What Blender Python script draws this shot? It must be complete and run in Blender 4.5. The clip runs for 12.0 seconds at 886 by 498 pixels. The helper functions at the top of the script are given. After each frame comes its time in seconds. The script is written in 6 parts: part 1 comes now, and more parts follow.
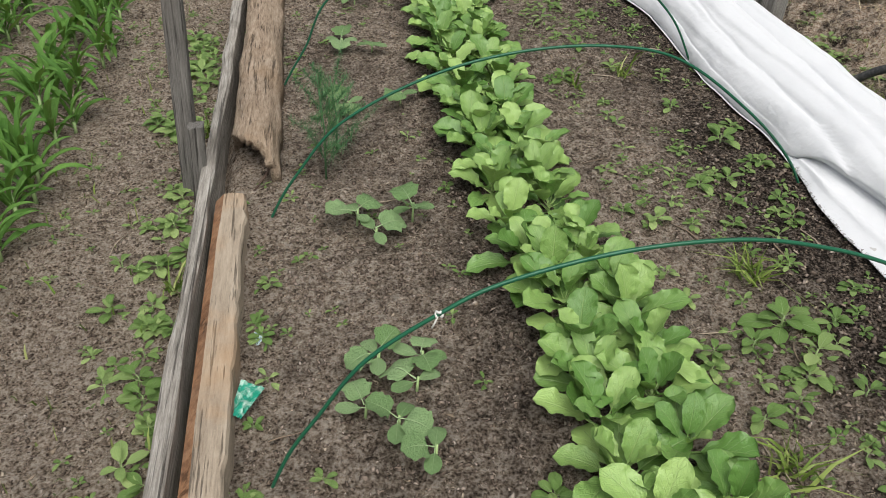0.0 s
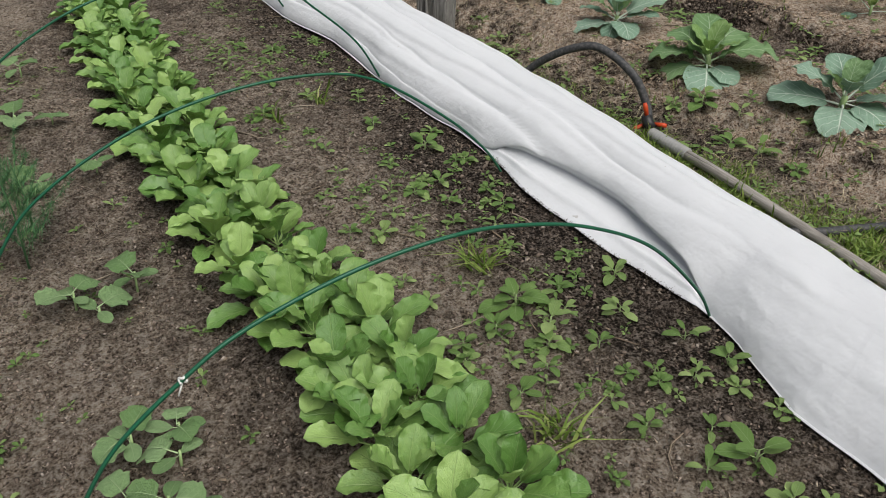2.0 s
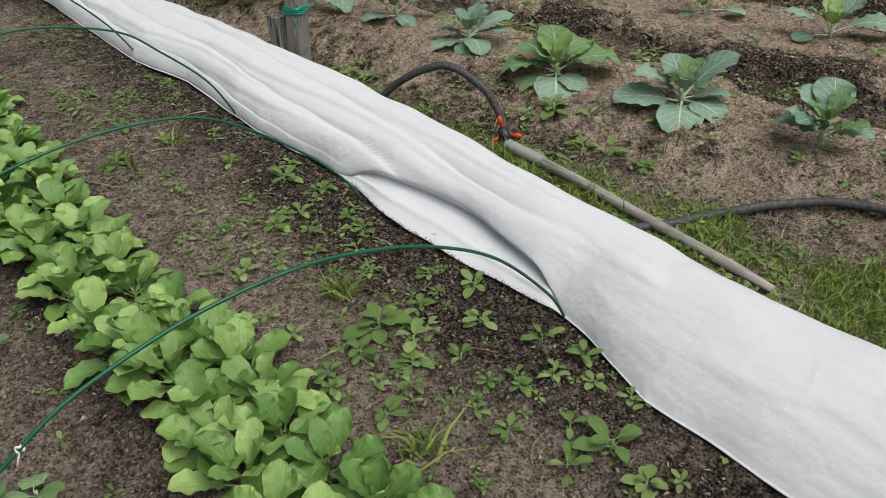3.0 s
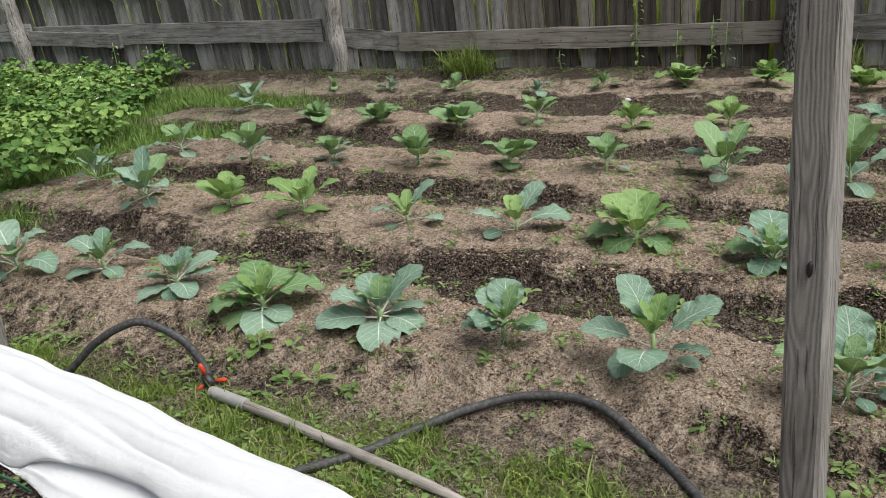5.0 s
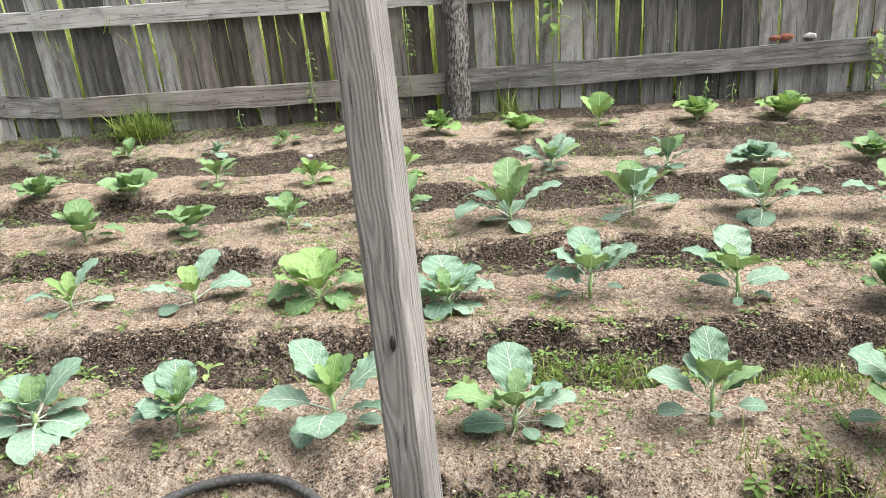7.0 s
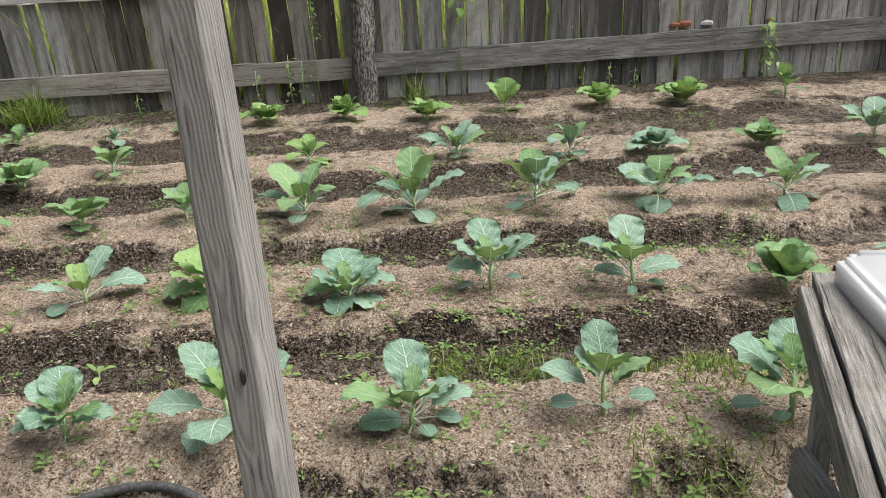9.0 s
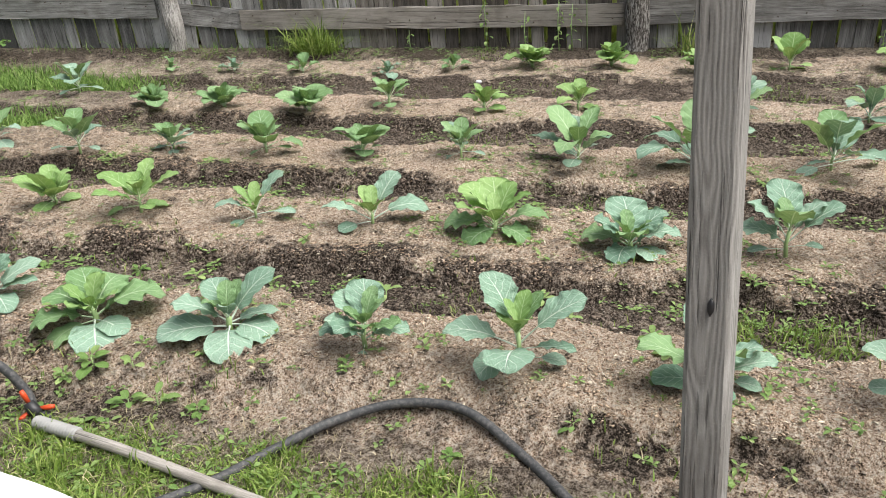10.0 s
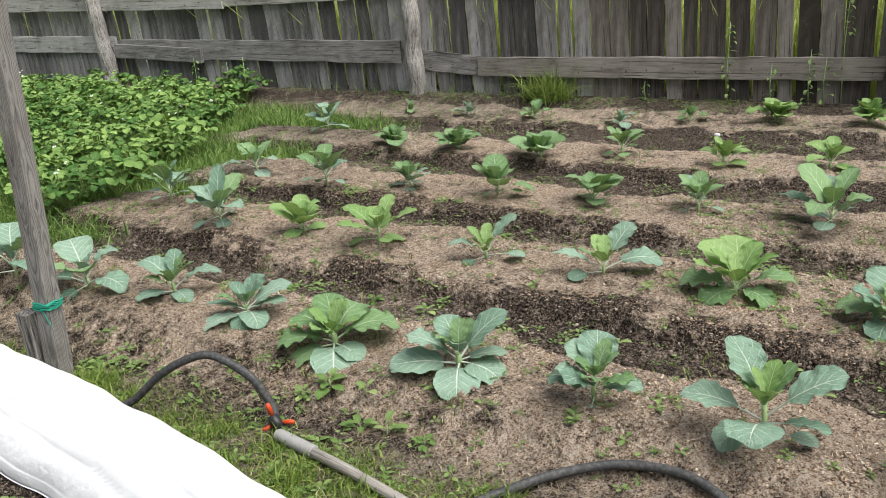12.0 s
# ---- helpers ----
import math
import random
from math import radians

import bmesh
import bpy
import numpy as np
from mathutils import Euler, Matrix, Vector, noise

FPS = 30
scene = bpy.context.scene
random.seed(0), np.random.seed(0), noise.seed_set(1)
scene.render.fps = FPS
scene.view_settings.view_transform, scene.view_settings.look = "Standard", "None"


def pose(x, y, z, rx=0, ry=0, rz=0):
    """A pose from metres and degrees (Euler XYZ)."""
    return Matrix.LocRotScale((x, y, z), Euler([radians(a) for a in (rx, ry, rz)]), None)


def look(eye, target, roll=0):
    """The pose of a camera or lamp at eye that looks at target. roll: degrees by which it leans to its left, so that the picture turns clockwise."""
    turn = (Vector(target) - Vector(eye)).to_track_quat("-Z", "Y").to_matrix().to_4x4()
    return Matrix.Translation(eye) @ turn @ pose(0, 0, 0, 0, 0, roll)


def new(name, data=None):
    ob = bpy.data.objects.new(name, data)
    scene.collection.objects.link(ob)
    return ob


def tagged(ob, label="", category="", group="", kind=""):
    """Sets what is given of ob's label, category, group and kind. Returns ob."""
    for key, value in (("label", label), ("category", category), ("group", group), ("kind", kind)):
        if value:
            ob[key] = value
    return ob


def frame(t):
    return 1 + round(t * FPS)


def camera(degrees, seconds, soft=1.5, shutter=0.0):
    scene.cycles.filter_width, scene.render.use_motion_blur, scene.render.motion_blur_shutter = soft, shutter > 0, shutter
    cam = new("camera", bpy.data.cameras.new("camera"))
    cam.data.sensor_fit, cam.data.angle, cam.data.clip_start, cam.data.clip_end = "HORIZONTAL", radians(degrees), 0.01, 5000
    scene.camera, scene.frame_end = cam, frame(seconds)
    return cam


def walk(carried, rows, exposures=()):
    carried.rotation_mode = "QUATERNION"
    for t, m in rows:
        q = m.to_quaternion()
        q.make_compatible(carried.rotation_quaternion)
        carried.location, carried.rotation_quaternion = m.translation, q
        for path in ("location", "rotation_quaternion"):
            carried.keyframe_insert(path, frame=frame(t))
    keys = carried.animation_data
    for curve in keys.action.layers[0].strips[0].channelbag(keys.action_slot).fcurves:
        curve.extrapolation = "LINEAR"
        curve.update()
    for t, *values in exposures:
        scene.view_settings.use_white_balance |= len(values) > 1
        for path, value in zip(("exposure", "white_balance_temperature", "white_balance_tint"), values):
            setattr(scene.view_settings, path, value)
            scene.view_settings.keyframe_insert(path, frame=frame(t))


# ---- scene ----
cam = camera(56.0, 12.0, soft=0.7)
PATH = [
    (0, (0.0456, 0.1624, 1.049), (0.2456, 1.424, 0.084), 1.3),
    (0.5, (0.0472, 0.1424, 1.062), (0.3744, 1.399, 0.1264), 0.9),
    (1, (0.0456, 0.1448, 1.061), (0.5416, 1.372, 0.1616), 1.5),
    (1.5, (0.044, 0.1608, 1.05), (0.6256, 1.353, 0.156), 1.1),
    (2, (0.0656, 0.1552, 1.047), (0.7312, 1.291, 0.1376), 0.4),
    (2.5, (0.1208, 0.128, 1.06), (0.888, 1.202, 0.1544), -0.3),
    (2.7, (0.1216, 0.1176, 1.066), (0.9304, 1.169, 0.1712), -0.3),
    (4.3, (0.3248, -0.1352, 1.141), (1.241, 0.9352, 0.3824), -6.9),
    (4.5, (0.3568, -0.1432, 1.158), (1.372, 0.8672, 0.4432), -6.2),
    (5, (0.4072, -0.1328, 1.188), (1.602, 0.7584, 0.6064), -4.5),
    (5.5, (0.4032, -0.112, 1.198), (1.65, 0.752, 0.6888), -3.4),
    (6, (0.4048, -0.116, 1.2), (1.662, 0.7392, 0.7024), -3.2),
    (6.5, (0.448, -0.1488, 1.198), (1.777, 0.5816, 0.6856), -3.8),
    (7, (0.5344, -0.2336, 1.194), (1.987, 0.1824, 0.6688), -3.9),
    (7.2, (0.5688, -0.2816, 1.202), (2.053, 0.004, 0.6752), -3.8),
    (8.0, (0.573, -0.306, 1.219), (2.073, -0.336, 0.679), -3.6),
    (8.8, (0.5776, -0.3256, 1.236), (2.06, -0.1136, 0.672), -3.4),
    (9, (0.5752, -0.296, 1.233), (2.047, -0.0336, 0.6624), -2.8),
    (9.5, (0.5616, -0.1776, 1.216), (1.974, 0.2504, 0.5992), -2.3),
    (10, (0.5384, -0.0448, 1.195), (1.857, 0.5992, 0.5576), -2.4),
    (10.5, (0.5568, 0.044, 1.182), (1.786, 0.8888, 0.6008), -2.4),
    (11, (0.572, 0.0616, 1.176), (1.742, 1.008, 0.6336), -3),
    (11.5, (0.5408, 0.0592, 1.179), (1.69, 1.034, 0.6392), -3.5),
    (12, (0.5128, 0.0448, 1.192), (1.649, 1.035, 0.6544), -3.2),
]
walk(cam, [(t, look(eye, aim, roll)) for t, eye, aim, roll in PATH],
     [(0, -0.20), (1.0, -0.36), (2.0, -0.50), (2.5, -0.48), (4.5, -0.59), (5.0, -0.13), (5.5, 0.20), (6.5, 0.42), (7.0, 0.87), (7.2, 0.87), (8.8, 0.20), (9.0, 0.31), (9.5, 0.52), (10.0, 0.52), (10.2, 0.38), (10.5, 0.16), (11.0, 0.17), (12.0, 0.17)])

# ---- world, light ----
scene.view_settings.exposure = 0.0
world = bpy.data.worlds.new("overcast_sky")
world.use_nodes = True
scene.world = world
wn = world.node_tree.nodes
sky = wn.new("ShaderNodeTexSky")
sky.sky_type = "NISHITA"
sky.sun_disc = False
sky.sun_elevation = radians(63)
sky.sun_rotation = radians(172)
sky.air_density, sky.dust_density, sky.ozone_density = 1.0, 6.0, 1.0
soft = wn.new("ShaderNodeHueSaturation")
soft.inputs["Saturation"].default_value = 0.6
world.node_tree.links.new(sky.outputs[0], soft.inputs["Color"])
world.node_tree.links.new(soft.outputs[0], wn["Background"].inputs["Color"])
wn["Background"].inputs["Strength"].default_value = 0.095
sun = new("sun", bpy.data.lights.new("sun", "SUN"))
sun.data.energy = 4.1
sun.data.angle = radians(60)
sun.data.color = (1.0, 0.985, 0.955)
sun.matrix_world = look((0.3, -5.0, 10.0), (0, 0, 0))


# ---- materials ----
def nodes_of(name, rough=0.7, spec=0.3):
    m = bpy.data.materials.new(name)
    m.use_nodes = True
    n = m.node_tree.nodes
    b = n["Principled BSDF"]
    b.inputs["Roughness"].default_value = rough
    b.inputs["Specular IOR Level"].default_value = spec
    return m, n, m.node_tree.links, b


def tex(n, l, kind, scale, detail=4.0, coord="Object", stretch=None, rough=0.6):
    c = n.new("ShaderNodeTexCoord")
    out = c.outputs[coord]
    if stretch:
        mp = n.new("ShaderNodeMapping")
        mp.inputs["Scale"].default_value = stretch
        l.new(out, mp.inputs["Vector"])
        out = mp.outputs[0]
    t = n.new("ShaderNodeTex" + kind)
    t.inputs["Scale"].default_value = scale
    if kind == "Noise":
        t.inputs["Detail"].default_value = detail
        t.inputs["Roughness"].default_value = rough
    l.new(out, t.inputs["Vector"])
    return t.outputs[0]


def ramp(n, l, fac, stops):
    r = n.new("ShaderNodeValToRGB")
    e = r.color_ramp.elements
    while len(e) < len(stops):
        e.new(0.5)
    for el, (p, c) in zip(e, stops):
        el.position = p
        el.color = (*c, 1)
    l.new(fac, r.inputs[0])
    return r.outputs[0]


def mix(n, l, fac, a, b, mode="MIX"):
    x = n.new("ShaderNodeMix")
    x.data_type = "RGBA"
    x.blend_type = mode
    for k, v in ((0, fac), (6, a), (7, b)):
        if isinstance(v, (int, float)):
            x.inputs[k].default_value = v
        elif isinstance(v, tuple):
            x.inputs[k].default_value = (*v, 1)
        else:
            l.new(v, x.inputs[k])
    return x.outputs[2]


def calc(n, l, op, a, b=0.0, clamp=False):
    x = n.new("ShaderNodeMath")
    x.operation = op
    x.use_clamp = clamp
    for k, v in ((0, a), (1, b)):
        if isinstance(v, (int, float)):
            x.inputs[k].default_value = v
        else:
            l.new(v, x.inputs[k])
    return x.outputs[0]


def bump(n, l, b, height, strength, distance):
    x = n.new("ShaderNodeBump")
    x.inputs["Strength"].default_value = strength
    x.inputs["Distance"].default_value = distance
    l.new(height, x.inputs["Height"])
    l.new(x.outputs[0], b.inputs["Normal"])


def island(n):
    return n.new("ShaderNodeNewGeometry").outputs["Random Per Island"]


def vary(n):
    return n.new("ShaderNodeObjectInfo").outputs["Random"]


def attr(n, name):
    a = n.new("ShaderNodeAttribute")
    a.attribute_name = name
    return a.outputs["Fac"]


def soil_material():
    m, n, l, b = nodes_of("garden_soil", 0.92, 0.15)
    fine = tex(n, l, "Noise", 62, 9, rough=0.72)
    mid = tex(n, l, "Noise", 16, 6, rough=0.65)
    big = tex(n, l, "Noise", 2.2, 4)
    grit = tex(n, l, "Voronoi", 150)
    fine = calc(n, l, "ADD", calc(n, l, "ADD", calc(n, l, "MULTIPLY", fine, 0.45), calc(n, l, "MULTIPLY", tex(n, l, "Noise", 240, 6, rough=0.8), 0.42)), calc(n, l, "MULTIPLY", grit, 0.15))
    fine = calc(n, l, "ADD", calc(n, l, "MULTIPLY", calc(n, l, "SUBTRACT", fine, 0.49), 2.6), 0.52)
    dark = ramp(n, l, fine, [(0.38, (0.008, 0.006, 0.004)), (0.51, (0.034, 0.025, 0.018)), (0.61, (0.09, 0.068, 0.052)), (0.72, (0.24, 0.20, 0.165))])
    dry = ramp(n, l, fine, [(0.34, (0.05, 0.036, 0.025)), (0.47, (0.28, 0.214, 0.158)), (0.59, (0.43, 0.348, 0.268)), (0.74, (0.62, 0.54, 0.45))])
    mulch = ramp(n, l, fine, [(0.34, (0.07, 0.047, 0.034)), (0.46, (0.375, 0.265, 0.185)), (0.58, (0.60, 0.46, 0.345)), (0.74, (0.76, 0.67, 0.56))])
    wet = attr(n, "moist")
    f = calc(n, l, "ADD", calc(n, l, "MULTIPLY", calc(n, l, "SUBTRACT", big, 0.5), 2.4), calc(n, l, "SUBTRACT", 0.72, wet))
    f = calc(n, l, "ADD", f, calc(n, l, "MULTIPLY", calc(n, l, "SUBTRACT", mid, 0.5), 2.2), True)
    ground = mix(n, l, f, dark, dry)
    k = calc(n, l, "ADD", calc(n, l, "MULTIPLY", attr(n, "mulch"), 1.85), calc(n, l, "MULTIPLY", calc(n, l, "SUBTRACT", mid, 0.62), 4.5))
    k = calc(n, l, "ADD", k, calc(n, l, "MULTIPLY", calc(n, l, "SUBTRACT", big, 0.53), 2.4), True)
    ground = mix(n, l, k, ground, mulch)
    moss = ramp(n, l, fine, [(0.36, (0.02, 0.03, 0.008)), (0.7, (0.10, 0.125, 0.045))])
    g = calc(n, l, "MULTIPLY", attr(n, "grassy"), calc(n, l, "ADD", mid, 0.1), True)
    ground = mix(n, l, g, ground, moss)
    l.new(ground, b.inputs["Base Color"])
    h = calc(n, l, "ADD", calc(n, l, "MULTIPLY", tex(n, l, "Voronoi", 70), 0.7), calc(n, l, "MULTIPLY", tex(n, l, "Noise", 60, 10, rough=0.78), 2.0))
    bump(n, l, b, h, 1.0, 0.022)
    return m


def bits_material(name, stops, rough=0.9):
    m, n, l, b = nodes_of(name, rough, 0.2)
    c = ramp(n, l, island(n), stops)
    c = mix(n, l, calc(n, l, "MULTIPLY", tex(n, l, "Noise", 120, 3), 0.5), c, (0.05, 0.035, 0.025))
    l.new(c, b.inputs["Base Color"])
    return m


def leaf_material(name, base, light, vein, spread=0.25, gloss=0.45, veins=5.5, trans=0.25, quilt=0.004, rib_mix=0.5, shine=0.22):
    """Blade colour with a pale midrib and side veins from the leaf's own UV map."""
    m, n, l, b = nodes_of(name, gloss, shine)
    uv = n.new("ShaderNodeUVMap")
    sep = n.new("ShaderNodeSeparateXYZ")
    l.new(uv.outputs[0], sep.inputs[0])
    u = calc(n, l, "ABSOLUTE", calc(n, l, "SUBTRACT", sep.outputs[0], 0.5))
    v = sep.outputs[1]
    wob = calc(n, l, "MULTIPLY", calc(n, l, "SUBTRACT", tex(n, l, "Noise", 9, 3, "UV"), 0.5), 0.09)
    s = calc(n, l, "ADD", calc(n, l, "SUBTRACT", v, calc(n, l, "MULTIPLY", u, 0.75)), wob)
    fr = calc(n, l, "ABSOLUTE", calc(n, l, "SUBTRACT", calc(n, l, "FRACT", calc(n, l, "MULTIPLY", s, veins)), 0.5))
    side = calc(n, l, "SUBTRACT", 1.0, calc(n, l, "DIVIDE", fr, 0.075), True)
    side = calc(n, l, "MULTIPLY", side, calc(n, l, "SUBTRACT", 1.0, calc(n, l, "MULTIPLY", u, 1.3), True))
    w = calc(n, l, "SUBTRACT", 0.045, calc(n, l, "MULTIPLY", v, 0.035))
    rib = calc(n, l, "SUBTRACT", 1.0, calc(n, l, "DIVIDE", u, w), True)
    line = calc(n, l, "MAXIMUM", rib, calc(n, l, "MULTIPLY", side, 0.75))
    big = tex(n, l, "Noise", 5, 4, "UV")
    tone = calc(n, l, "ADD", calc(n, l, "MULTIPLY", big, 0.6), calc(n, l, "MULTIPLY", calc(n, l, "SUBTRACT", vary(n), 0.5), spread * 2), True)
    tone = calc(n, l, "ADD", tone, calc(n, l, "MULTIPLY", calc(n, l, "SUBTRACT", island(n), 0.5), spread * 2), True)
    col = mix(n, l, tone, base, light)
    old = calc(n, l, "GREATER_THAN", tex(n, l, "Noise", 26, 4, "UV"), 0.73)
    col = mix(n, l, calc(n, l, "MULTIPLY", old, 0.35), col, (0.16, 0.14, 0.05))
    col = mix(n, l, calc(n, l, "MULTIPLY", line, rib_mix), col, vein)
    l.new(col, b.inputs["Base Color"])
    h = calc(n, l, "SUBTRACT", calc(n, l, "MULTIPLY", tex(n, l, "Noise", 14, 3, "UV"), 1.0), calc(n, l, "MULTIPLY", line, 0.5))
    bump(n, l, b, h, 0.6, quilt * 1.3)
    t = n.new("ShaderNodeBsdfTranslucent")
    l.new(mix(n, l, 0.5, col, (0.30, 0.42, 0.06)), t.inputs["Color"])
    ms = n.new("ShaderNodeMixShader")
    ms.inputs[0].default_value = trans
    l.new(b.outputs[0], ms.inputs[1])
    l.new(t.outputs[0], ms.inputs[2])
    l.new(ms.outputs[0], n["Material Output"].inputs["Surface"])
    return m


def blade_material(name, stops, trans=0.3):
    m, n, l, b = nodes_of(name, 0.5, 0.3)
    r = calc(n, l, "ADD", calc(n, l, "MULTIPLY", island(n), 0.75), calc(n, l, "MULTIPLY", tex(n, l, "Noise", 1.5, 2), 0.25))
    c = ramp(n, l, r, stops)
    l.new(c, b.inputs["Base Color"])
    t = n.new("ShaderNodeBsdfTranslucent")
    l.new(c, t.inputs["Color"])
    ms = n.new("ShaderNodeMixShader")
    ms.inputs[0].default_value = trans
    l.new(b.outputs[0], ms.inputs[1])
    l.new(t.outputs[0], ms.inputs[2])
    l.new(ms.outputs[0], n["Material Output"].inputs["Surface"])
    return m


def wood_material(name, dark, mid, pale, axis=2, grain=60.0, depth=0.0025, rings=0.0, stain=(0.10, 0.085, 0.07), contrast=0.95, run=0.045, spread=0.22, ringy=0.16, wide=0.45):
    """Weathered wood; the grain runs along the object's own axis."""
    m, n, l, b = nodes_of(name, 0.85, 0.2)
    st = [1.0, 1.0, 1.0]
    st[axis] = run
    g = tex(n, l, "Noise", grain, 9, "Object", tuple(st), 0.75)
    st2 = [1.0, 1.0, 1.0]
    st2[axis] = 0.12
    broad = tex(n, l, "Noise", grain * 0.18, 4, "Object", tuple(st2))
    f = calc(n, l, "ADD", calc(n, l, "MULTIPLY", calc(n, l, "SUBTRACT", g, 0.5), contrast), 0.5)
    f = calc(n, l, "ADD", f, calc(n, l, "MULTIPLY", calc(n, l, "SUBTRACT", broad, 0.5), wide))
    f = calc(n, l, "ADD", f, calc(n, l, "MULTIPLY", calc(n, l, "SUBTRACT", vary(n), 0.5), spread))
    if rings:
        # year rings round a tilted pith, so that they run out in long arches on the faces
        c = n.new("ShaderNodeTexCoord")
        sway = n.new("ShaderNodeTexNoise")
        sway.inputs["Scale"].default_value = 7.0
        sway.inputs["Detail"].default_value = 2.0
        l.new(c.outputs["Object"], sway.inputs["Vector"])
        push = n.new("ShaderNodeVectorMath")
        push.operation = "MULTIPLY_ADD"
        push.inputs[1].default_value = (0.018, 0.018, 0.0)
        l.new(sway.outputs["Color"], push.inputs[0])
        l.new(c.outputs["Object"], push.inputs[2])
        mp = n.new("ShaderNodeMapping")
        mp.inputs["Rotation"].default_value = (0.02, 0.045, 0.0)
        mp.inputs["Location"].default_value = (0.004, -0.012, 0.0)
        l.new(push.outputs[0], mp.inputs[0])
        wv = n.new("ShaderNodeTexWave")
        wv.wave_type = "RINGS"
        wv.rings_direction = "Z"
        wv.inputs["Scale"].default_value = rings
        wv.inputs["Distortion"].default_value = 0.0
        l.new(mp.outputs[0], wv.inputs["Vector"])
        f = calc(n, l, "ADD", f, calc(n, l, "MULTIPLY", calc(n, l, "SUBTRACT", wv.outputs["Fac"], 0.5), ringy))
    col = ramp(n, l, f, [(0.30, dark), (0.5, mid), (0.70, pale)])
    st4 = [1.0, 1.0, 1.0]
    st4[axis] = run * 0.4
    crack = calc(n, l, "MULTIPLY", calc(n, l, "SUBTRACT", tex(n, l, "Noise", grain * 0.6, 3, "Object", tuple(st4)), 0.59), 14.0, True)
    col = mix(n, l, calc(n, l, "MULTIPLY", crack, 0.75), col, tuple(0.35 * q for q in dark))
    speck = calc(n, l, "MULTIPLY", calc(n, l, "SUBTRACT", tex(n, l, "Noise", 420, 4, rough=0.8), 0.5), 1.3)
    col = mix(n, l, calc(n, l, "ADD", speck, 0.0, True), col, pale)
    f = calc(n, l, "SUBTRACT", f, calc(n, l, "MULTIPLY", crack, 0.5))
    blot = tex(n, l, "Noise", 5.5, 5)
    col = mix(n, l, calc(n, l, "MULTIPLY", calc(n, l, "SUBTRACT", blot, 0.52), 2.6, True), col, stain)
    l.new(col, b.inputs["Base Color"])
    bump(n, l, b, f, 1.0, depth)
    return m


def plain_material(name, color, rough=0.5, metal=0.0, noise_scale=30, amount=0.25, tint=(0.1, 0.08, 0.06), depth=0.0):
    m, n, l, b = nodes_of(name, rough, 0.4)
    b.inputs["Metallic"].default_value = metal
    k = tex(n, l, "Noise", noise_scale, 5)
    f = calc(n, l, "MULTIPLY", calc(n, l, "SUBTRACT", k, 0.45, True), amount * 3, True)
    l.new(mix(n, l, f, color, tint), b.inputs["Base Color"])
    if depth:
        bump(n, l, b, tex(n, l, "Noise", noise_scale * 2, 4), 0.8, depth)
    return m


def cloth_material():
    m, n, l, b = nodes_of("nonwoven_cloth", 0.85, 0.1)
    dirt = calc(n, l, "MULTIPLY", attr(n, "hem"), tex(n, l, "Noise", 190, 6))
    speck = calc(n, l, "GREATER_THAN", dirt, 0.53)
    c = mix(n, l, calc(n, l, "MULTIPLY", tex(n, l, "Noise", 3, 4), 0.22), (0.715, 0.73, 0.75), (0.655, 0.67, 0.69))
    c = mix(n, l, calc(n, l, "MULTIPLY", speck, 0.75), c, (0.12, 0.11, 0.10))
    spots = calc(n, l, "GREATER_THAN", tex(n, l, "Noise", 23, 2), 0.77)
    c = mix(n, l, calc(n, l, "MULTIPLY", spots, 0.5), c, (0.35, 0.33, 0.30))
    l.new(c, b.inputs["Base Color"])
    h = calc(n, l, "ADD", calc(n, l, "MULTIPLY", tex(n, l, "Noise", 700, 2), 0.06), tex(n, l, "Noise", 10, 4))
    wrinkle = tex(n, l, "Noise", 26, 3, "Object", (1.0, 0.16, 1.0), 0.5)
    h = calc(n, l, "ADD", h, calc(n, l, "MULTIPLY", wrinkle, 0.45))
    # sharp crinkles where the fabric has been creased
    for scale, stretch, height in ((8.0, (1.0, 0.35, 1.0), 0.22), (17.0, (0.5, 1.0, 1.0), 0.1)):
        off = calc(n, l, "ABSOLUTE", calc(n, l, "SUBTRACT", tex(n, l, "Noise", scale, 1, "Object", stretch), 0.5), 0.0)
        h = calc(n, l, "SUBTRACT", h, calc(n, l, "MULTIPLY", calc(n, l, "MULTIPLY", off, 7.0, True), height))
    bump(n, l, b, h, 0.4, 0.02)
    t = n.new("ShaderNodeBsdfTranslucent")
    l.new(c, t.inputs["Color"])
    ms = n.new("ShaderNodeMixShader")
    ms.inputs[0].default_value = 0.15
    l.new(b.outputs[0], ms.inputs[1])
    l.new(t.outputs[0], ms.inputs[2])
    l.new(ms.outputs[0], n["Material Output"].inputs["Surface"])
    return m


SOIL = soil_material()
CHIPS = bits_material("wood_chips", [(0.0, (0.20, 0.13, 0.085)), (0.3, (0.48, 0.34, 0.23)), (0.7, (0.68, 0.525, 0.385)), (1.0, (0.80, 0.70, 0.56))])
CLODS = bits_material("soil_clods", [(0.0, (0.05, 0.037, 0.028)), (0.5, (0.15, 0.117, 0.092)), (0.9, (0.26, 0.21, 0.17)), (1.0, (0.38, 0.33, 0.28))])
LITTER = bits_material("dry_litter", [(0.0, (0.12, 0.09, 0.065)), (0.5, (0.27, 0.215, 0.155)), (1.0, (0.44, 0.375, 0.29))])
BLUE_LEAF = leaf_material("glaucous_cabbage_leaf", (0.15, 0.265, 0.185), (0.365, 0.50, 0.385), (0.78, 0.86, 0.74), gloss=0.45, trans=0.14, rib_mix=0.85, quilt=0.009)
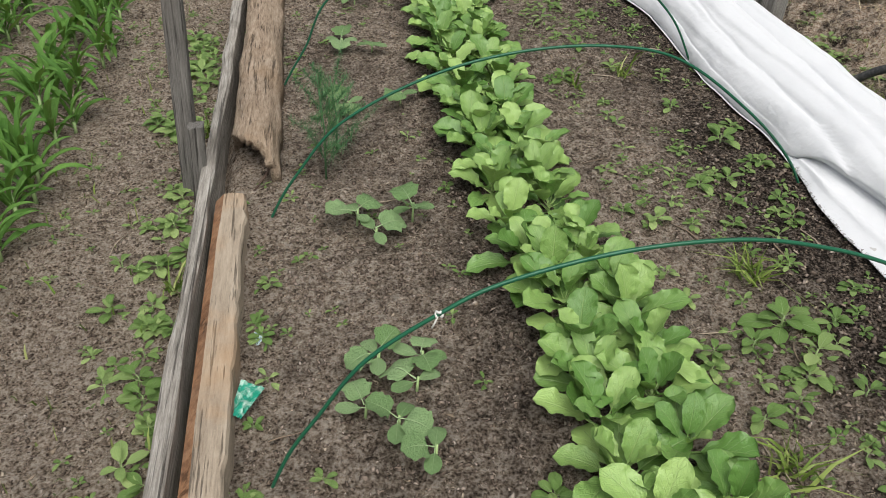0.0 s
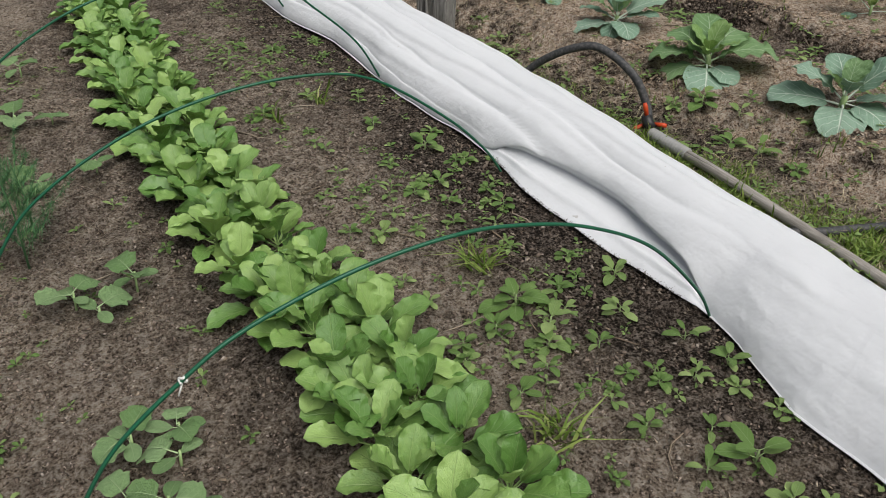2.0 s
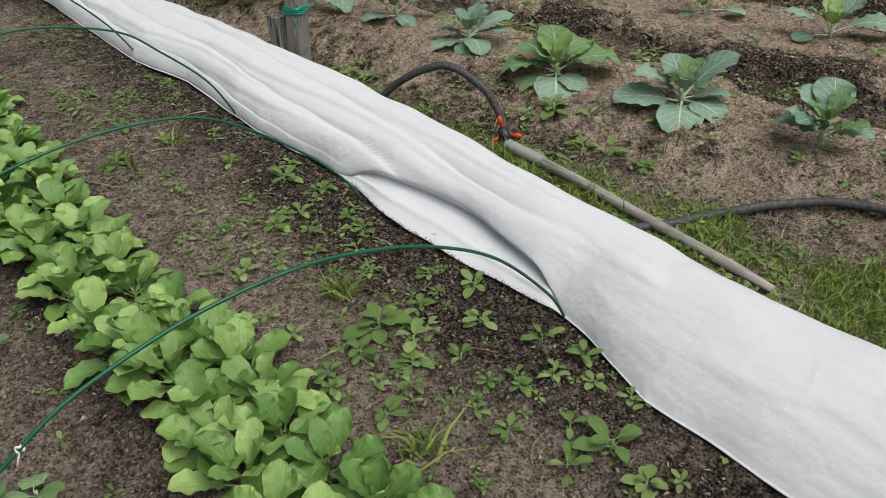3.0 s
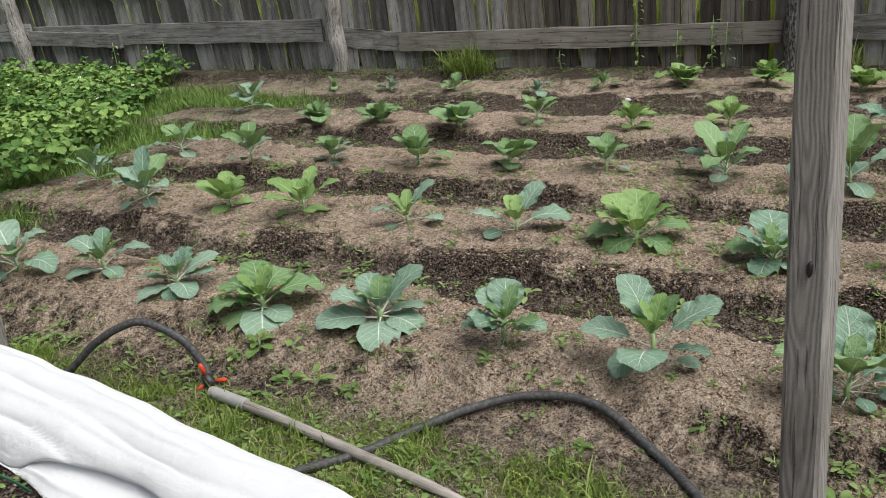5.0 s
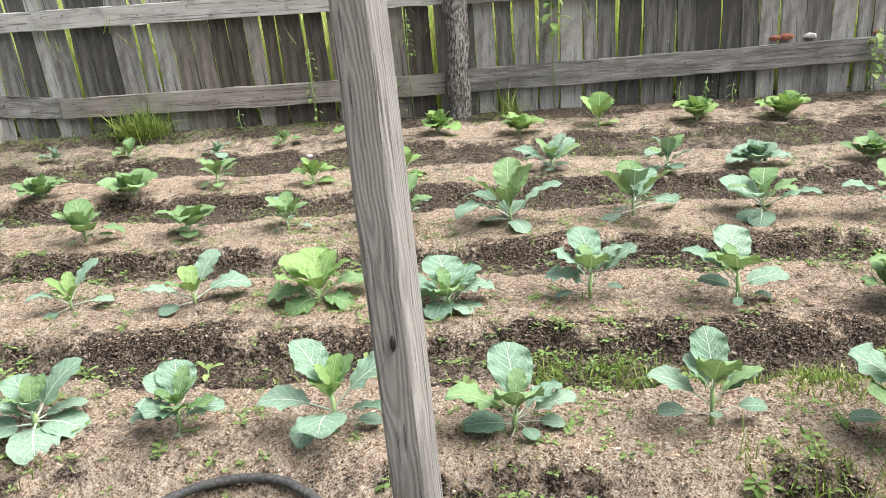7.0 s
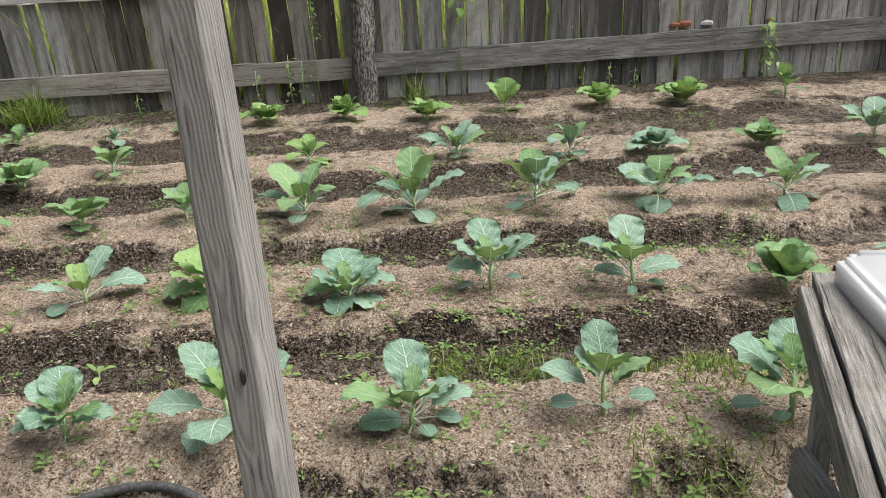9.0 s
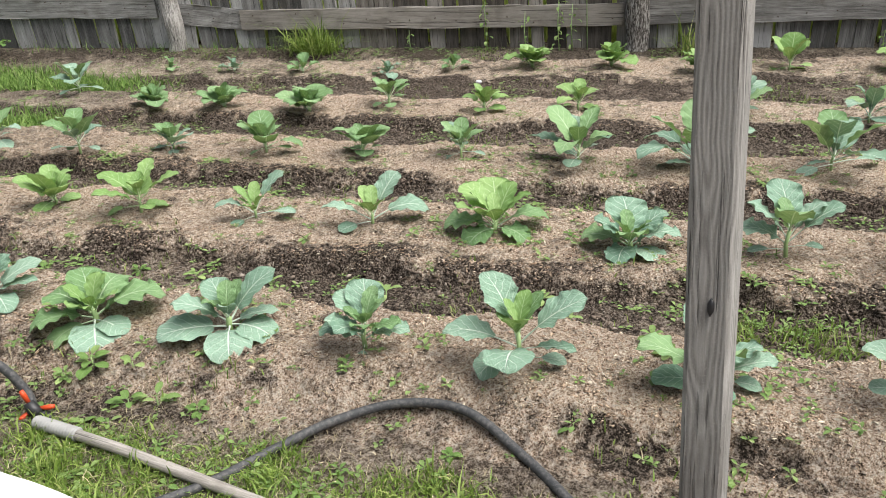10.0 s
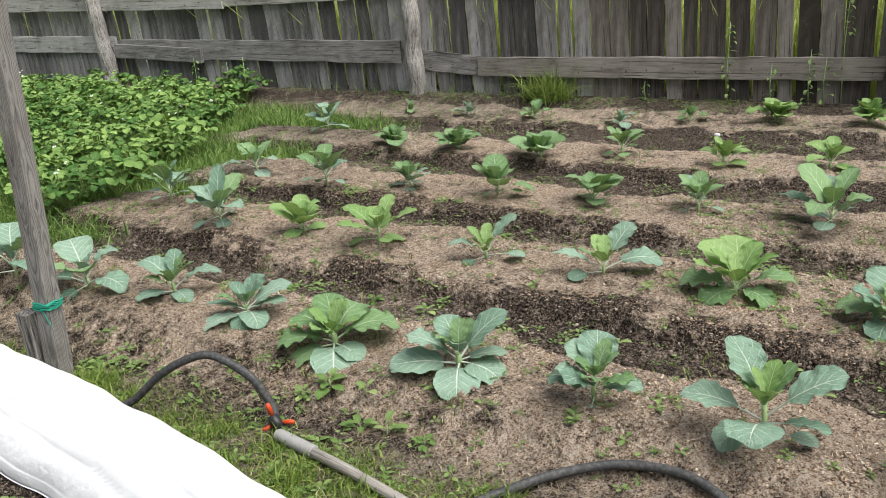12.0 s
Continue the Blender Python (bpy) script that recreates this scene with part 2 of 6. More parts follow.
GREEN_LEAF = leaf_material("green_cabbage_leaf", (0.135, 0.25, 0.10), (0.34, 0.50, 0.255), (0.60, 0.73, 0.50), gloss=0.42, trans=0.2, rib_mix=0.8, quilt=0.009)
LIME_LEAF = leaf_material("bright_cabbage_leaf", (0.16, 0.285, 0.085), (0.36, 0.51, 0.205), (0.66, 0.78, 0.48), gloss=0.4, trans=0.22, rib_mix=0.65)
RADISH_LEAF = leaf_material("radish_leaf", (0.10, 0.22, 0.045), (0.365, 0.53, 0.165), (0.54, 0.64, 0.31), spread=0.5, gloss=0.34, veins=6.0, quilt=0.0028, trans=0.1, rib_mix=0.3, shine=0.55)
CUCUMBER_LEAF = leaf_material("cucumber_leaf", (0.14, 0.25, 0.09), (0.34, 0.48, 0.24), (0.46, 0.58, 0.34), gloss=0.5, veins=5.0, trans=0.12, quilt=0.016)
WEED_LEAF = leaf_material("weed_leaf", (0.14, 0.245, 0.065), (0.36, 0.475, 0.18), (0.46, 0.56, 0.30), spread=0.45, gloss=0.5)
CORN_LEAF = leaf_material("corn_leaf", (0.065, 0.17, 0.03), (0.19, 0.36, 0.08), (0.28, 0.45, 0.15), gloss=0.4, veins=0.5)
STRAW_LEAF = leaf_material("strawberry_leaf", (0.055, 0.14, 0.03), (0.265, 0.405, 0.115), (0.36, 0.48, 0.15), spread=0.5, gloss=0.5, veins=8.0, trans=0.15)
STEM = plain_material("pale_green_stem", (0.30, 0.42, 0.18), 0.5, 0, 40, 0.2, (0.22, 0.28, 0.12))
GRASS = blade_material("grass_blades", [(0.0, (0.075, 0.12, 0.02)), (0.45, (0.15, 0.235, 0.04)), (0.8, (0.30, 0.38, 0.10)), (1.0, (0.52, 0.45, 0.26))])
STRAW = blade_material("dry_straw", [(0.0, (0.24, 0.19, 0.11)), (0.6, (0.46, 0.39, 0.25)), (1.0, (0.62, 0.55, 0.39))], 0.1)
LAWN = blade_material("lawn_blades", [(0.0, (0.06, 0.125, 0.022)), (0.5, (0.14, 0.25, 0.05)), (0.85, (0.27, 0.38, 0.11)), (1.0, (0.45, 0.46, 0.22))])
MEADOW = blade_material("meadow_blades", [(0.0, (0.36, 0.46, 0.11)), (0.5, (0.55, 0.64, 0.20)), (1.0, (0.74, 0.75, 0.38))])
DILL = blade_material("dill_fronds", [(0.0, (0.06, 0.16, 0.075)), (0.6, (0.12, 0.27, 0.115)), (1.0, (0.26, 0.40, 0.16))])
FENCE_WOOD = wood_material("weathered_fence_wood", (0.05, 0.049, 0.046), (0.19, 0.186, 0.177), (0.39, 0.385, 0.375), 2, 150, contrast=0.5, spread=0.5, run=0.035)
PALE_FENCE_WOOD = wood_material("pale_fence_wood", (0.07, 0.069, 0.067), (0.25, 0.248, 0.24), (0.45, 0.447, 0.44), 2, 150, contrast=0.5, spread=0.5, run=0.035)
BROWN_FENCE_WOOD = wood_material("brown_fence_wood", (0.04, 0.035, 0.03), (0.135, 0.12, 0.104), (0.29, 0.27, 0.245), 2, 150, contrast=0.5, spread=0.5, run=0.035)
BROWN_RAIL_WOOD = wood_material("brown_rail_wood", (0.07, 0.062, 0.053), (0.185, 0.167, 0.145), (0.33, 0.305, 0.275), 1, 150, contrast=0.6, spread=0.3, run=0.03)
RAIL_WOOD = wood_material("weathered_rail_wood", (0.12, 0.116, 0.11), (0.34, 0.334, 0.32), (0.55, 0.545, 0.53), 1, 150, contrast=0.6, spread=0.3, run=0.03)
POST_WOOD = wood_material("grey_post_wood", (0.12, 0.113, 0.104), (0.30, 0.287, 0.267), (0.48, 0.465, 0.44), 2, 420, 0.0022, rings=80.0, contrast=0.30, ringy=0.13, run=0.07, wide=0.15)
BARK = wood_material("rough_bark_post", (0.035, 0.03, 0.026), (0.19, 0.172, 0.155), (0.56, 0.54, 0.51), 2, 80, 0.02, contrast=2.4, run=0.3)
LOG_WOOD = wood_material("cracked_log_wood", (0.06, 0.055, 0.05), (0.28, 0.265, 0.245), (0.52, 0.50, 0.47), 2, 110, 0.008, contrast=1.5, run=0.06)
PLANK_WOOD = wood_material("grey_plank_wood", (0.09, 0.082, 0.07), (0.27, 0.25, 0.22), (0.46, 0.44, 0.40), 1, 240)
STUB_WOOD = wood_material("dark_rotten_stub_wood", (0.045, 0.036, 0.03), (0.12, 0.098, 0.082), (0.24, 0.21, 0.185), 2, 120, 0.006, contrast=1.2, run=0.05)
SLAB_WOOD = wood_material("torn_brown_slab", (0.10, 0.070, 0.047), (0.32, 0.242, 0.172), (0.50, 0.405, 0.31), 1, 210, 0.008, contrast=1.0, run=0.14, stain=(0.30, 0.19, 0.10))
STAKE_WOOD = wood_material("dark_grey_stake_wood", (0.06, 0.056, 0.05), (0.155, 0.147, 0.135), (0.27, 0.26, 0.24), 2, 320, 0.003, contrast=0.8, wide=0.3)
BEAM_WOOD = wood_material("pale_worn_beam", (0.19, 0.15, 0.11), (0.35, 0.29, 0.22), (0.49, 0.43, 0.345), 1, 240, 0.004, contrast=0.5, run=0.10, stain=(0.40, 0.235, 0.11))
RING_WOOD = wood_material("red_brown_sawn_edge", (0.13, 0.06, 0.03), (0.30, 0.16, 0.085), (0.45, 0.28, 0.17), 0, 60, 0.003)
STICK_WOOD = wood_material("old_handle_wood", (0.12, 0.105, 0.09), (0.25, 0.23, 0.205), (0.39, 0.365, 0.335), 1, 160, 0.0015)
CLOTH = cloth_material()
WIRE = plain_material("green_plastic_coating", (0.012, 0.10, 0.05), 0.35, 0, 80, 0.15, (0.05, 0.12, 0.08), 0.0006)
HOSE = plain_material("black_rubber", (0.038, 0.039, 0.041), 0.6, 0, 90, 0.6, (0.19, 0.18, 0.165), 0.0008)
ORANGE = plain_material("orange_plastic", (0.55, 0.065, 0.018), 0.4, 0, 30, 0.1, (0.3, 0.06, 0.03))
GREY_PLASTIC = plain_material("grey_plastic", (0.30, 0.30, 0.29), 0.6, 0, 40, 0.3, (0.16, 0.14, 0.12), 0.0008)
BLACK_PLASTIC = plain_material("black_plastic", (0.02, 0.02, 0.021), 0.4, 0, 30, 0.1, (0.06, 0.05, 0.05))
TWINE = plain_material("green_twine", (0.02, 0.30, 0.20), 0.6, 0, 200, 0.3, (0.01, 0.15, 0.1), 0.001)
WHITE_TWINE = plain_material("white_thread", (0.7, 0.7, 0.66), 0.8)
ZINC = plain_material("galvanised_steel", (0.55, 0.57, 0.58), 0.35, 0.9, 20, 0.2, (0.35, 0.35, 0.34))
ENAMEL = plain_material("white_enamel", (0.82, 0.83, 0.82), 0.25, 0, 12, 0.06, (0.5, 0.45, 0.4))
IRON = plain_material("rusty_nail", (0.09, 0.06, 0.045), 0.7, 0.5)
PAPER_GREEN = plain_material("green_packet", (0.015, 0.26, 0.17), 0.45, 0, 75, 0.9, (0.70, 0.76, 0.68))
PAPER_BLUE = plain_material("pale_blue_scrap", (0.55, 0.68, 0.75), 0.6)
BRICK_RED = plain_material("broken_brick", (0.30, 0.12, 0.08), 0.9, 0, 40, 0.4, (0.22, 0.09, 0.06), 0.002)
PETAL = plain_material("white_petals", (0.85, 0.86, 0.80), 0.6)
YELLOW = plain_material("yellow_flowers", (0.75, 0.60, 0.06), 0.6)
STONE = plain_material("pale_stone", (0.6, 0.6, 0.62), 0.8)


# ---- building helpers ----
def mesh_ob(name, verts, faces, mat, parent=None, label="", uvs=None, smooth=True, attrs=None):
    me = bpy.data.meshes.new(name)
    me.from_pydata([tuple(v) for v in verts], [], [tuple(f) for f in faces])
    finish_mesh(me, mat, uvs, smooth, attrs)
    return placed(name, me, parent, label)


def finish_mesh(me, mat, uvs=None, smooth=True, attrs=None):
    if smooth:
        me.polygons.foreach_set("use_smooth", np.ones(len(me.polygons), dtype=bool))
    if uvs is not None:
        lay = me.uv_layers.new(name="UVMap")
        idx = np.empty(len(me.loops), dtype=np.int32)
        me.loops.foreach_get("vertex_index", idx)
        lay.data.foreach_set("uv", np.asarray(uvs, dtype=np.float32)[idx].ravel())
    for key, values in (attrs or {}).items():
        a = me.attributes.new(key, "FLOAT", "POINT")
        a.data.foreach_set("value", np.asarray(values, dtype=np.float32).ravel())
    for one in mat if isinstance(mat, (list, tuple)) else (mat,):
        me.materials.append(one)
    me.update()


def placed(name, me, parent=None, label="", m=None):
    ob = new(name, me)
    if parent is not None:
        ob.parent = parent
    if m is not None:
        ob.matrix_basis = m
    if label:
        ob["label"] = label
    return ob


def part(name, bm, mat, parent=None, label="", smooth=False):
    me = bpy.data.meshes.new(name)
    bm.to_mesh(me)
    bm.free()
    finish_mesh(me, mat, None, smooth)
    return placed(name, me, parent, label)


def base(name, x, y, z, label, category, group="", kind="", turn=0.0):
    ob = new(name)
    ob.empty_display_size = 0.05
    ob.matrix_basis = pose(x, y, z, 0, 0, turn)
    return tagged(ob, label, category, group, kind)


def rough_box(sx, sy, sz, along, rng, cuts=14, wob=0.003, chip=0.004, bevel=0.003):
    """A sawn board round its own middle, with uneven edges along its length and worn corners."""
    size = [sx, sy, sz]
    a = along
    o = [i for i in range(3) if i != a]
    verts, faces = [], []
    bx = min(bevel, size[o[0]] * 0.3)
    by = min(bevel, size[o[1]] * 0.3)
    ring = [(-1, -1, 1, 0), (1, -1, -1, 0), (1, -1, 0, 1), (1, 1, 0, -1), (1, 1, -1, 0), (-1, 1, 1, 0), (-1, 1, 0, -1), (-1, -1, 0, 1)]
    seeds = [rng.uniform(-50, 50) for _ in range(6)]
    for k in range(cuts + 1):
        t = k / cuts
        p = (t - 0.5) * size[a]
        for i, (u, w, cu, cw) in enumerate(ring):
            e = noise.noise((p * 5 + seeds[i // 2], u * 3.1, w * 2.7)) * wob + noise.noise((p * 19 + seeds[i // 2], u, w)) * wob * 0.5
            c = [0.0, 0.0, 0.0]
            c[a] = p + (rng.uniform(-chip, chip) if k in (0, cuts) else 0)
            c[o[0]] = u * size[o[0]] / 2 + cu * bx + e * u
            c[o[1]] = w * size[o[1]] / 2 + cw * by + e * w * 0.7
            verts.append(c)
    n = len(ring)
    for k in range(cuts):
        for i in range(n):
            j = (i + 1) % n
            faces.append((k * n + i, k * n + j, (k + 1) * n + j, (k + 1) * n + i))
    faces.append(tuple(range(n))[::-1])
    faces.append(tuple(cuts * n + i for i in range(n)))
    return verts, faces


def recalced(me):
    bm = bmesh.new()
    bm.from_mesh(me)
    bmesh.ops.recalc_face_normals(bm, faces=bm.faces)
    bm.to_mesh(me)
    bm.free()


def board(name, size, along, mat, rng, parent=None, label="", m=None, **kw):
    v, f = rough_box(*size, along, rng, **kw)
    me = bpy.data.meshes.new(name)
    me.from_pydata(v, [], f)
    recalced(me)
    finish_mesh(me, mat, None, False)
    return placed(name, me, parent, label, m)


def tube_data(points, radius, sides=8, wobble=0.0, rng=None, cap=True):
    """A round bar along points; radius may be a list."""
    pts = [Vector(p) for p in points]
    rad = radius if isinstance(radius, (list, tuple)) else [radius] * len(pts)
    verts, faces = [], []
    up = Vector((0.13, 0.21, 0.97))
    for i, p in enumerate(pts):
        d = (pts[min(i + 1, len(pts) - 1)] - pts[max(i - 1, 0)]).normalized()
        a = d.cross(up)
        if a.length < 0.2:
            a = d.cross(Vector((1, 0, 0)))
        a.normalize()
        up = a.cross(d)
        for k in range(sides):
            t = 2 * math.pi * k / sides
            r = rad[i] * (1 + (rng.uniform(-wobble, wobble) if rng else 0))
            verts.append(p + (a * math.cos(t) + up * math.sin(t)) * r)
    for i in range(len(pts) - 1):
        for k in range(sides):
            j = (k + 1) % sides
            faces.append((i * sides + k, (i + 1) * sides + k, (i + 1) * sides + j, i * sides + j))
    if cap:
        faces.append(tuple(range(sides)))
        faces.append(tuple((len(pts) - 1) * sides + k for k in range(sides))[::-1])
    return verts, faces


def tube(name, points, radius, mat, parent=None, label="", sides=8, **kw):
    v, f = tube_data(points, radius, sides, **kw)
    return mesh_ob(name, v, f, mat, parent, label)


def smooth_line(points, steps=8):
    """A Catmull-Rom line through points."""
    p = [Vector(q) for q in points]
    p = [p[0] * 2 - p[1], *p, p[-1] * 2 - p[-2]]
    out = []
    for i in range(1, len(p) - 2):
        for s in range(steps):
            t = s / steps
            out.append(0.5 * (2 * p[i] + (p[i + 1] - p[i - 1]) * t + (2 * p[i - 1] - 5 * p[i] + 4 * p[i + 1] - p[i + 2]) * t * t
                              + (3 * p[i] - p[i - 1] - 3 * p[i + 1] + p[i + 2]) * t ** 3))
    out.append(p[-2])
    return out


# ---- the lie of the land ----
RIDGES = [(2.37, -0.16, 4.2), (3.34, -0.165, 4.6), (4.28, -0.18, 4.7), (5.33, -0.20, 5.5), (6.50, -0.235, 5.6)]
FENCE_X, FENCE_SLOPE = 7.10, -0.2285


def fence_x(y):
    return FENCE_X + FENCE_SLOPE * (y - 1.0)


def step(a, b, x):
    t = np.clip((x - a) / (b - a), 0, 1)
    return t * t * (3 - 2 * t)


def wave(x, y, f, ph):
    return (np.sin(f * x + ph) * np.cos(f * 0.83 * y + 1.7 * ph) + 0.6 * np.sin(f * 1.93 * y - f * 0.7 * x + 2.3 * ph)
            + 0.35 * np.sin(f * 3.7 * x + f * 2.9 * y + ph * 3.1)) / 1.6


LATTICE = np.random.default_rng(21).uniform(-1, 1, (256, 256))


def fbm(x, y, f, octaves=3):
    """Fractal value noise, about -1 to 1."""
    out, amp = np.zeros_like(x), 1.0
    for k in range(octaves):
        u, v = x * f + 37.3 * k, y * f + 11.7 * k
        iu, iv = np.floor(u).astype(int), np.floor(v).astype(int)
        a, b = u - iu, v - iv
        a, b = a * a * (3 - 2 * a), b * b * (3 - 2 * b)
        p, q, r, s = LATTICE[iu & 255, iv & 255], LATTICE[(iu + 1) & 255, iv & 255], LATTICE[iu & 255, (iv + 1) & 255], LATTICE[(iu + 1) & 255, (iv + 1) & 255]
        out = out + amp * ((p * (1 - a) + q * a) * (1 - b) + (r * (1 - a) + s * a) * b)
        amp, f = amp * 0.55, f * 2.1
    return out / 1.5


def ridge_cover(x, y):
    """How far (x, y) lies on a ridge's top: 1 on it, 0 in a furrow."""
    best = np.zeros_like(x)
    for a, s, end in RIDGES:
        side = x - (a + s * (y - 1.0))
        d = np.abs(side) + 0.085 * fbm(x + a, y, 2.8, 5)
        edge = step(0.35, 0.265, d)
        if a < 3.0:
            soft_edge = step(0.31, 0.03, d)
            edge = np.where(side < 0, soft_edge + (step(0.24, 0.13, d) - soft_edge) * step(0.85, 0.35, y), edge)
        best = np.maximum(best, edge * step(end + 0.15, end - 0.1, y))
    return best


def flank(x, y):
    """The crumbly slope on the path side of each ridge but the first."""
    best = np.zeros_like(x)
    for a, s, end in RIDGES[1:]:
        side = x - (a + s * (y - 1.0)) + 0.05 * fbm(x, y + a, 4.0, 4)
        best = np.maximum(best, step(-0.46, -0.36, side) * step(-0.17, -0.26, side) * step(end + 0.15, end - 0.1, y))
    return best * np.clip(0.62 + 1.5 * fbm(x + 3, y, 4.0, 5), 0, 1)


def bank(x, y):
    """The broken dark edge before the first ridge, towards the table."""
    side = x - (2.37 - 0.16 * (y - 1.0)) + 0.05 * fbm(x + 7, y, 5.0, 4)
    return step(-0.33, -0.25, side) * step(-0.10, -0.17, side) * step(0.75, 0.3, y) * np.clip(0.7 + 1.2 * fbm(x, y + 4, 5.0, 4), 0, 1)


def front(x, y):
    """The bare shoulder before the first ridge."""
    side = x - (2.37 - 0.16 * (y - 1.0))
    return step(-0.42, -0.25, side) * step(0.15, 0.0, side)


def height(x, y):
    x = np.asarray(x, dtype=float)
    y = np.asarray(y, dtype=float)
    lump = 0.007 * fbm(x, y, 3.0, 2) + 0.011 * fbm(x + 5, y, 11.0, 4)
    left = -0.075 + 0.012 * wave(x, y, 4.0, 3.0) + lump
    bed = 0.0 + 0.75 * lump
    low = -0.125 + 0.075 * step(4.2, 7.0, x) + 0.4 * lump + 0.03 * step(4.2, 5.5, y)
    high = -0.05 + 0.03 * step(5.5, 7.0, x) + 0.012 * wave(x, y, 6.0, 5.0) + lump
    r = ridge_cover(x, y)
    crumble = np.clip(1 - np.abs(r - 0.4) / 0.5, 0, 1)
    right = low * (1 - r) + high * r + 0.034 * crumble * fbm(x, y + 9, 11.0, 4) + 0.016 * crumble * fbm(x + 2, y, 34.0, 2)
    right = right * (1 - step(-0.42, -0.1, x - fence_x(y))) + 0.0 * step(-0.42, -0.1, x - fence_x(y))
    z = left + (bed - left) * step(-0.23, -0.17, x)
    z = z + (right - z) * step(1.22, 1.45, x)
    far = step(14.0, 40.0, np.hypot(x - 3, y - 2))
    return z * (1 - far)


def ground_z(x, y):
    return float(height(np.array([x]), np.array([y]))[0])


def axis_steps(lo, hi, fine, reach):
    mid = list(np.arange(lo, hi + fine / 2, fine))
    out, p, s = [], hi, fine
    while p < reach:
        s *= 1.28
        p += s
        out.append(p)
    left, p, s = [], lo, fine
    while p > -reach:
        s *= 1.28
        p -= s
        left.append(p)
    return np.array(left[::-1] + mid + out)


def grass_cover(x, y):
    strip = step(1.42, 1.55, x) * step(2.02, 1.86, x + 0.16 * (y - 1.0) + 0.05 * wave(x, y, 8, 2.0)) * step(-1.4, -1.0, y)
    corner = step(3.9, 4.4, y + 0.3 * step(3, 5, x) * -1.5 + 0.12 * wave(x, y, 5, 1.0)) * step(1.25, 1.45, x) * step(0.45, 1.1, fence_x(y) - x)
    patch = 0.55 + 0.45 * wave(x, y, 6.5, 0.8)
    r = ridge_cover(x, y)
    verge = 0.12 * step(0.35, 0.05, np.abs(x - fence_x(y)))
    side = 0.25 * step(-1.1, -1.5, x)
    return np.clip(np.maximum(np.maximum(strip * patch, corner * (0.75 + 0.25 * patch)), np.maximum(verge, side)) * (1 - r), 0, 1)


def build_ground():
    gx, gy = axis_steps(-1.0, 7.3, 0.0165, 400.0), axis_steps(-1.4, 6.2, 0.0165, 400.0)
    xx, yy = np.meshgrid(gx, gy)
    x, y = xx.ravel(), yy.ravel()
    z = height(x, y)
    near = step(30.0, 8.0, np.hypot(x - 3, y - 2))
    rough = np.random.default_rng(3).normal(0, 1, len(x)) * 0.0027 * near
    verts = np.column_stack((x, y, z + rough))
    nx, ny = len(gx), len(gy)
    i = np.arange((ny - 1) * nx).reshape(ny - 1, nx)[:, :-1].ravel()
    faces = np.column_stack((i, i + 1, i + 1 + nx, i + nx))
    me = bpy.data.meshes.new("ground")
    me.vertices.add(len(verts))
    me.vertices.foreach_set("co", verts.ravel())
    me.loops.add(faces.size)
    me.loops.foreach_set("vertex_index", faces.ravel())
    me.polygons.add(len(faces))
    me.polygons.foreach_set("loop_start", np.arange(len(faces)) * 4)
    me.update(calc_edges=True)
    r = ridge_cover(x, y)
    fl, fr = flank(x, y), front(x, y)
    moist = np.clip(0.55 * (1 - r) * step(1.9, 2.3, x) + 1.0 * fl + 0.05 + (0.06 - 0.12 * step(1.2, 0.7, y)) * fr, -0.3, 1.1)
    bed = step(-0.2, -0.1, x) * step(1.45, 1.2, x)
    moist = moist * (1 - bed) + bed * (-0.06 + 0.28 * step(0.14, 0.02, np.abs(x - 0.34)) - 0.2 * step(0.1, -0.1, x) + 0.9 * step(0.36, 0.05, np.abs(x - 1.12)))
    moist = moist - 1.05 * step(-0.2, -0.3, x)
    moist = moist + (0.45 * step(1.4, 1.55, x) * step(2.15, 1.95, x) + 0.3 * fr) * step(1.1, 1.6, y)
    bk = bank(x, y)
    moist = moist + 0.7 * bk
    beyond = step(0.2, 0.6, x - fence_x(y))
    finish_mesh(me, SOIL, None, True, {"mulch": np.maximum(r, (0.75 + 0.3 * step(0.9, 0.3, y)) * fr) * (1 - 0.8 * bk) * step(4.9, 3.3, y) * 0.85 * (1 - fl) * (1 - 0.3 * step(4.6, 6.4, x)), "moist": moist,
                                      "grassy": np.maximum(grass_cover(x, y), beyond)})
    tagged(placed("ground", me), "bare brown garden soil with sawdust-mulched ridges and grassy paths", "ground", kind="structure")


build_ground()


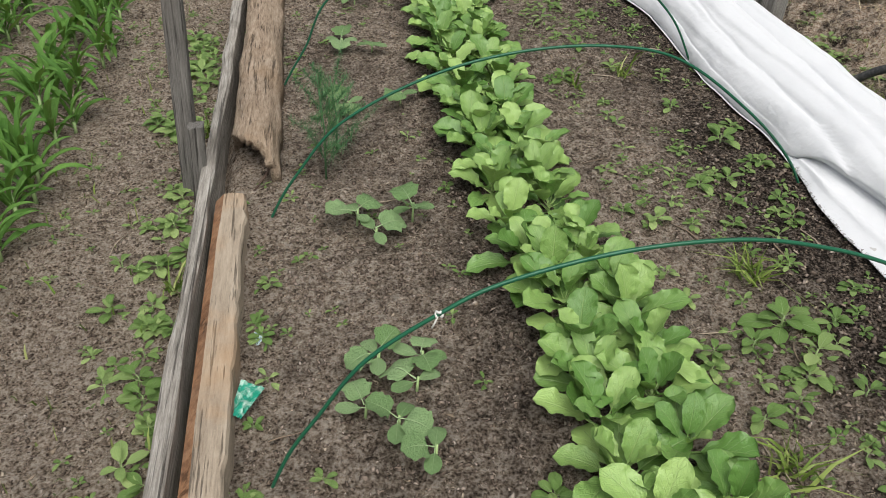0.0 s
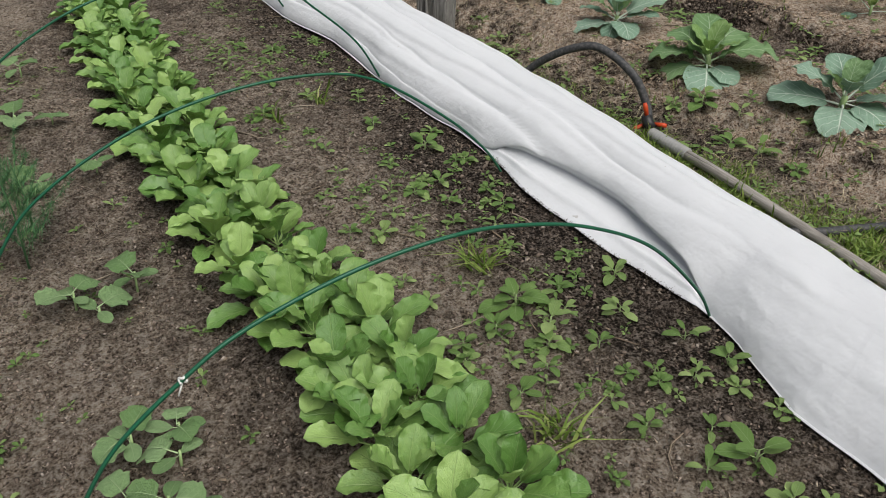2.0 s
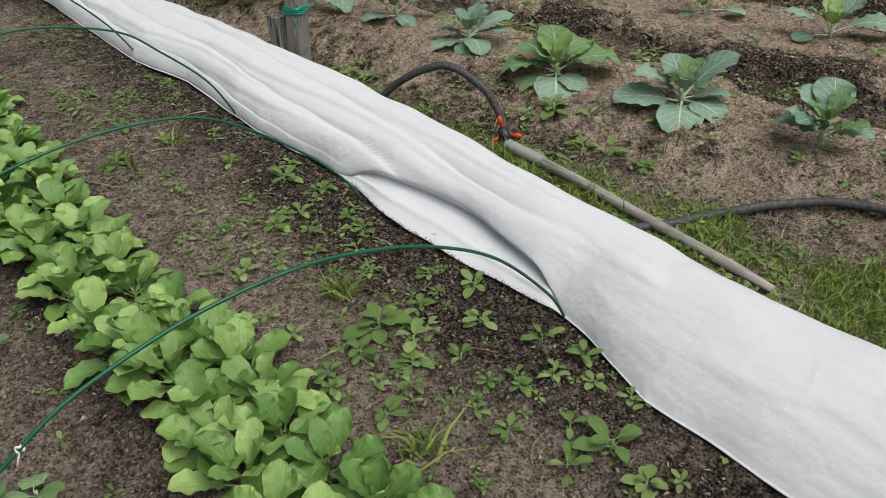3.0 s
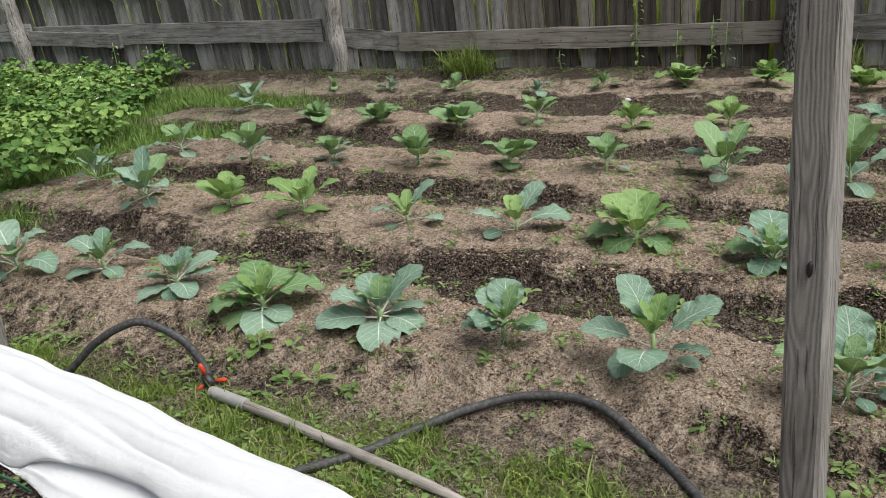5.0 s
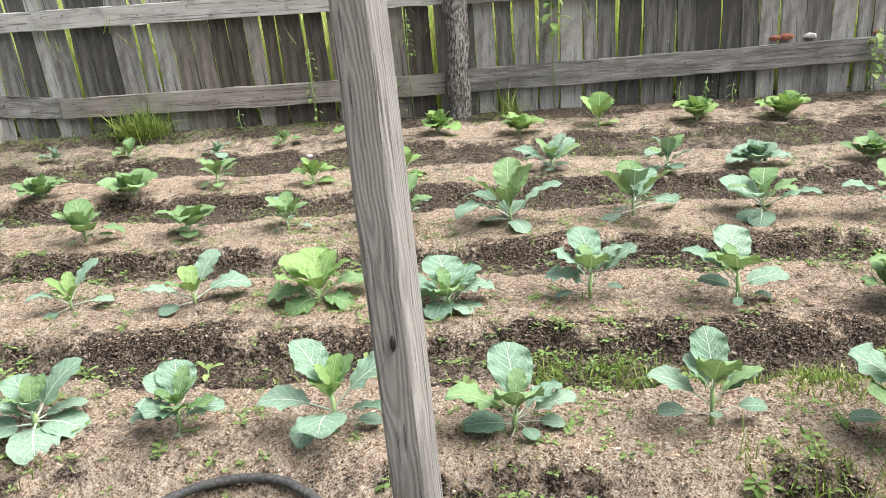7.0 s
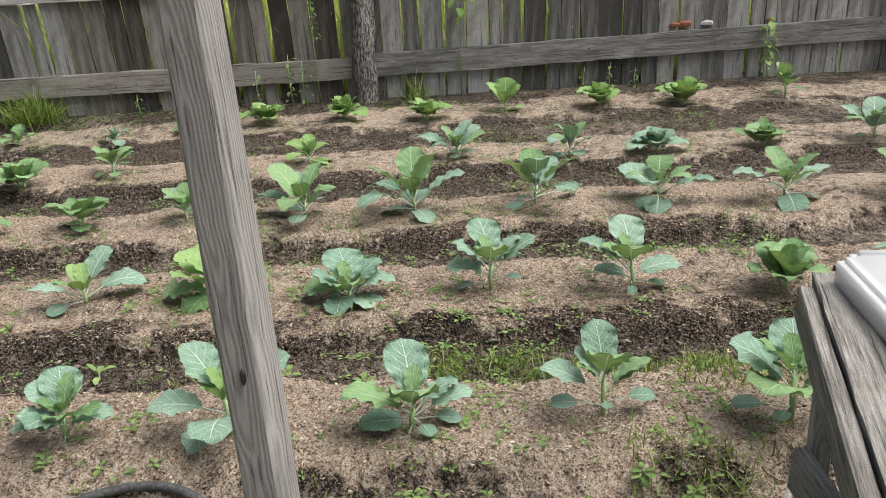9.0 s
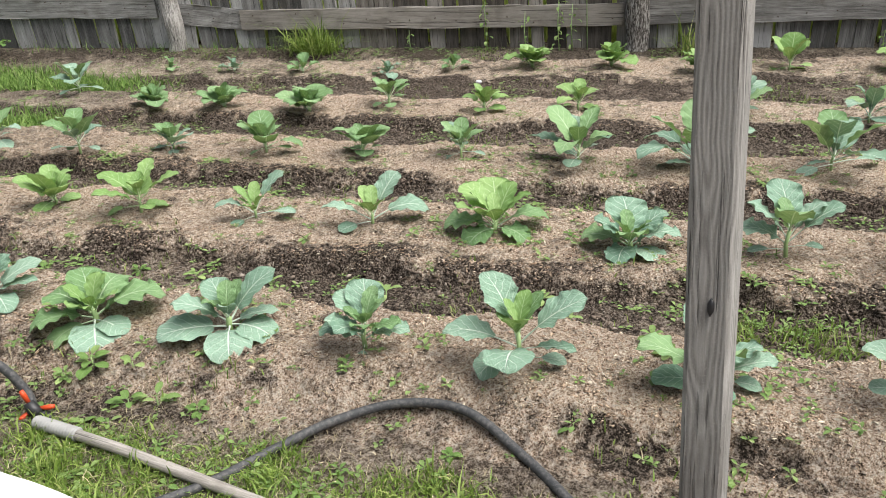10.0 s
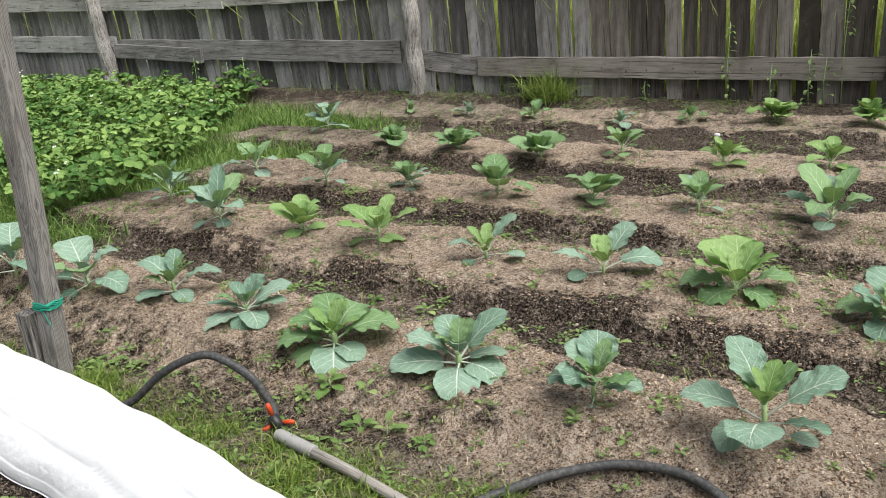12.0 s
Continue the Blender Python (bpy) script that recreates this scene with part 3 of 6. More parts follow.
# ---- leaves and plants ----
def leaf_data(length, width, petiole=0.3, peak=0.55, droop=60.0, cup=0.15, ruffle=0.06, teeth=0.03, tooth_n=9, nu=8, nv=12, seed=0, ear=0.0, stalk=0.05):
    """A leaf along +y from its foot: petiole, then a blade with midrib, cupped, ruffled and toothed. Returns verts, faces, uvs."""
    rng = random.Random(seed)
    ph = [rng.uniform(0, 6.28) for _ in range(6)]
    verts, faces, uvs = [], [], []
    y = z = 0.0
    pn = 4
    total = length
    spine = []
    n = pn + nv
    for k in range(n + 1):
        t = k / pn * petiole if k <= pn else petiole + (k - pn) / nv * (1 - petiole)
        spine.append((t, y, z))
        t2 = (k + 1) / pn * petiole if k + 1 <= pn else petiole + (k + 1 - pn) / nv * (1 - petiole)
        a = radians(-droop * (t + t2) / 2 * (t + t2) / 2)
        y += math.cos(a) * total * (t2 - t)
        z += math.sin(a) * total * (t2 - t)
    # petiole as a three-sided stalk
    r0 = width * stalk
    m = 5
    for k in range(pn + 2):
        t, py, pz = spine[k]
        r = r0 * (1.0 - 0.45 * k / (pn + 1))
        for q in range(m):
            g = 2 * math.pi * q / m + 0.3
            verts.append((r * math.cos(g), py, pz - r * 0.6 + r * math.sin(g) * 0.8))
            uvs.append((0.5, 0.0))
    for k in range(pn + 1):
        for q in range(m):
            p = (q + 1) % m
            faces.append((k * m + q, k * m + p, (k + 1) * m + p, (k + 1) * m + q))
    off = len(verts)
    skew = rng.uniform(-0.12, 0.12)
    for k in range(nv + 1):
        t, py, pz = spine[pn + k]
        v = k / nv
        # outline: broadest at peak
        if v < peak:
            w = math.sin(0.5 * math.pi * (v / peak)) ** (0.75 if ear <= 0 else 0.45)
        else:
            w = max(0.0, 1 - ((v - peak) / (1 - peak)) ** 2.4) ** 0.52
        w = max(w, 0.03 if k == 0 else 0.0)
        if k == nv:
            w = 0.10
        half = width / 2 * w
        for i in range(nu + 1):
            u = i / nu * 2 - 1
            au = abs(u)
            rim = max(0.0, au - 0.55) / 0.45 * (1 - 0.75 * v ** 3)
            side = 1.5 if u > 0 else 0.0
            s = 1 + rim * (teeth * math.sin(v * tooth_n * 6.28 + ph[0] + side) + 1.0 * teeth * math.sin(v * 13 + ph[3] + side * 2) + 0.6 * teeth * math.sin(v * tooth_n * 14.1 + ph[4]))
            wavy = ruffle * width * au ** 2 * (math.sin(v * 11 + ph[1] + (2.1 if u > 0 else 0)) * 0.55 + 0.6 * au * math.sin(v * 24 + ph[2] + u + side))
            x = u * half * s + skew * width * v * v
            zz = pz + cup * half * au ** 2.0 + wavy - ear * width * 0.3 * max(0, 0.25 - v) * au
            yy = py - ear * half * au * max(0.0, 0.4 - v) * 1.5
            if k == nv:
                yy -= width * 0.02 * au
            verts.append((x, yy, zz))
            uvs.append((0.5 + u * 0.5, v))
    for k in range(nv):
        for i in range(nu):
            a = off + k * (nu + 1) + i
            faces.append((a, a + 1, a + nu + 2, a + nu + 1))
    return verts, faces, uvs


def leaf_mesh(name, mat, **kw):
    v, f, uv = leaf_data(**kw)
    me = bpy.data.meshes.new(name)
    me.from_pydata(v, [], f)
    finish_mesh(me, mat, uv)
    return me


def leaf_turn(az, el, roll=0.0, size=1.0, wide=1.0, at=(0, 0, 0)):
    """A leaf's pose: az counted from +x towards +y, el above the level."""
    m = Matrix.Translation(at) @ pose(0, 0, 0, 0, 0, az - 90) @ pose(0, 0, 0, el, 0, 0) @ pose(0, 0, 0, 0, roll, 0)
    return m @ Matrix.Diagonal((size * wide, size, size, 1))


def cabbage_leaves(mat, tag):
    """Eight leaf shapes of unit length in one colour."""
    out = []
    for k in range(8):
        flat = k < 4
        out.append(leaf_mesh("leaf", mat, length=1.0, width=0.68 if flat else 0.62, petiole=0.34 if flat else 0.38, peak=0.58 if k % 2 else 0.5,
                             droop=(75, 55, 100, 65, 50, 35, 60, 85)[k], cup=(0.1, 0.22, 0.02, 0.25, 0.4, 0.5, 0.3, 0.1)[k],
                             ruffle=0.05 + 0.015 * (k % 3), teeth=0.013, tooth_n=9 + k % 4, seed=tag * 20 + k, nu=12, nv=20, ear=0.25 if k % 2 else 0.0, stalk=0.032))
    for k in range(4):
        out.append(leaf_mesh("leaf", mat, length=1.0, width=0.66, petiole=0.13, peak=0.6, droop=(40, 60, 25, 80)[k], cup=(0.3, 0.2, 0.45, 0.1)[k], ruffle=0.07, teeth=0.02,
                             tooth_n=11 + k, seed=tag * 20 + 10 + k, nu=10, nv=18, stalk=0.06))
    # toothed spoons, flat heart-shaped blades, upright fans, small dishes on long stalks, narrow inner leaves
    for k, (w, pet, peak, droop, cup, ruf, teeth, tn, ear) in enumerate((
            (0.52, 0.32, 0.48, 38, 0.18, 0.060, 0.050, 8, 0.0), (0.54, 0.30, 0.50, 78, 0.12, 0.060, 0.050, 9, 0.0), (0.76, 0.22, 0.48, 34, 0.08, 0.032, 0.012, 7, 0.35), (0.74, 0.22, 0.46, 66, 0.05, 0.030, 0.010, 7, 0.4),
            (0.66, 0.20, 0.60, 40, 0.10, 0.085, 0.026, 9, 0.0), (0.72, 0.16, 0.62, 72, 0.14, 0.095, 0.026, 10, 0.0), (0.50, 0.48, 0.50, 30, 0.10, 0.020, 0.006, 6, 0.0), (0.42, 0.20, 0.58, 34, 0.22, 0.075, 0.026, 8, 0.0))):
        out.append(leaf_mesh("leaf", mat, length=1.0, width=w, petiole=pet, peak=peak, droop=droop, cup=cup, ruffle=ruf, teeth=teeth, tooth_n=tn, seed=tag * 40 + k, nu=12, nv=22, ear=ear, stalk=0.034))
    return out


SPOON, HANG, FLAT, HEART, FAN, CURL, DISH, INNER = range(12, 20)
BLUE, GREEN, LIME = cabbage_leaves(BLUE_LEAF, 1), cabbage_leaves(GREEN_LEAF, 2), cabbage_leaves(LIME_LEAF, 3)


def cabbage(x, y, leaves, stem_h, stem_r, label):
    """leaves: (shape list, number, azimuth, elevation, length, width factor)."""
    z = ground_z(x, y)
    p = base("cabbage_plant", x, y, z, label, "cabbage", "cabbage plants on the ridges")
    lean = (0.006 * math.sin(7 * x), 0.006 * math.cos(5 * y))
    tube("stem", [(0, 0, -0.02), (lean[0], lean[1], stem_h * 0.5), (0, 0, stem_h)], [stem_r * 1.1, stem_r, stem_r * 0.9], STEM, p, sides=7)
    for i, (shapes, k, az, el, size, wide) in enumerate(leaves):
        size *= (0.66 if el > 40 else 0.78)
        h = stem_h * (0.35 + 0.65 * (i + 1) / len(leaves)) if stem_h > 0.03 else stem_h * 0.6
        placed("leaf", shapes[k], p, "", leaf_turn(az, el, 6 * math.sin(i * 2.3 + x * 9), size, wide, (0, 0, h)))
    heart = leaves[-1][0]
    for i in range(3):
        placed("leaf", heart[(8, 10, 8)[i]], p, "", leaf_turn(130 * i + 40 * x, 70 + 5 * i, 0, 0.075 + 0.02 * i, 0.8, (0, 0, stem_h)))
    return p


def random_cabbage(x, y, shapes, kind, size, seed):
    rng = random.Random(seed)
    leaves = []
    if kind == "upright":
        n, stem, r = rng.randint(9, 11), size * rng.uniform(0.2, 0.3), 0.0065
        for i in range(n):
            q = i / (n - 1)
            low = i < 3
            young = GREEN if shapes is BLUE and q > 0.55 and rng.random() < 0.75 else shapes
            leaves.append((young, rng.choice((DISH, DISH, FLAT)) if low else rng.choice((SPOON, HANG, FLAT, SPOON, HANG, INNER)), i * 137.5 + rng.uniform(-25, 25) + seed * 50,
                           rng.uniform(-12, 18) if low else 22 + 46 * q + rng.uniform(-12, 12),
                           size * (rng.uniform(0.5, 0.8) if low else rng.uniform(1.05, 1.4) * (1.0 - 0.12 * q)), rng.uniform(0.7, 1.1)))
        text = "glaucous young cabbage on a pale stalk in mulched soil"
    elif kind == "rosette":
        n, stem, r = rng.randint(13, 15), size * 0.1, 0.010
        for i in range(n):
            q = i / (n - 1)
            leaves.append((shapes, rng.choice((CURL, FLAT, CURL, FAN)) if q < 0.5 else rng.choice((FAN, INNER, INNER, CURL)), i * 137.5 + rng.uniform(-15, 15) + seed * 50, 36 + 48 * q + rng.uniform(-11, 11),
                           size * (1.35 - 0.2 * q) * rng.uniform(0.8, 1.05), rng.uniform(0.8, 1.05)))
        text = "leafy cabbage rosette with forming head in mulched soil"
    else:
        n, stem, r = rng.randint(5, 6), size * 0.12, 0.004
        for i in range(n):
            q = i / (n - 1)
            leaves.append((shapes, rng.randint(1, 6), i * 137.5 + rng.uniform(-25, 25) + seed * 50, 15 + 55 * q, size * rng.uniform(0.7, 1.0), rng.uniform(0.8, 1.05)))
        text = "small cabbage seedling with few leaves in mulched soil"
    return cabbage(x, y, leaves, stem, r, text)


# the nearest ridge, plant by plant: azimuth 0 is away from the path, 90 towards the strawberry bed
TALL = "tall blue-green cabbage with long stalks on the mulched ridge"
BROAD = "blue-green cabbage with broad flat leaves and forming head"
HEAD = "leafy cabbage rosette with forming head in mulched soil"


def ridge_cabbage(x, y, stem_h, stem_r, label, leaves):
    """leaves: (colour, shape, azimuth, elevation, length, width factor), from the lowest up."""
    p = base("cabbage_plant", x, y, ground_z(x, y), label, "cabbage", "cabbage plants on the ridges")
    tube("stem", [(0, 0, -0.02), (0.006 * math.sin(7 * x), 0.006 * math.cos(5 * y), stem_h * 0.5), (0, 0, stem_h)], [stem_r * 1.1, stem_r, stem_r * 0.9], STEM, p, sides=7)
    for i, (shapes, k, az, el, size, wide) in enumerate(leaves):
        size *= {FAN: 0.80, CURL: 0.88, FLAT: 0.84, HEART: 0.86, DISH: 0.92}.get(k, 0.84)
        el -= 9 if k in (FAN, INNER) and 45 < el < 76 else 0
        h = stem_h * (0.3 + 0.7 * i / (len(leaves) - 1))
        placed("leaf", shapes[k], p, "", leaf_turn(az, el, 7 * math.sin(i * 2.3 + x * 9), size, wide, (0, 0, h)))
    for i in range(3):
        placed("leaf", leaves[-1][0][INNER], p, "", leaf_turn(130 * i + 40 * x, 50 + 9 * i, 0, 0.085 + 0.02 * i, 1.0, (0, 0, stem_h)))


ridge_cabbage(2.43, 0.66, 0.11, 0.007, TALL, [(BLUE, DISH, -80, 8, 0.15, 0.9), (BLUE, HANG, 150, 14, 0.18, 1.2), (BLUE, HANG, 186, 36, 0.22, 1.4), (BLUE, SPOON, -85, 18, 0.20, 0.6), (BLUE, SPOON, 105, 24, 0.26, 1.05),
                                              (BLUE, SPOON, -72, 48, 0.28, 1.1), (BLUE, SPOON, 70, 68, 0.26, 1.0), (LIME, INNER, 170, 70, 0.16, 1.0), (GREEN, INNER, -40, 75, 0.17, 1.0), (LIME, INNER, 100, 78, 0.13, 1.0)])
ridge_cabbage(2.36, 1.11, 0.07, 0.007, TALL, [(BLUE, DISH, 190, -35, 0.07, 1.1), (BLUE, CURL, 100, 30, 0.18, 0.9), (BLUE, CURL, -80, 36, 0.17, 0.8), (BLUE, FAN, 118, 42, 0.17, 0.9), (BLUE, CURL, 165, 50, 0.16, 1.0), (GREEN, FAN, -95, 48, 0.17, 0.75),
                                              (GREEN, FAN, 205, 58, 0.16, 0.9), (BLUE, FAN, 60, 62, 0.19, 1.0), (BLUE, FAN, 20, 68, 0.20, 1.1), (GREEN, INNER, 180, 70, 0.12, 1.0), (GREEN, INNER, -60, 72, 0.13, 1.0)])
ridge_cabbage(2.53, 0.16, 0.06, 0.0075, TALL, [(BLUE, DISH, 170, -20, 0.12, 0.9), (BLUE, FLAT, 108, 10, 0.18, 1.0), (BLUE, DISH, -80, 6, 0.15, 0.9), (BLUE, DISH, -140, 8, 0.12, 0.9), (BLUE, SPOON, -75, 30, 0.22, 0.8), (GREEN, FAN, 112, 50, 0.28, 0.85),
                                               (BLUE, FAN, -60, 50, 0.20, 0.8), (BLUE, FAN, 15, 72, 0.27, 0.9), (GREEN, FAN, -165, 66, 0.27, 0.95), (GREEN, INNER, 150, 72, 0.16, 1.0)])
ridge_cabbage(2.61, -0.36, 0.11, 0.007, TALL, [(BLUE, DISH, 100, 14, 0.16, 0.9), (BLUE, DISH, -82, 16, 0.16, 0.9), (BLUE, DISH, 190, 20, 0.08, 0.9), (BLUE, SPOON, 88, 38, 0.23, 0.95), (BLUE, SPOON, -70, 44, 0.18, 0.8), (GREEN, INNER, -80, 55, 0.19, 0.9),
                                               (BLUE, INNER, 60, 70, 0.16, 1.2), (BLUE, FAN, 10, 76, 0.23, 0.85), (GREEN, FAN, 185, 72, 0.25, 0.85)])
ridge_cabbage(2.64, -0.86, 0.13, 0.009, TALL, [(BLUE, DISH, 85, 8, 0.17, 0.8), (BLUE, DISH, 150, 10, 0.11, 0.9), (BLUE, DISH, -100, 20, 0.14, 0.9), (GREEN, CURL, 150, 50, 0.24, 1.05), (GREEN, CURL, -110, 48, 0.22, 1.0), (BLUE, FAN, 80, 58, 0.27, 1.1),
                                               (BLUE, FAN, -10, 66, 0.25, 1.0), (GREEN, FAN, -60, 60, 0.24, 1.0), (GREEN, FAN, 120, 70, 0.22, 0.9)])
ridge_cabbage(2.31, 1.57, 0.045, 0.010, BROAD, [(BLUE, FLAT, 185, -5, 0.13, 0.9), (BLUE, FLAT, 135, 10, 0.27, 0.85), (BLUE, HEART, 215, 3, 0.21, 1.1), (BLUE, HEART, -85, 6, 0.20, 1.0), (BLUE, FLAT, -50, 18, 0.19, 0.7), (BLUE, FAN, 115, 36, 0.24, 0.9),
                                               (BLUE, FLAT, -35, 52, 0.26, 0.8), (BLUE, FAN, 60, 62, 0.20, 0.9), (GREEN, FAN, 150, 70, 0.15, 0.8), (BLUE, FAN, -140, 66, 0.15, 0.8), (GREEN, INNER, 30, 78, 0.14, 1.2)])
ridge_cabbage(2.20, 2.03, 0.05, 0.010, "bright green ruffled cabbage with broad outer leaves",
              [(GREEN, HEART, 160, 4, 0.22, 0.8), (BLUE, FLAT, -95, 4, 0.18, 0.9), (BLUE, HEART, 226, 2, 0.22, 1.1), (GREEN, CURL, 140, 22, 0.24, 0.9), (GREEN, CURL, -38, 30, 0.28, 1.1), (GREEN, CURL, 100, 40, 0.22, 1.0),
               (GREEN, CURL, 10, 44, 0.22, 1.0), (LIME, FAN, 190, 58, 0.17, 0.9), (LIME, FAN, -90, 60, 0.17, 0.9), (GREEN, FAN, 50, 60, 0.22, 1.0), (LIME, INNER, 130, 72, 0.15, 1.2), (LIME, INNER, 0, 76, 0.15, 1.2)])
ridge_cabbage(2.18, 2.48, 0.03, 0.009, BROAD, [(BLUE, FLAT, 165, 2, 0.22, 0.75), (BLUE, HEART, 215, 0, 0.15, 0.8), (BLUE, HEART, -110, 12, 0.18, 0.9), (BLUE, FLAT, 135, 24, 0.18, 0.6), (BLUE, FLAT, -60, 24, 0.20, 0.7), (BLUE, FLAT, -30, 34, 0.23, 0.9),
                                               (GREEN, FAN, 150, 55, 0.16, 0.8), (BLUE, FAN, 20, 58, 0.19, 0.9), (GREEN, INNER, -90, 70, 0.13, 1.2), (BLUE, INNER, 90, 72, 0.13, 1.2)])
ridge_cabbage(2.15, 2.92, 0.05, 0.008, TALL, [(BLUE, FLAT, 165, 10, 0.18, 0.9), (BLUE, FLAT, -95, 2, 0.16, 0.8), (BLUE, HANG, -32, 36, 0.26, 1.0), (GREEN, FAN, 140, 50, 0.15, 0.8), (BLUE, HANG, 110, 60, 0.22, 1.2), (GREEN, INNER, 220, 62, 0.14, 1.2),
                                              (BLUE, SPOON, 30, 66, 0.18, 0.9), (GREEN, INNER, -60, 60, 0.17, 1.1)])
ridge_cabbage(3.34, 1.09, 0.03, 0.010, "large light green cabbage rosette with upright leaves in mulch",
              [(GREEN, CURL, 165, 14, 0.20, 0.9), (GREEN, CURL, -110, 14, 0.20, 0.8), (GREEN, CURL, 120, 25, 0.25, 0.9), (GREEN, HANG, -66, 34, 0.27, 1.1), (LIME, SPOON, 140, 46, 0.26, 1.35), (LIME, SPOON, 70, 54, 0.26, 1.25),
               (LIME, FAN, 20, 66, 0.27, 1.1), (LIME, INNER, 190, 60, 0.20, 1.2), (LIME, INNER, -60, 62, 0.22, 1.2), (LIME, INNER, -20, 72, 0.22, 1.2), (LIME, INNER, 110, 72, 0.20, 1.2)])
ridge_cabbage(3.36, 0.57, 0.03, 0.010, HEAD, [(BLUE, FLAT, -120, 10, 0.20, 1.0), (BLUE, CURL, 175, 20, 0.20, 0.9), (GREEN, CURL, 105, 30, 0.22, 0.95), (BLUE, CURL, -80, 38, 0.23, 0.9), (GREEN, FAN, 195, 58, 0.22, 1.0), (BLUE, FAN, 120, 60, 0.22, 1.1),
                                              (BLUE, FAN, -50, 58, 0.23, 1.0), (BLUE, FAN, 20, 64, 0.25, 1.2), (GREEN, INNER, 150, 72, 0.17, 1.2), (GREEN, INNER, -110, 70, 0.16, 1.2)])
ridge_cabbage(3.25, 1.59, 0.04, 0.0065, TALL, [(BLUE, DISH, 150, 6, 0.17, 1.1), (BLUE, SPOON, 115, 30, 0.26, 0.7), (BLUE, HANG, -60, 30, 0.30, 1.1), (GREEN, SPOON, 150, 52, 0.18, 0.7), (BLUE, SPOON, -25, 58, 0.26, 1.0), (LIME, INNER, 190, 60, 0.18, 1.0),
                                               (LIME, INNER, 60, 70, 0.16, 1.0)])
ridge_cabbage(3.16, 2.11, 0.04, 0.006, TALL, [(BLUE, DISH, 165, 2, 0.14, 1.0), (BLUE, DISH, -75, 14, 0.20, 0.9), (BLUE, HANG, 130, 42, 0.22, 0.9), (LIME, FAN, 200, 55, 0.14, 0.8), (BLUE, SPOON, -40, 58, 0.25, 1.0), (LIME, INNER, 100, 68, 0.16, 1.0)])
ridge_cabbage(3.48, 0.04, 0.10, 0.0075, TALL, [(BLUE, DISH, 110, 6, 0.15, 0.8), (BLUE, DISH, -80, 12, 0.13, 0.8), (BLUE, CURL, 100, 36, 0.22, 0.8), (BLUE, SPOON, -75, 50, 0.27, 1.0), (BLUE, FAN, 95, 62, 0.25, 0.8), (BLUE, FAN, -50, 62, 0.22, 0.8),
                                               (BLUE, FAN, 20, 70, 0.27, 0.9), (GREEN, FAN, 185, 64, 0.24, 1.0)])
ridge_cabbage(3.49, -0.48, 0.10, 0.0075, TALL, [(BLUE, DISH, -85, 4, 0.14, 0.9), (BLUE, DISH, 180, -5, 0.10, 0.8), (BLUE, FLAT, 80, 18, 0.17, 0.8), (BLUE, FLAT, -80, 24, 0.22, 0.9), (BLUE, SPOON, 85, 44, 0.28, 0.9), (GREEN, FAN, 100, 64, 0.20, 0.8),
                                                (BLUE, FAN, 10, 72, 0.27, 0.95), (GREEN, FAN, 170, 62, 0.26, 1.1)])
cabbage(1.99, 3.31, [(BLUE, 1, 185, -8, 0.19, 0.9), (BLUE, 0, -80, 26, 0.33, 0.7), (BLUE, 0, 120, 20, 0.26, 0.85), (GREEN, 6, 175, 50, 0.29, 0.95), (GREEN, 3, -120, 52, 0.29, 0.95), (BLUE, 3, 80, 58, 0.36, 0.95),
                     (BLUE, 1, -30, 56, 0.28, 0.85)], 0.05, 0.008, TALL)
cabbage(1.86, 3.68, [(BLUE, 1, 160, 4, 0.24, 0.8), (BLUE, 0, -85, 36, 0.33, 0.95), (BLUE, 0, 100, 30, 0.34, 0.85), (GREEN, 6, 180, 54, 0.32, 1.0), (GREEN, 3, -60, 62, 0.34, 0.9), (BLUE, 3, 60, 60, 0.34, 0.9)], 0.07, 0.008, TALL)
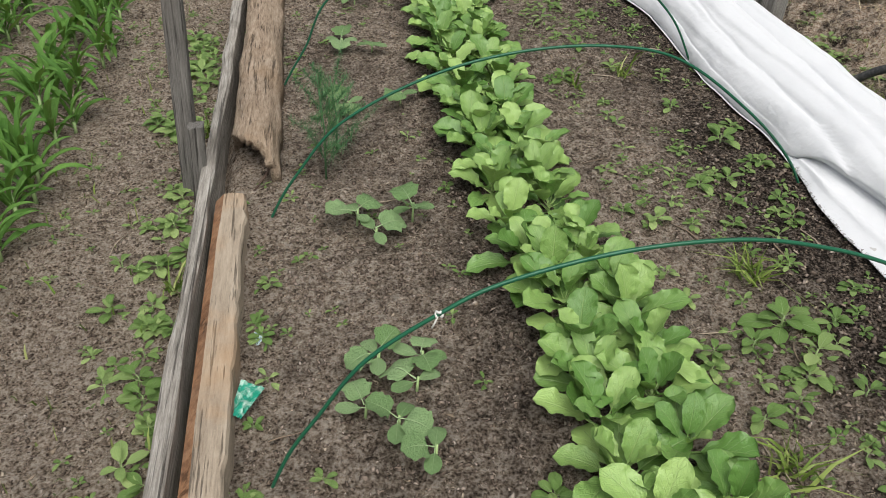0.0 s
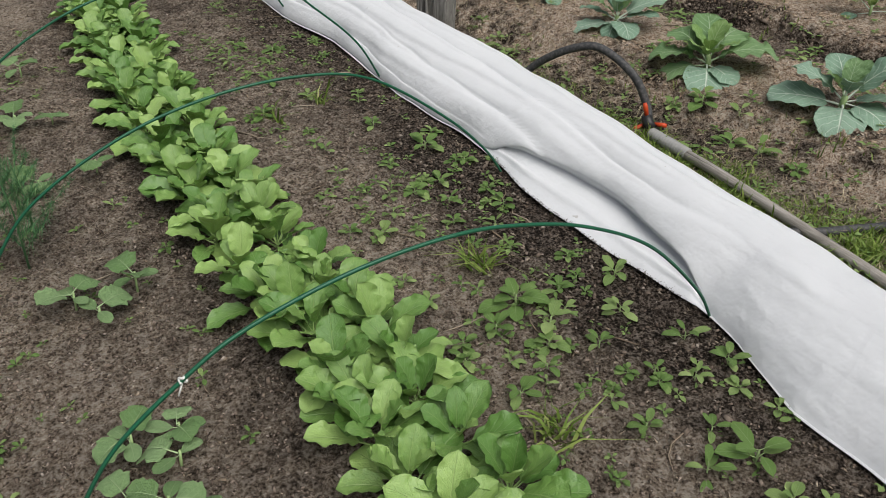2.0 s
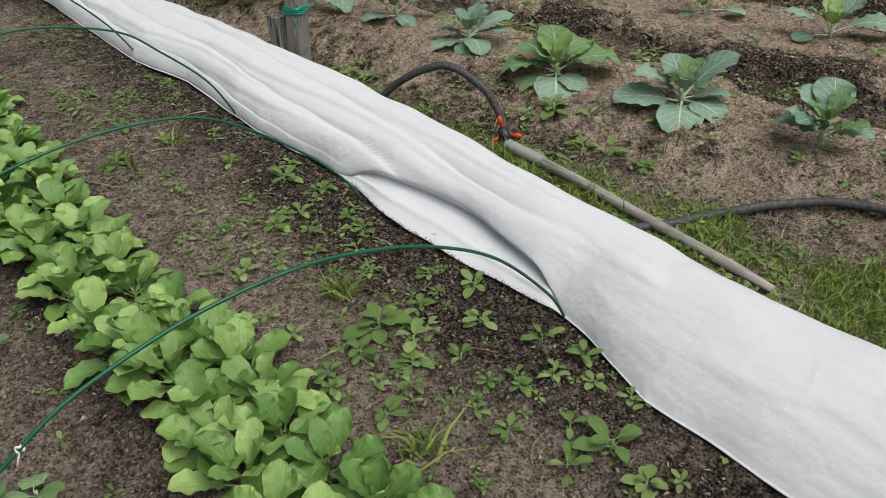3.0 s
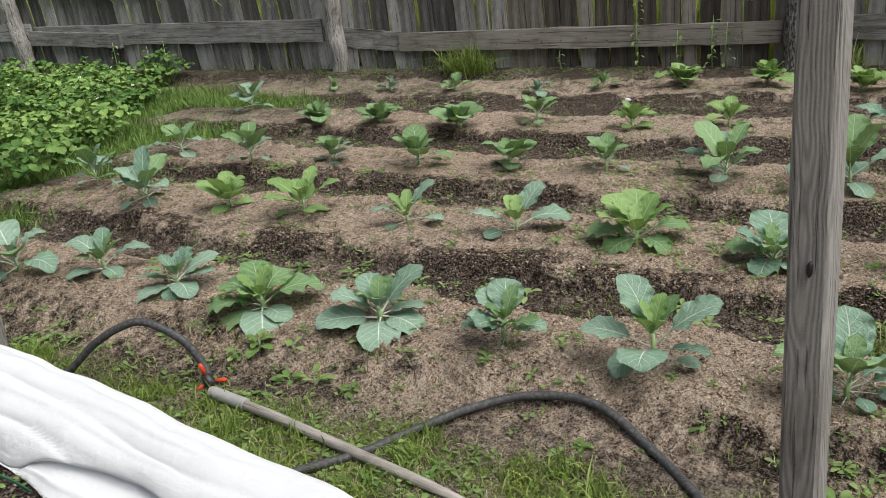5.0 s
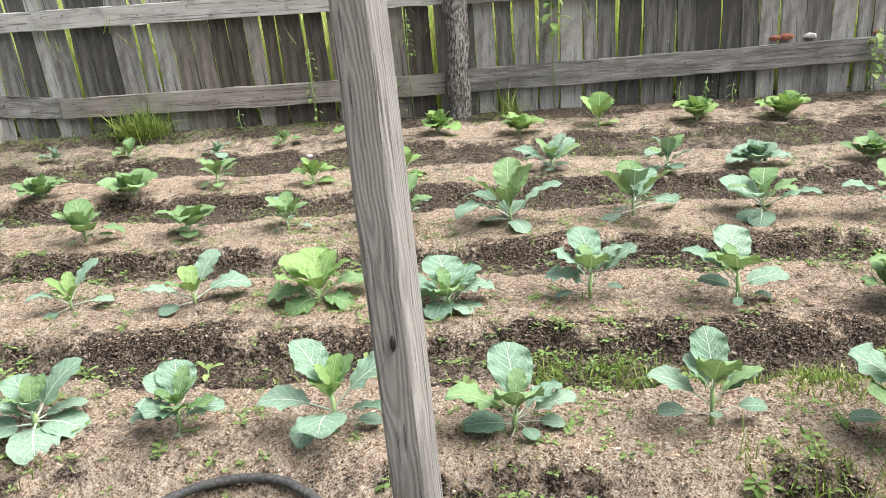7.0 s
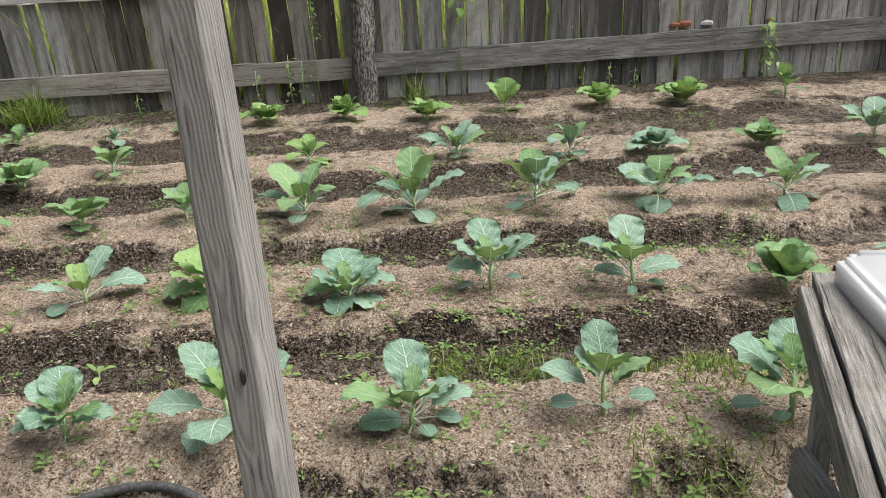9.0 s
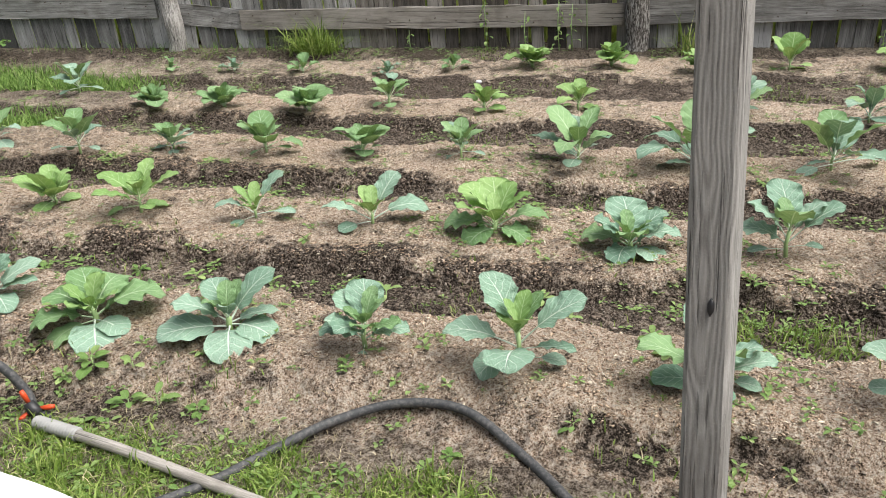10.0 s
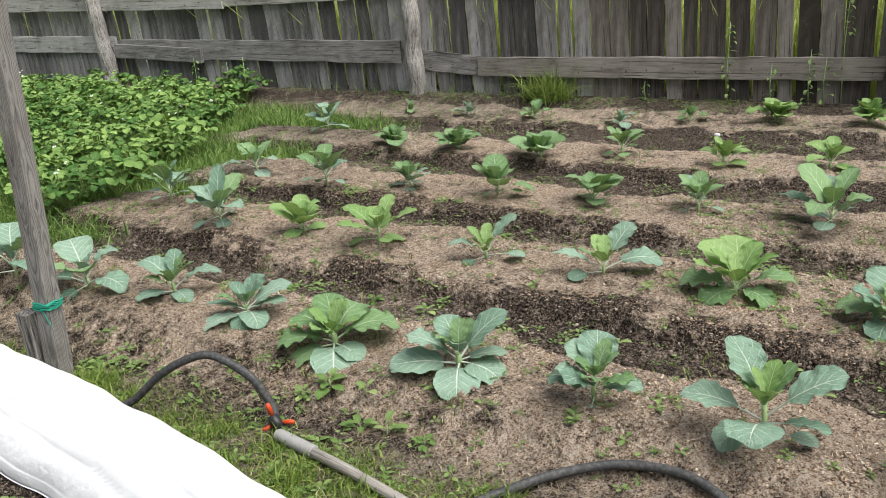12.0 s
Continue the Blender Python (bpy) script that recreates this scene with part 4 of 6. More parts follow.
# the second ridge
for x, y, shapes, kind, size, seed in [
        (2.93, 4.15, BLUE, "upright", 0.27, 11), (2.83, 3.55, BLUE, "upright", 0.30, 12), (2.98, 3.09, LIME, "upright", 0.22, 13), (3.02, 2.61, LIME, "upright", 0.27, 14),
        (3.55, -1.04, GREEN, "rosette", 0.24, 21), (3.62, -1.6, BLUE, "upright", 0.3, 22),
        # third
        (3.60, 4.24, BLUE, "upright", 0.24, 31), (3.60, 3.59, BLUE, "upright", 0.29, 32), (3.83, 3.16, BLUE, "upright", 0.19, 33), (3.94, 2.62, GREEN, "upright", 0.25, 34),
        (4.08, 2.12, GREEN, "upright", 0.24, 35), (4.18, 1.61, BLUE, "upright", 0.24, 36), (4.26, 1.03, BLUE, "upright", 0.32, 37), (4.35, 0.51, BLUE, "upright", 0.37, 38),
        (4.53, -0.07, BLUE, "upright", 0.36, 39), (4.56, -0.66, BLUE, "upright", 0.28, 40), (4.62, -1.26, BLUE, "upright", 0.28, 41), (4.70, -1.85, BLUE, "upright", 0.28, 42),
        # fourth
        (4.72, 4.80, BLUE, "upright", 0.27, 51), (4.60, 3.99, GREEN, "rosette", 0.20, 52), (4.67, 3.48, GREEN, "rosette", 0.21, 53), (4.79, 2.92, GREEN, "rosette", 0.22, 54),
        (5.02, 2.47, GREEN, "upright", 0.24, 55), (5.08, 1.86, LIME, "upright", 0.22, 56), (5.27, 1.33, LIME, "upright", 0.24, 57), (5.42, 0.45, BLUE, "upright", 0.28, 58),
        (5.46, -0.22, BLUE, "upright", 0.28, 59), (5.55, -0.72, BLUE, "rosette", 0.205, 60), (5.68, -1.36, GREEN, "rosette", 0.21, 61), (5.78, -2.0, BLUE, "upright", 0.3, 62),
        # fifth
        (5.56, 4.71, GREEN, "seedling", 0.13, 71), (5.66, 4.18, BLUE, "seedling", 0.18, 72), (5.77, 3.62, GREEN, "seedling", 0.24, 73), (5.80, 2.91, BLUE, "seedling", 0.22, 74),
        (6.10, 2.52, GREEN, "seedling", 0.19, 75), (6.33, 2.00, LIME, "rosette", 0.23, 76), (6.44, 1.44, LIME, "rosette", 0.22, 77), (6.40, 0.82, LIME, "rosette", 0.22, 78),
        (6.63, 0.27, LIME, "upright", 0.30, 79), (6.72, -0.41, LIME, "rosette", 0.24, 80), (6.83, -1.02, LIME, "rosette", 0.25, 81), (7.0, -1.75, GREEN, "upright", 0.28, 82)]:
    random_cabbage(x, y, shapes, kind, size, seed)


# ---- the salad row in the bed ----
RADISH = [leaf_mesh("leaf", RADISH_LEAF, length=1.0, width=(0.45, 0.40, 0.48, 0.43, 0.38, 0.46)[k], petiole=0.26, peak=(0.62, 0.66, 0.58, 0.64, 0.6, 0.68)[k], droop=(30, 48, 18, 38, 60, 25)[k],
                    cup=(0.3, 0.16, 0.48, 0.38, 0.1, 0.55)[k], ruffle=0.075, teeth=0.034, tooth_n=9 + k % 3, nu=10, nv=18, seed=60 + k, stalk=0.045) for k in range(6)]


def radish_row():
    rng = random.Random(5)
    y = 0.80
    while y < 3.55:
        for off in (-0.058, 0.048):
            x = 0.485 + off + rng.uniform(-0.02, 0.02) + 0.03 * math.sin(y * 2.1)
            yy = y + rng.uniform(-0.022, 0.022) + (0.045 if off > 0 else 0)
            p = base("radish_plant", x, yy, ground_z(x, yy), "radish plant with broad rounded light green leaves in dense row", "radish", "radish row")
            n = rng.randint(12, 14)
            turn = rng.uniform(0, 360)
            for i in range(n):
                q = i / (n - 1)
                placed("leaf", RADISH[rng.randint(0, 5)], p, "", leaf_turn(turn + i * 137.5 + rng.uniform(-18, 18), 16 + 58 * q ** 1.2 + rng.uniform(-8, 8), rng.uniform(-16, 16),
                                                                          rng.uniform(0.098, 0.145) * (1.0 - 0.22 * q), rng.uniform(0.9, 1.15), (0, 0, 0.008 + 0.02 * q)))
        y += rng.uniform(0.088, 0.112)


radish_row()


# ---- cucumber seedlings ----
CUKE = [leaf_mesh("leaf", CUCUMBER_LEAF, length=1.0, width=0.85, petiole=0.22, peak=0.4, droop=(60, 30, 90)[k], cup=(0.1, 0.25, 0.0)[k], ruffle=0.05, teeth=0.09, tooth_n=6,
                  nu=8, nv=9, seed=80 + k, ear=0.5, stalk=0.03) for k in range(3)]
COTY = [leaf_mesh("leaf", CUCUMBER_LEAF, length=1.0, width=0.55, petiole=0.12, peak=0.55, droop=(40, 10)[k], cup=0.1, ruffle=0.0, teeth=0.0, nu=4, nv=8, seed=90 + k, stalk=0.04) for k in range(2)]


def cucumber(x, y, seed, true_leaves):
    rng = random.Random(seed)
    p = base("cucumber_seedling", x, y, ground_z(x, y), "young cucumber seedling with toothed leaves on bare soil", "cucumber seedling", "cucumber seedlings")
    h = rng.uniform(0.03, 0.05)
    tube("stem", [(0, 0, -0.01), (0.004, 0.003, h)], [0.003, 0.0025], STEM, p, sides=6)
    a = rng.uniform(0, 360)
    for k in range(2):
        placed("leaf", COTY[k], p, "", leaf_turn(a + 180 * k + rng.uniform(-20, 20), rng.uniform(-5, 20), 0, rng.uniform(0.045, 0.055), 1.0, (0, 0, h * 0.8)))
    for k in range(true_leaves):
        placed("leaf", CUKE[rng.randint(0, 2)], p, "", leaf_turn(a + 90 + 180 * k + rng.uniform(-30, 30), rng.uniform(8, 35), rng.uniform(-12, 12), rng.uniform(0.056, 0.076), rng.uniform(0.95, 1.1), (0, 0, h)))


for i, (x, y, n) in enumerate([(0.09, 1.64, 2), (0.125, 1.575, 1), (0.21, 1.64, 2), (0.10, 2.57, 2), (0.19, 2.55, 1), (0.10, 2.16, 2), (0.24, 2.19, 1), (0.10, 1.205, 2), (0.175, 1.20, 2),
                               (0.07, 1.10, 1), (0.12, 1.055, 2), (0.17, 0.985, 1), (0.16, 2.93, 2), (0.06, 3.0, 1), (0.16, 1.14, 1)]):
    cucumber(x, y, 300 + i, n)


# ---- weeds ----
def weed_data(rng, size, pairs, mat_leaf_w=0.5, lean=1.0):
    verts, faces, uvs = [], [], []

    def add(data, m):
        o = len(verts)
        verts.extend(m @ Vector(v) for v in data[0])
        faces.extend(tuple(i + o for i in f) for f in data[1])
        uvs.extend(data[2])
    a = rng.uniform(0, 360)
    for k in range(pairs):
        q = k / max(1, pairs - 1)
        for s in (0, 1):
            d = leaf_data(1.0, mat_leaf_w, 0.18, 0.5, rng.uniform(20, 70), 0.15, 0.03, 0.03, 4, 4, 6, rng.randint(0, 999), stalk=0.05)
            add(d, leaf_turn(a + 180 * s + 90 * k + rng.uniform(-25, 25), 4 + 30 * q * lean + rng.uniform(-8, 12), 0, size * rng.uniform(0.6, 1.0) * (1 - 0.35 * q), 1.0, (0, 0, size * 0.28 * q)))
    v, f = tube_data([(0, 0, -0.01), (0, 0, size * 0.28)], [size * 0.035, size * 0.02], 5)
    o = len(verts)
    verts.extend(v)
    faces.extend(tuple(i + o for i in t) for t in f)
    uvs.extend([(0.5, 0.0)] * len(v))
    return verts, faces, uvs


def weed_mesh(seed, size, pairs, width=0.5):
    rng = random.Random(seed)
    v, f, uv = weed_data(rng, size, pairs, width)
    me = bpy.data.meshes.new("weed")
    me.from_pydata(v, [], f)
    finish_mesh(me, WEED_LEAF, uv)
    return me


WEEDS = [weed_mesh(k, 0.05, 3 + k % 3, 0.36 + 0.07 * (k % 3)) for k in range(8)]


def weed(x, y, size, k):
    ob = placed("weed", WEEDS[k % 8], None, "", pose(x, y, ground_z(x, y), 0, 0, (k * 97) % 360) @ Matrix.Scale(size / 0.05, 4))
    return tagged(ob, "small green weed seedling on bare soil", "weed", "weeds in the bed")


wr = random.Random(17)
for i, (x, y, s) in enumerate([(0.83, 1.72, .05), (0.74, 1.58, .05), (0.89, 1.70, .05), (0.94, 1.62, .06), (0.78, 1.17, .06), (0.86, 1.22, .09), (0.88, 1.13, .08), (0.96, 1.21, .06), (0.75, 1.08, .05),
                               (1.03, 1.90, .08), (0.34, 0.90, .05), (0.76, 2.72, .06), (0.88, 2.35, .05), (0.72, 2.29, .06), (0.79, 2.01, .05), (0.97, 2.09, .05), (0.88, 0.71, .07), (0.97, 0.69, .08),
                               (0.95, 0.60, .06), (0.95, 0.77, .05), (0.86, 0.83, .04), (0.87, 0.93, .03), (1.08, 0.97, .06), (1.03, 1.10, .06), (0.92, 1.03, .05), (1.09, 0.75, .04), (1.07, 0.82, .04),
                               (0.97, 0.93, .04), (1.10, 1.20, .06), (1.05, 1.30, .04), (0.82, 1.30, .04), (0.70, 1.40, .035), (0.98, 1.48, .04), (1.05, 1.55, .05), (0.9, 1.85, .04), (1.0, 2.25, .04),
                               (0.82, 2.5, .05), (0.92, 2.75, .05), (0.25, 1.32, .035), (0.3, 1.75, .035), (-0.05, 1.75, .035), (-0.09, 1.45, .035), (-0.1, 1.30, .04), (-0.09, 1.2, .035),
                               (0.0, 0.98, .035), (-0.08, 0.92, .03), (0.24, 2.0, .03), (-0.04, 2.4, .04), (0.28, 1.15, .03), (0.72, 1.0, .05), (0.68, 1.12, .04), (0.80, 1.03, .06), (0.70, 1.16, .05),
                               (0.84, 1.08, .055), (0.93, 1.15, .05), (0.68, 1.62, .04), (0.80, 1.64, .05), (0.97, 1.72, .05), (1.08, 1.78, .05), (1.02, 0.88, .05), (1.1, 0.88, .05),
                               (2.02, 1.86, .10), (2.06, 1.74, .09), (1.97, 1.93, .06), (1.98, 1.58, .10), (1.95, 1.66, .08), (2.0, 1.45, .06), (2.82, 1.30, .09), (2.72, 0.35, .06), (2.66, 0.28, .07),
                               (2.75, 1.75, .07), (2.70, 2.05, .07), (2.66, 2.3, .06), (2.8, 0.62, .08), (2.15, 0.1, .09), (2.05, -0.2, .08), (2.2, -0.45, .08), (3.0, -0.7, .08), (2.95, -0.3, .07), (2.36, -0.58, .06), (2.25, -0.62, .07), (2.33, -0.70, .06), (2.40, -0.46, .045), (2.22, -0.46, .05)]):
    weed(x, y, s * wr.uniform(0.9, 1.15), i)


for i in range(110):
    x, y = (wr.uniform(0.68, 1.13), wr.uniform(0.5, 2.9)) if i < 70 else (wr.uniform(1.95, 3.3), wr.uniform(-1.0, 2.6))
    if i >= 70 and ridge_cover(np.array([x]), np.array([y]))[0] > 0.75:
        continue
    weed(x, y, wr.uniform(0.022, 0.045) * (1.0 if i < 70 else 1.5), i + 3)


for i in range(46):
    x, y = -0.31 - abs(wr.gauss(0, 0.07)), wr.uniform(0.9, 3.2)
    weed(x, y, wr.uniform(0.03, 0.075), i + 5)


for i in range(34):
    x, y = (-0.118 + wr.uniform(-0.004, 0.012), wr.uniform(0.75, 1.68)) if i < 10 else (-0.272 - abs(wr.gauss(0, 0.035)), wr.uniform(0.9, 3.0))
    weed(x, y, wr.uniform(0.02, 0.04) if i < 10 else wr.uniform(0.035, 0.075), i + 11)


def seedling_data(seed):
    """Two crossed pairs of small folded leaves, as arrays."""
    rng = random.Random(seed)
    verts, faces, uvs = [], [], []
    for k in range(4):
        m = leaf_turn(90 * k + rng.uniform(-25, 25), rng.uniform(5, 32), rng.uniform(-15, 15), rng.uniform(0.6, 1.0) * (1.0 if k % 2 else 0.75), rng.uniform(0.8, 1.2), (0, 0, 0.05 + 0.1 * (k % 2)))
        o = len(verts)
        for a, (t, w) in enumerate(((0.0, 0.02), (0.25, 0.05), (0.5, 0.22), (0.75, 0.23), (1.0, 0.03))):
            for u in (-1, 0, 1):
                verts.append(m @ Vector((u * w, t, 0.35 * w * abs(u) - 0.18 * t * t)))
                uvs.append((0.5 + 0.5 * u, t))
        faces.extend((o + 3 * a + b, o + 3 * a + b + 1, o + 3 * a + b + 4, o + 3 * a + b + 3) for a in range(4) for b in range(2))
    return np.array(verts), np.array(faces), np.array(uvs)


def scatter_weeds():
    """The seedlings that nobody could count, as one mesh."""
    rng = np.random.default_rng(23)
    n = 60000
    near = rng.random(n) < 0.04
    x = np.where(near, rng.uniform(1.45, 2.15, n), rng.uniform(-1.6, 7.0, n))
    y = np.where(near, rng.uniform(-0.8, 3.0, n), rng.uniform(-1.2, 5.5, n))
    p = np.where(x < 1.4, np.where((x > 0.66) & (x < 1.15), 1.0, np.where((x > 0.66) | (x < -0.25), 0.8, 0.3)), np.where(ridge_cover(x, y) > 0.8, 0.6, 1.0) * np.where(x > 4.5, 0.5, 1.0))
    p = np.where((x > 0.33) & (x < 0.66), 0.0, np.where((x > 1.85) & (x < 2.4), 0.3 * p, p))
    keep = (fbm(x, y, 3.0, 3) * 1.1 + 0.3 > rng.random(n)) & (rng.random(n) < p)
    x, y = x[keep][:7600], y[keep][:7600]
    n = len(x)
    s = rng.uniform(0.010, 0.028, n) * np.where(x > 1.5, 1.5, 1.0)
    a = rng.uniform(0, 6.28, n)
    z = height(x, y)
    kind = rng.integers(0, 6, n)
    V, F, U, o = [], [], [], 0
    for k in range(6):
        v, f, uv = seedling_data(40 + k)
        q = np.flatnonzero(kind == k)
        c, d, sz = np.cos(a[q])[:, None], np.sin(a[q])[:, None], s[q][:, None]
        V.append(np.stack((x[q][:, None] + sz * (v[:, 0] * c - v[:, 1] * d), y[q][:, None] + sz * (v[:, 0] * d + v[:, 1] * c), z[q][:, None] + sz * v[:, 2]), -1).reshape(-1, 3))
        F.append((f[None] + len(v) * np.arange(len(q))[:, None, None] + o).reshape(-1, 4))
        U.append(np.tile(uv, (len(q), 1)))
        o += len(v) * len(q)
    V, F, U = np.vstack(V), np.vstack(F), np.vstack(U)
    me = bpy.data.meshes.new("weed_seedlings")
    me.vertices.add(len(V))
    me.vertices.foreach_set("co", V.ravel())
    me.loops.add(F.size)
    me.loops.foreach_set("vertex_index", F.ravel())
    me.polygons.add(len(F))
    me.polygons.foreach_set("loop_start", np.arange(len(F)) * 4)
    me.update(calc_edges=True)
    finish_mesh(me, WEED_LEAF, U)
    tagged(placed("weed_seedlings", me), "tiny green weed seedlings scattered over the soil", "weeds", kind="stuff")


scatter_weeds()


# ---- loose bits on the soil ----
def scatter_bits(name, count, mat, place, size, flat, label, seed):
    rng = np.random.default_rng(seed)
    xy = place(rng, count)
    n = len(xy)
    z = height(xy[:, 0], xy[:, 1])
    base_v = np.array([(-1, -0.5, 0), (1, -0.4, 0), (0.8, 0.5, 0), (-0.9, 0.45, 0), (0.05, 0, 1.0), (-0.1, 0.1, -0.5)], dtype=float)
    f = np.array([(0, 1, 4), (1, 2, 4), (2, 3, 4), (3, 0, 4), (1, 0, 5), (2, 1, 5), (3, 2, 5), (0, 3, 5)])
    s = rng.uniform(size[0], size[1], (n, 1, 1)) * np.exp(rng.normal(0, 0.25, (n, 1, 1)))
    v = base_v[None] * np.stack((np.ones(n), rng.uniform(0.3, 0.75, n) if flat < 0.5 else rng.uniform(0.7, 1.2, n), np.full(n, flat) * rng.uniform(0.6, 1.3, n)), -1)[:, None, :] * s
    v += rng.normal(0, 0.12, v.shape) * s
    a, t = rng.uniform(0, 6.28, n), rng.normal(0, 0.25, n)
    x2 = v[..., 0] * np.cos(t)[:, None] - v[..., 2] * np.sin(t)[:, None]
    z2 = v[..., 0] * np.sin(t)[:, None] + v[..., 2] * np.cos(t)[:, None]
    x3 = x2 * np.cos(a)[:, None] - v[..., 1] * np.sin(a)[:, None]
    y3 = x2 * np.sin(a)[:, None] + v[..., 1] * np.cos(a)[:, None]
    out = np.stack((x3 + xy[:, 0:1], y3 + xy[:, 1:2], z2 + z[:, None] + s[:, :, 0] * flat * 0.25), -1).reshape(-1, 3)
    faces = (f[None] + 6 * np.arange(n)[:, None, None]).reshape(-1, 3)
    me = bpy.data.meshes.new(name)
    me.vertices.add(len(out))
    me.vertices.foreach_set("co", out.ravel())
    me.loops.add(faces.size)
    me.loops.foreach_set("vertex_index", faces.ravel())
    me.polygons.add(len(faces))
    me.polygons.foreach_set("loop_start", np.arange(len(faces)) * 3)
    me.update(calc_edges=True)
    finish_mesh(me, mat, None, False)
    tagged(placed(name, me), label, name.replace("_", " "), kind="stuff")


def on_ridges(rng, n):
    p = np.column_stack((rng.uniform(1.9, 5.2, n * 3), rng.uniform(-1.4, 4.4, n * 3)))
    keep = ridge_cover(p[:, 0], p[:, 1]) + 0.55 * fbm(p[:, 0], p[:, 1], 4.0, 3) > rng.uniform(0.3, 1.1, n * 3)
    near = rng.random(n * 3) < np.clip(1.5 - (p[:, 0] - 2.0) / 3.2, 0.15, 1)
    return p[keep & near][:n]


def on_soil(rng, n):
    p = np.vstack((np.column_stack((rng.uniform(-0.12, 1.2, n), rng.uniform(0.5, 3.4, n))), np.column_stack((rng.uniform(-1.2, -0.25, n // 2), rng.uniform(0.5, 3.5, n // 2))),
                   np.column_stack((rng.uniform(1.9, 5.5, n * 2), rng.uniform(-1.3, 4.5, n * 2)))))
    r = ridge_cover(p[:, 0], p[:, 1])
    return p[rng.random(len(p)) > r * 0.85]


scatter_bits("sawdust_chips", 120000, CHIPS, on_ridges, (0.0022, 0.0075), 0.12, "pale sawdust and wood chips spread on the ridges", 1)
scatter_bits("soil_clods", 30000, CLODS, on_soil, (0.0016, 0.0055), 0.6, "small dark soil clods and grit", 2)
def in_furrows(rng, n):
    p = np.column_stack((rng.uniform(1.9, 6.0, n * 6), rng.uniform(-1.3, 4.6, n * 6)))
    r = ridge_cover(p[:, 0], p[:, 1])
    return p[(np.clip(1 - np.abs(r - 0.35) / 0.5, 0, 1) > rng.uniform(0.1, 1.0, n * 6)) & (p[:, 0] > 2.62 - 0.16 * (p[:, 1] - 1.0))][:n]


scatter_bits("furrow_clods", 30000, CLODS, in_furrows, (0.003, 0.011), 0.6, "larger crumbly dark clods on the ridge flanks", 7)
scatter_bits("dry_litter", 4200, LITTER, on_soil, (0.002, 0.0075), 0.12, "bits of dry straw and bark on the soil", 3)


# ---- white fleece gathered along the bed ----
# overlapping folds: from y, to y, across from, across to, drop, breadth of the roll behind
FOLDS = [(3.4, 1.05, 0.34, 0.46, 0.012, 0.12), (2.9, 1.0, 0.46, 0.60, 0.010, 0.10), (4.4, 2.0, 0.20, 0.34, 0.012, 0.12), (2.3, 1.25, 0.24, 0.38, 0.010, 0.06), (3.9, 1.9, 0.56, 0.66, 0.010, 0.08),
         (3.3, 2.0, 0.10, 0.22, 0.012, 0.06), (1.75, 1.02, 0.08, 0.16, 0.008, 0.04), (1.35, 0.62, 0.30, 0.52, 0.007, 0.10), (0.80, 0.15, 0.22, 0.46, 0.008, 0.12), (0.72, 0.2, 0.12, 0.20, 0.006, 0.08)]


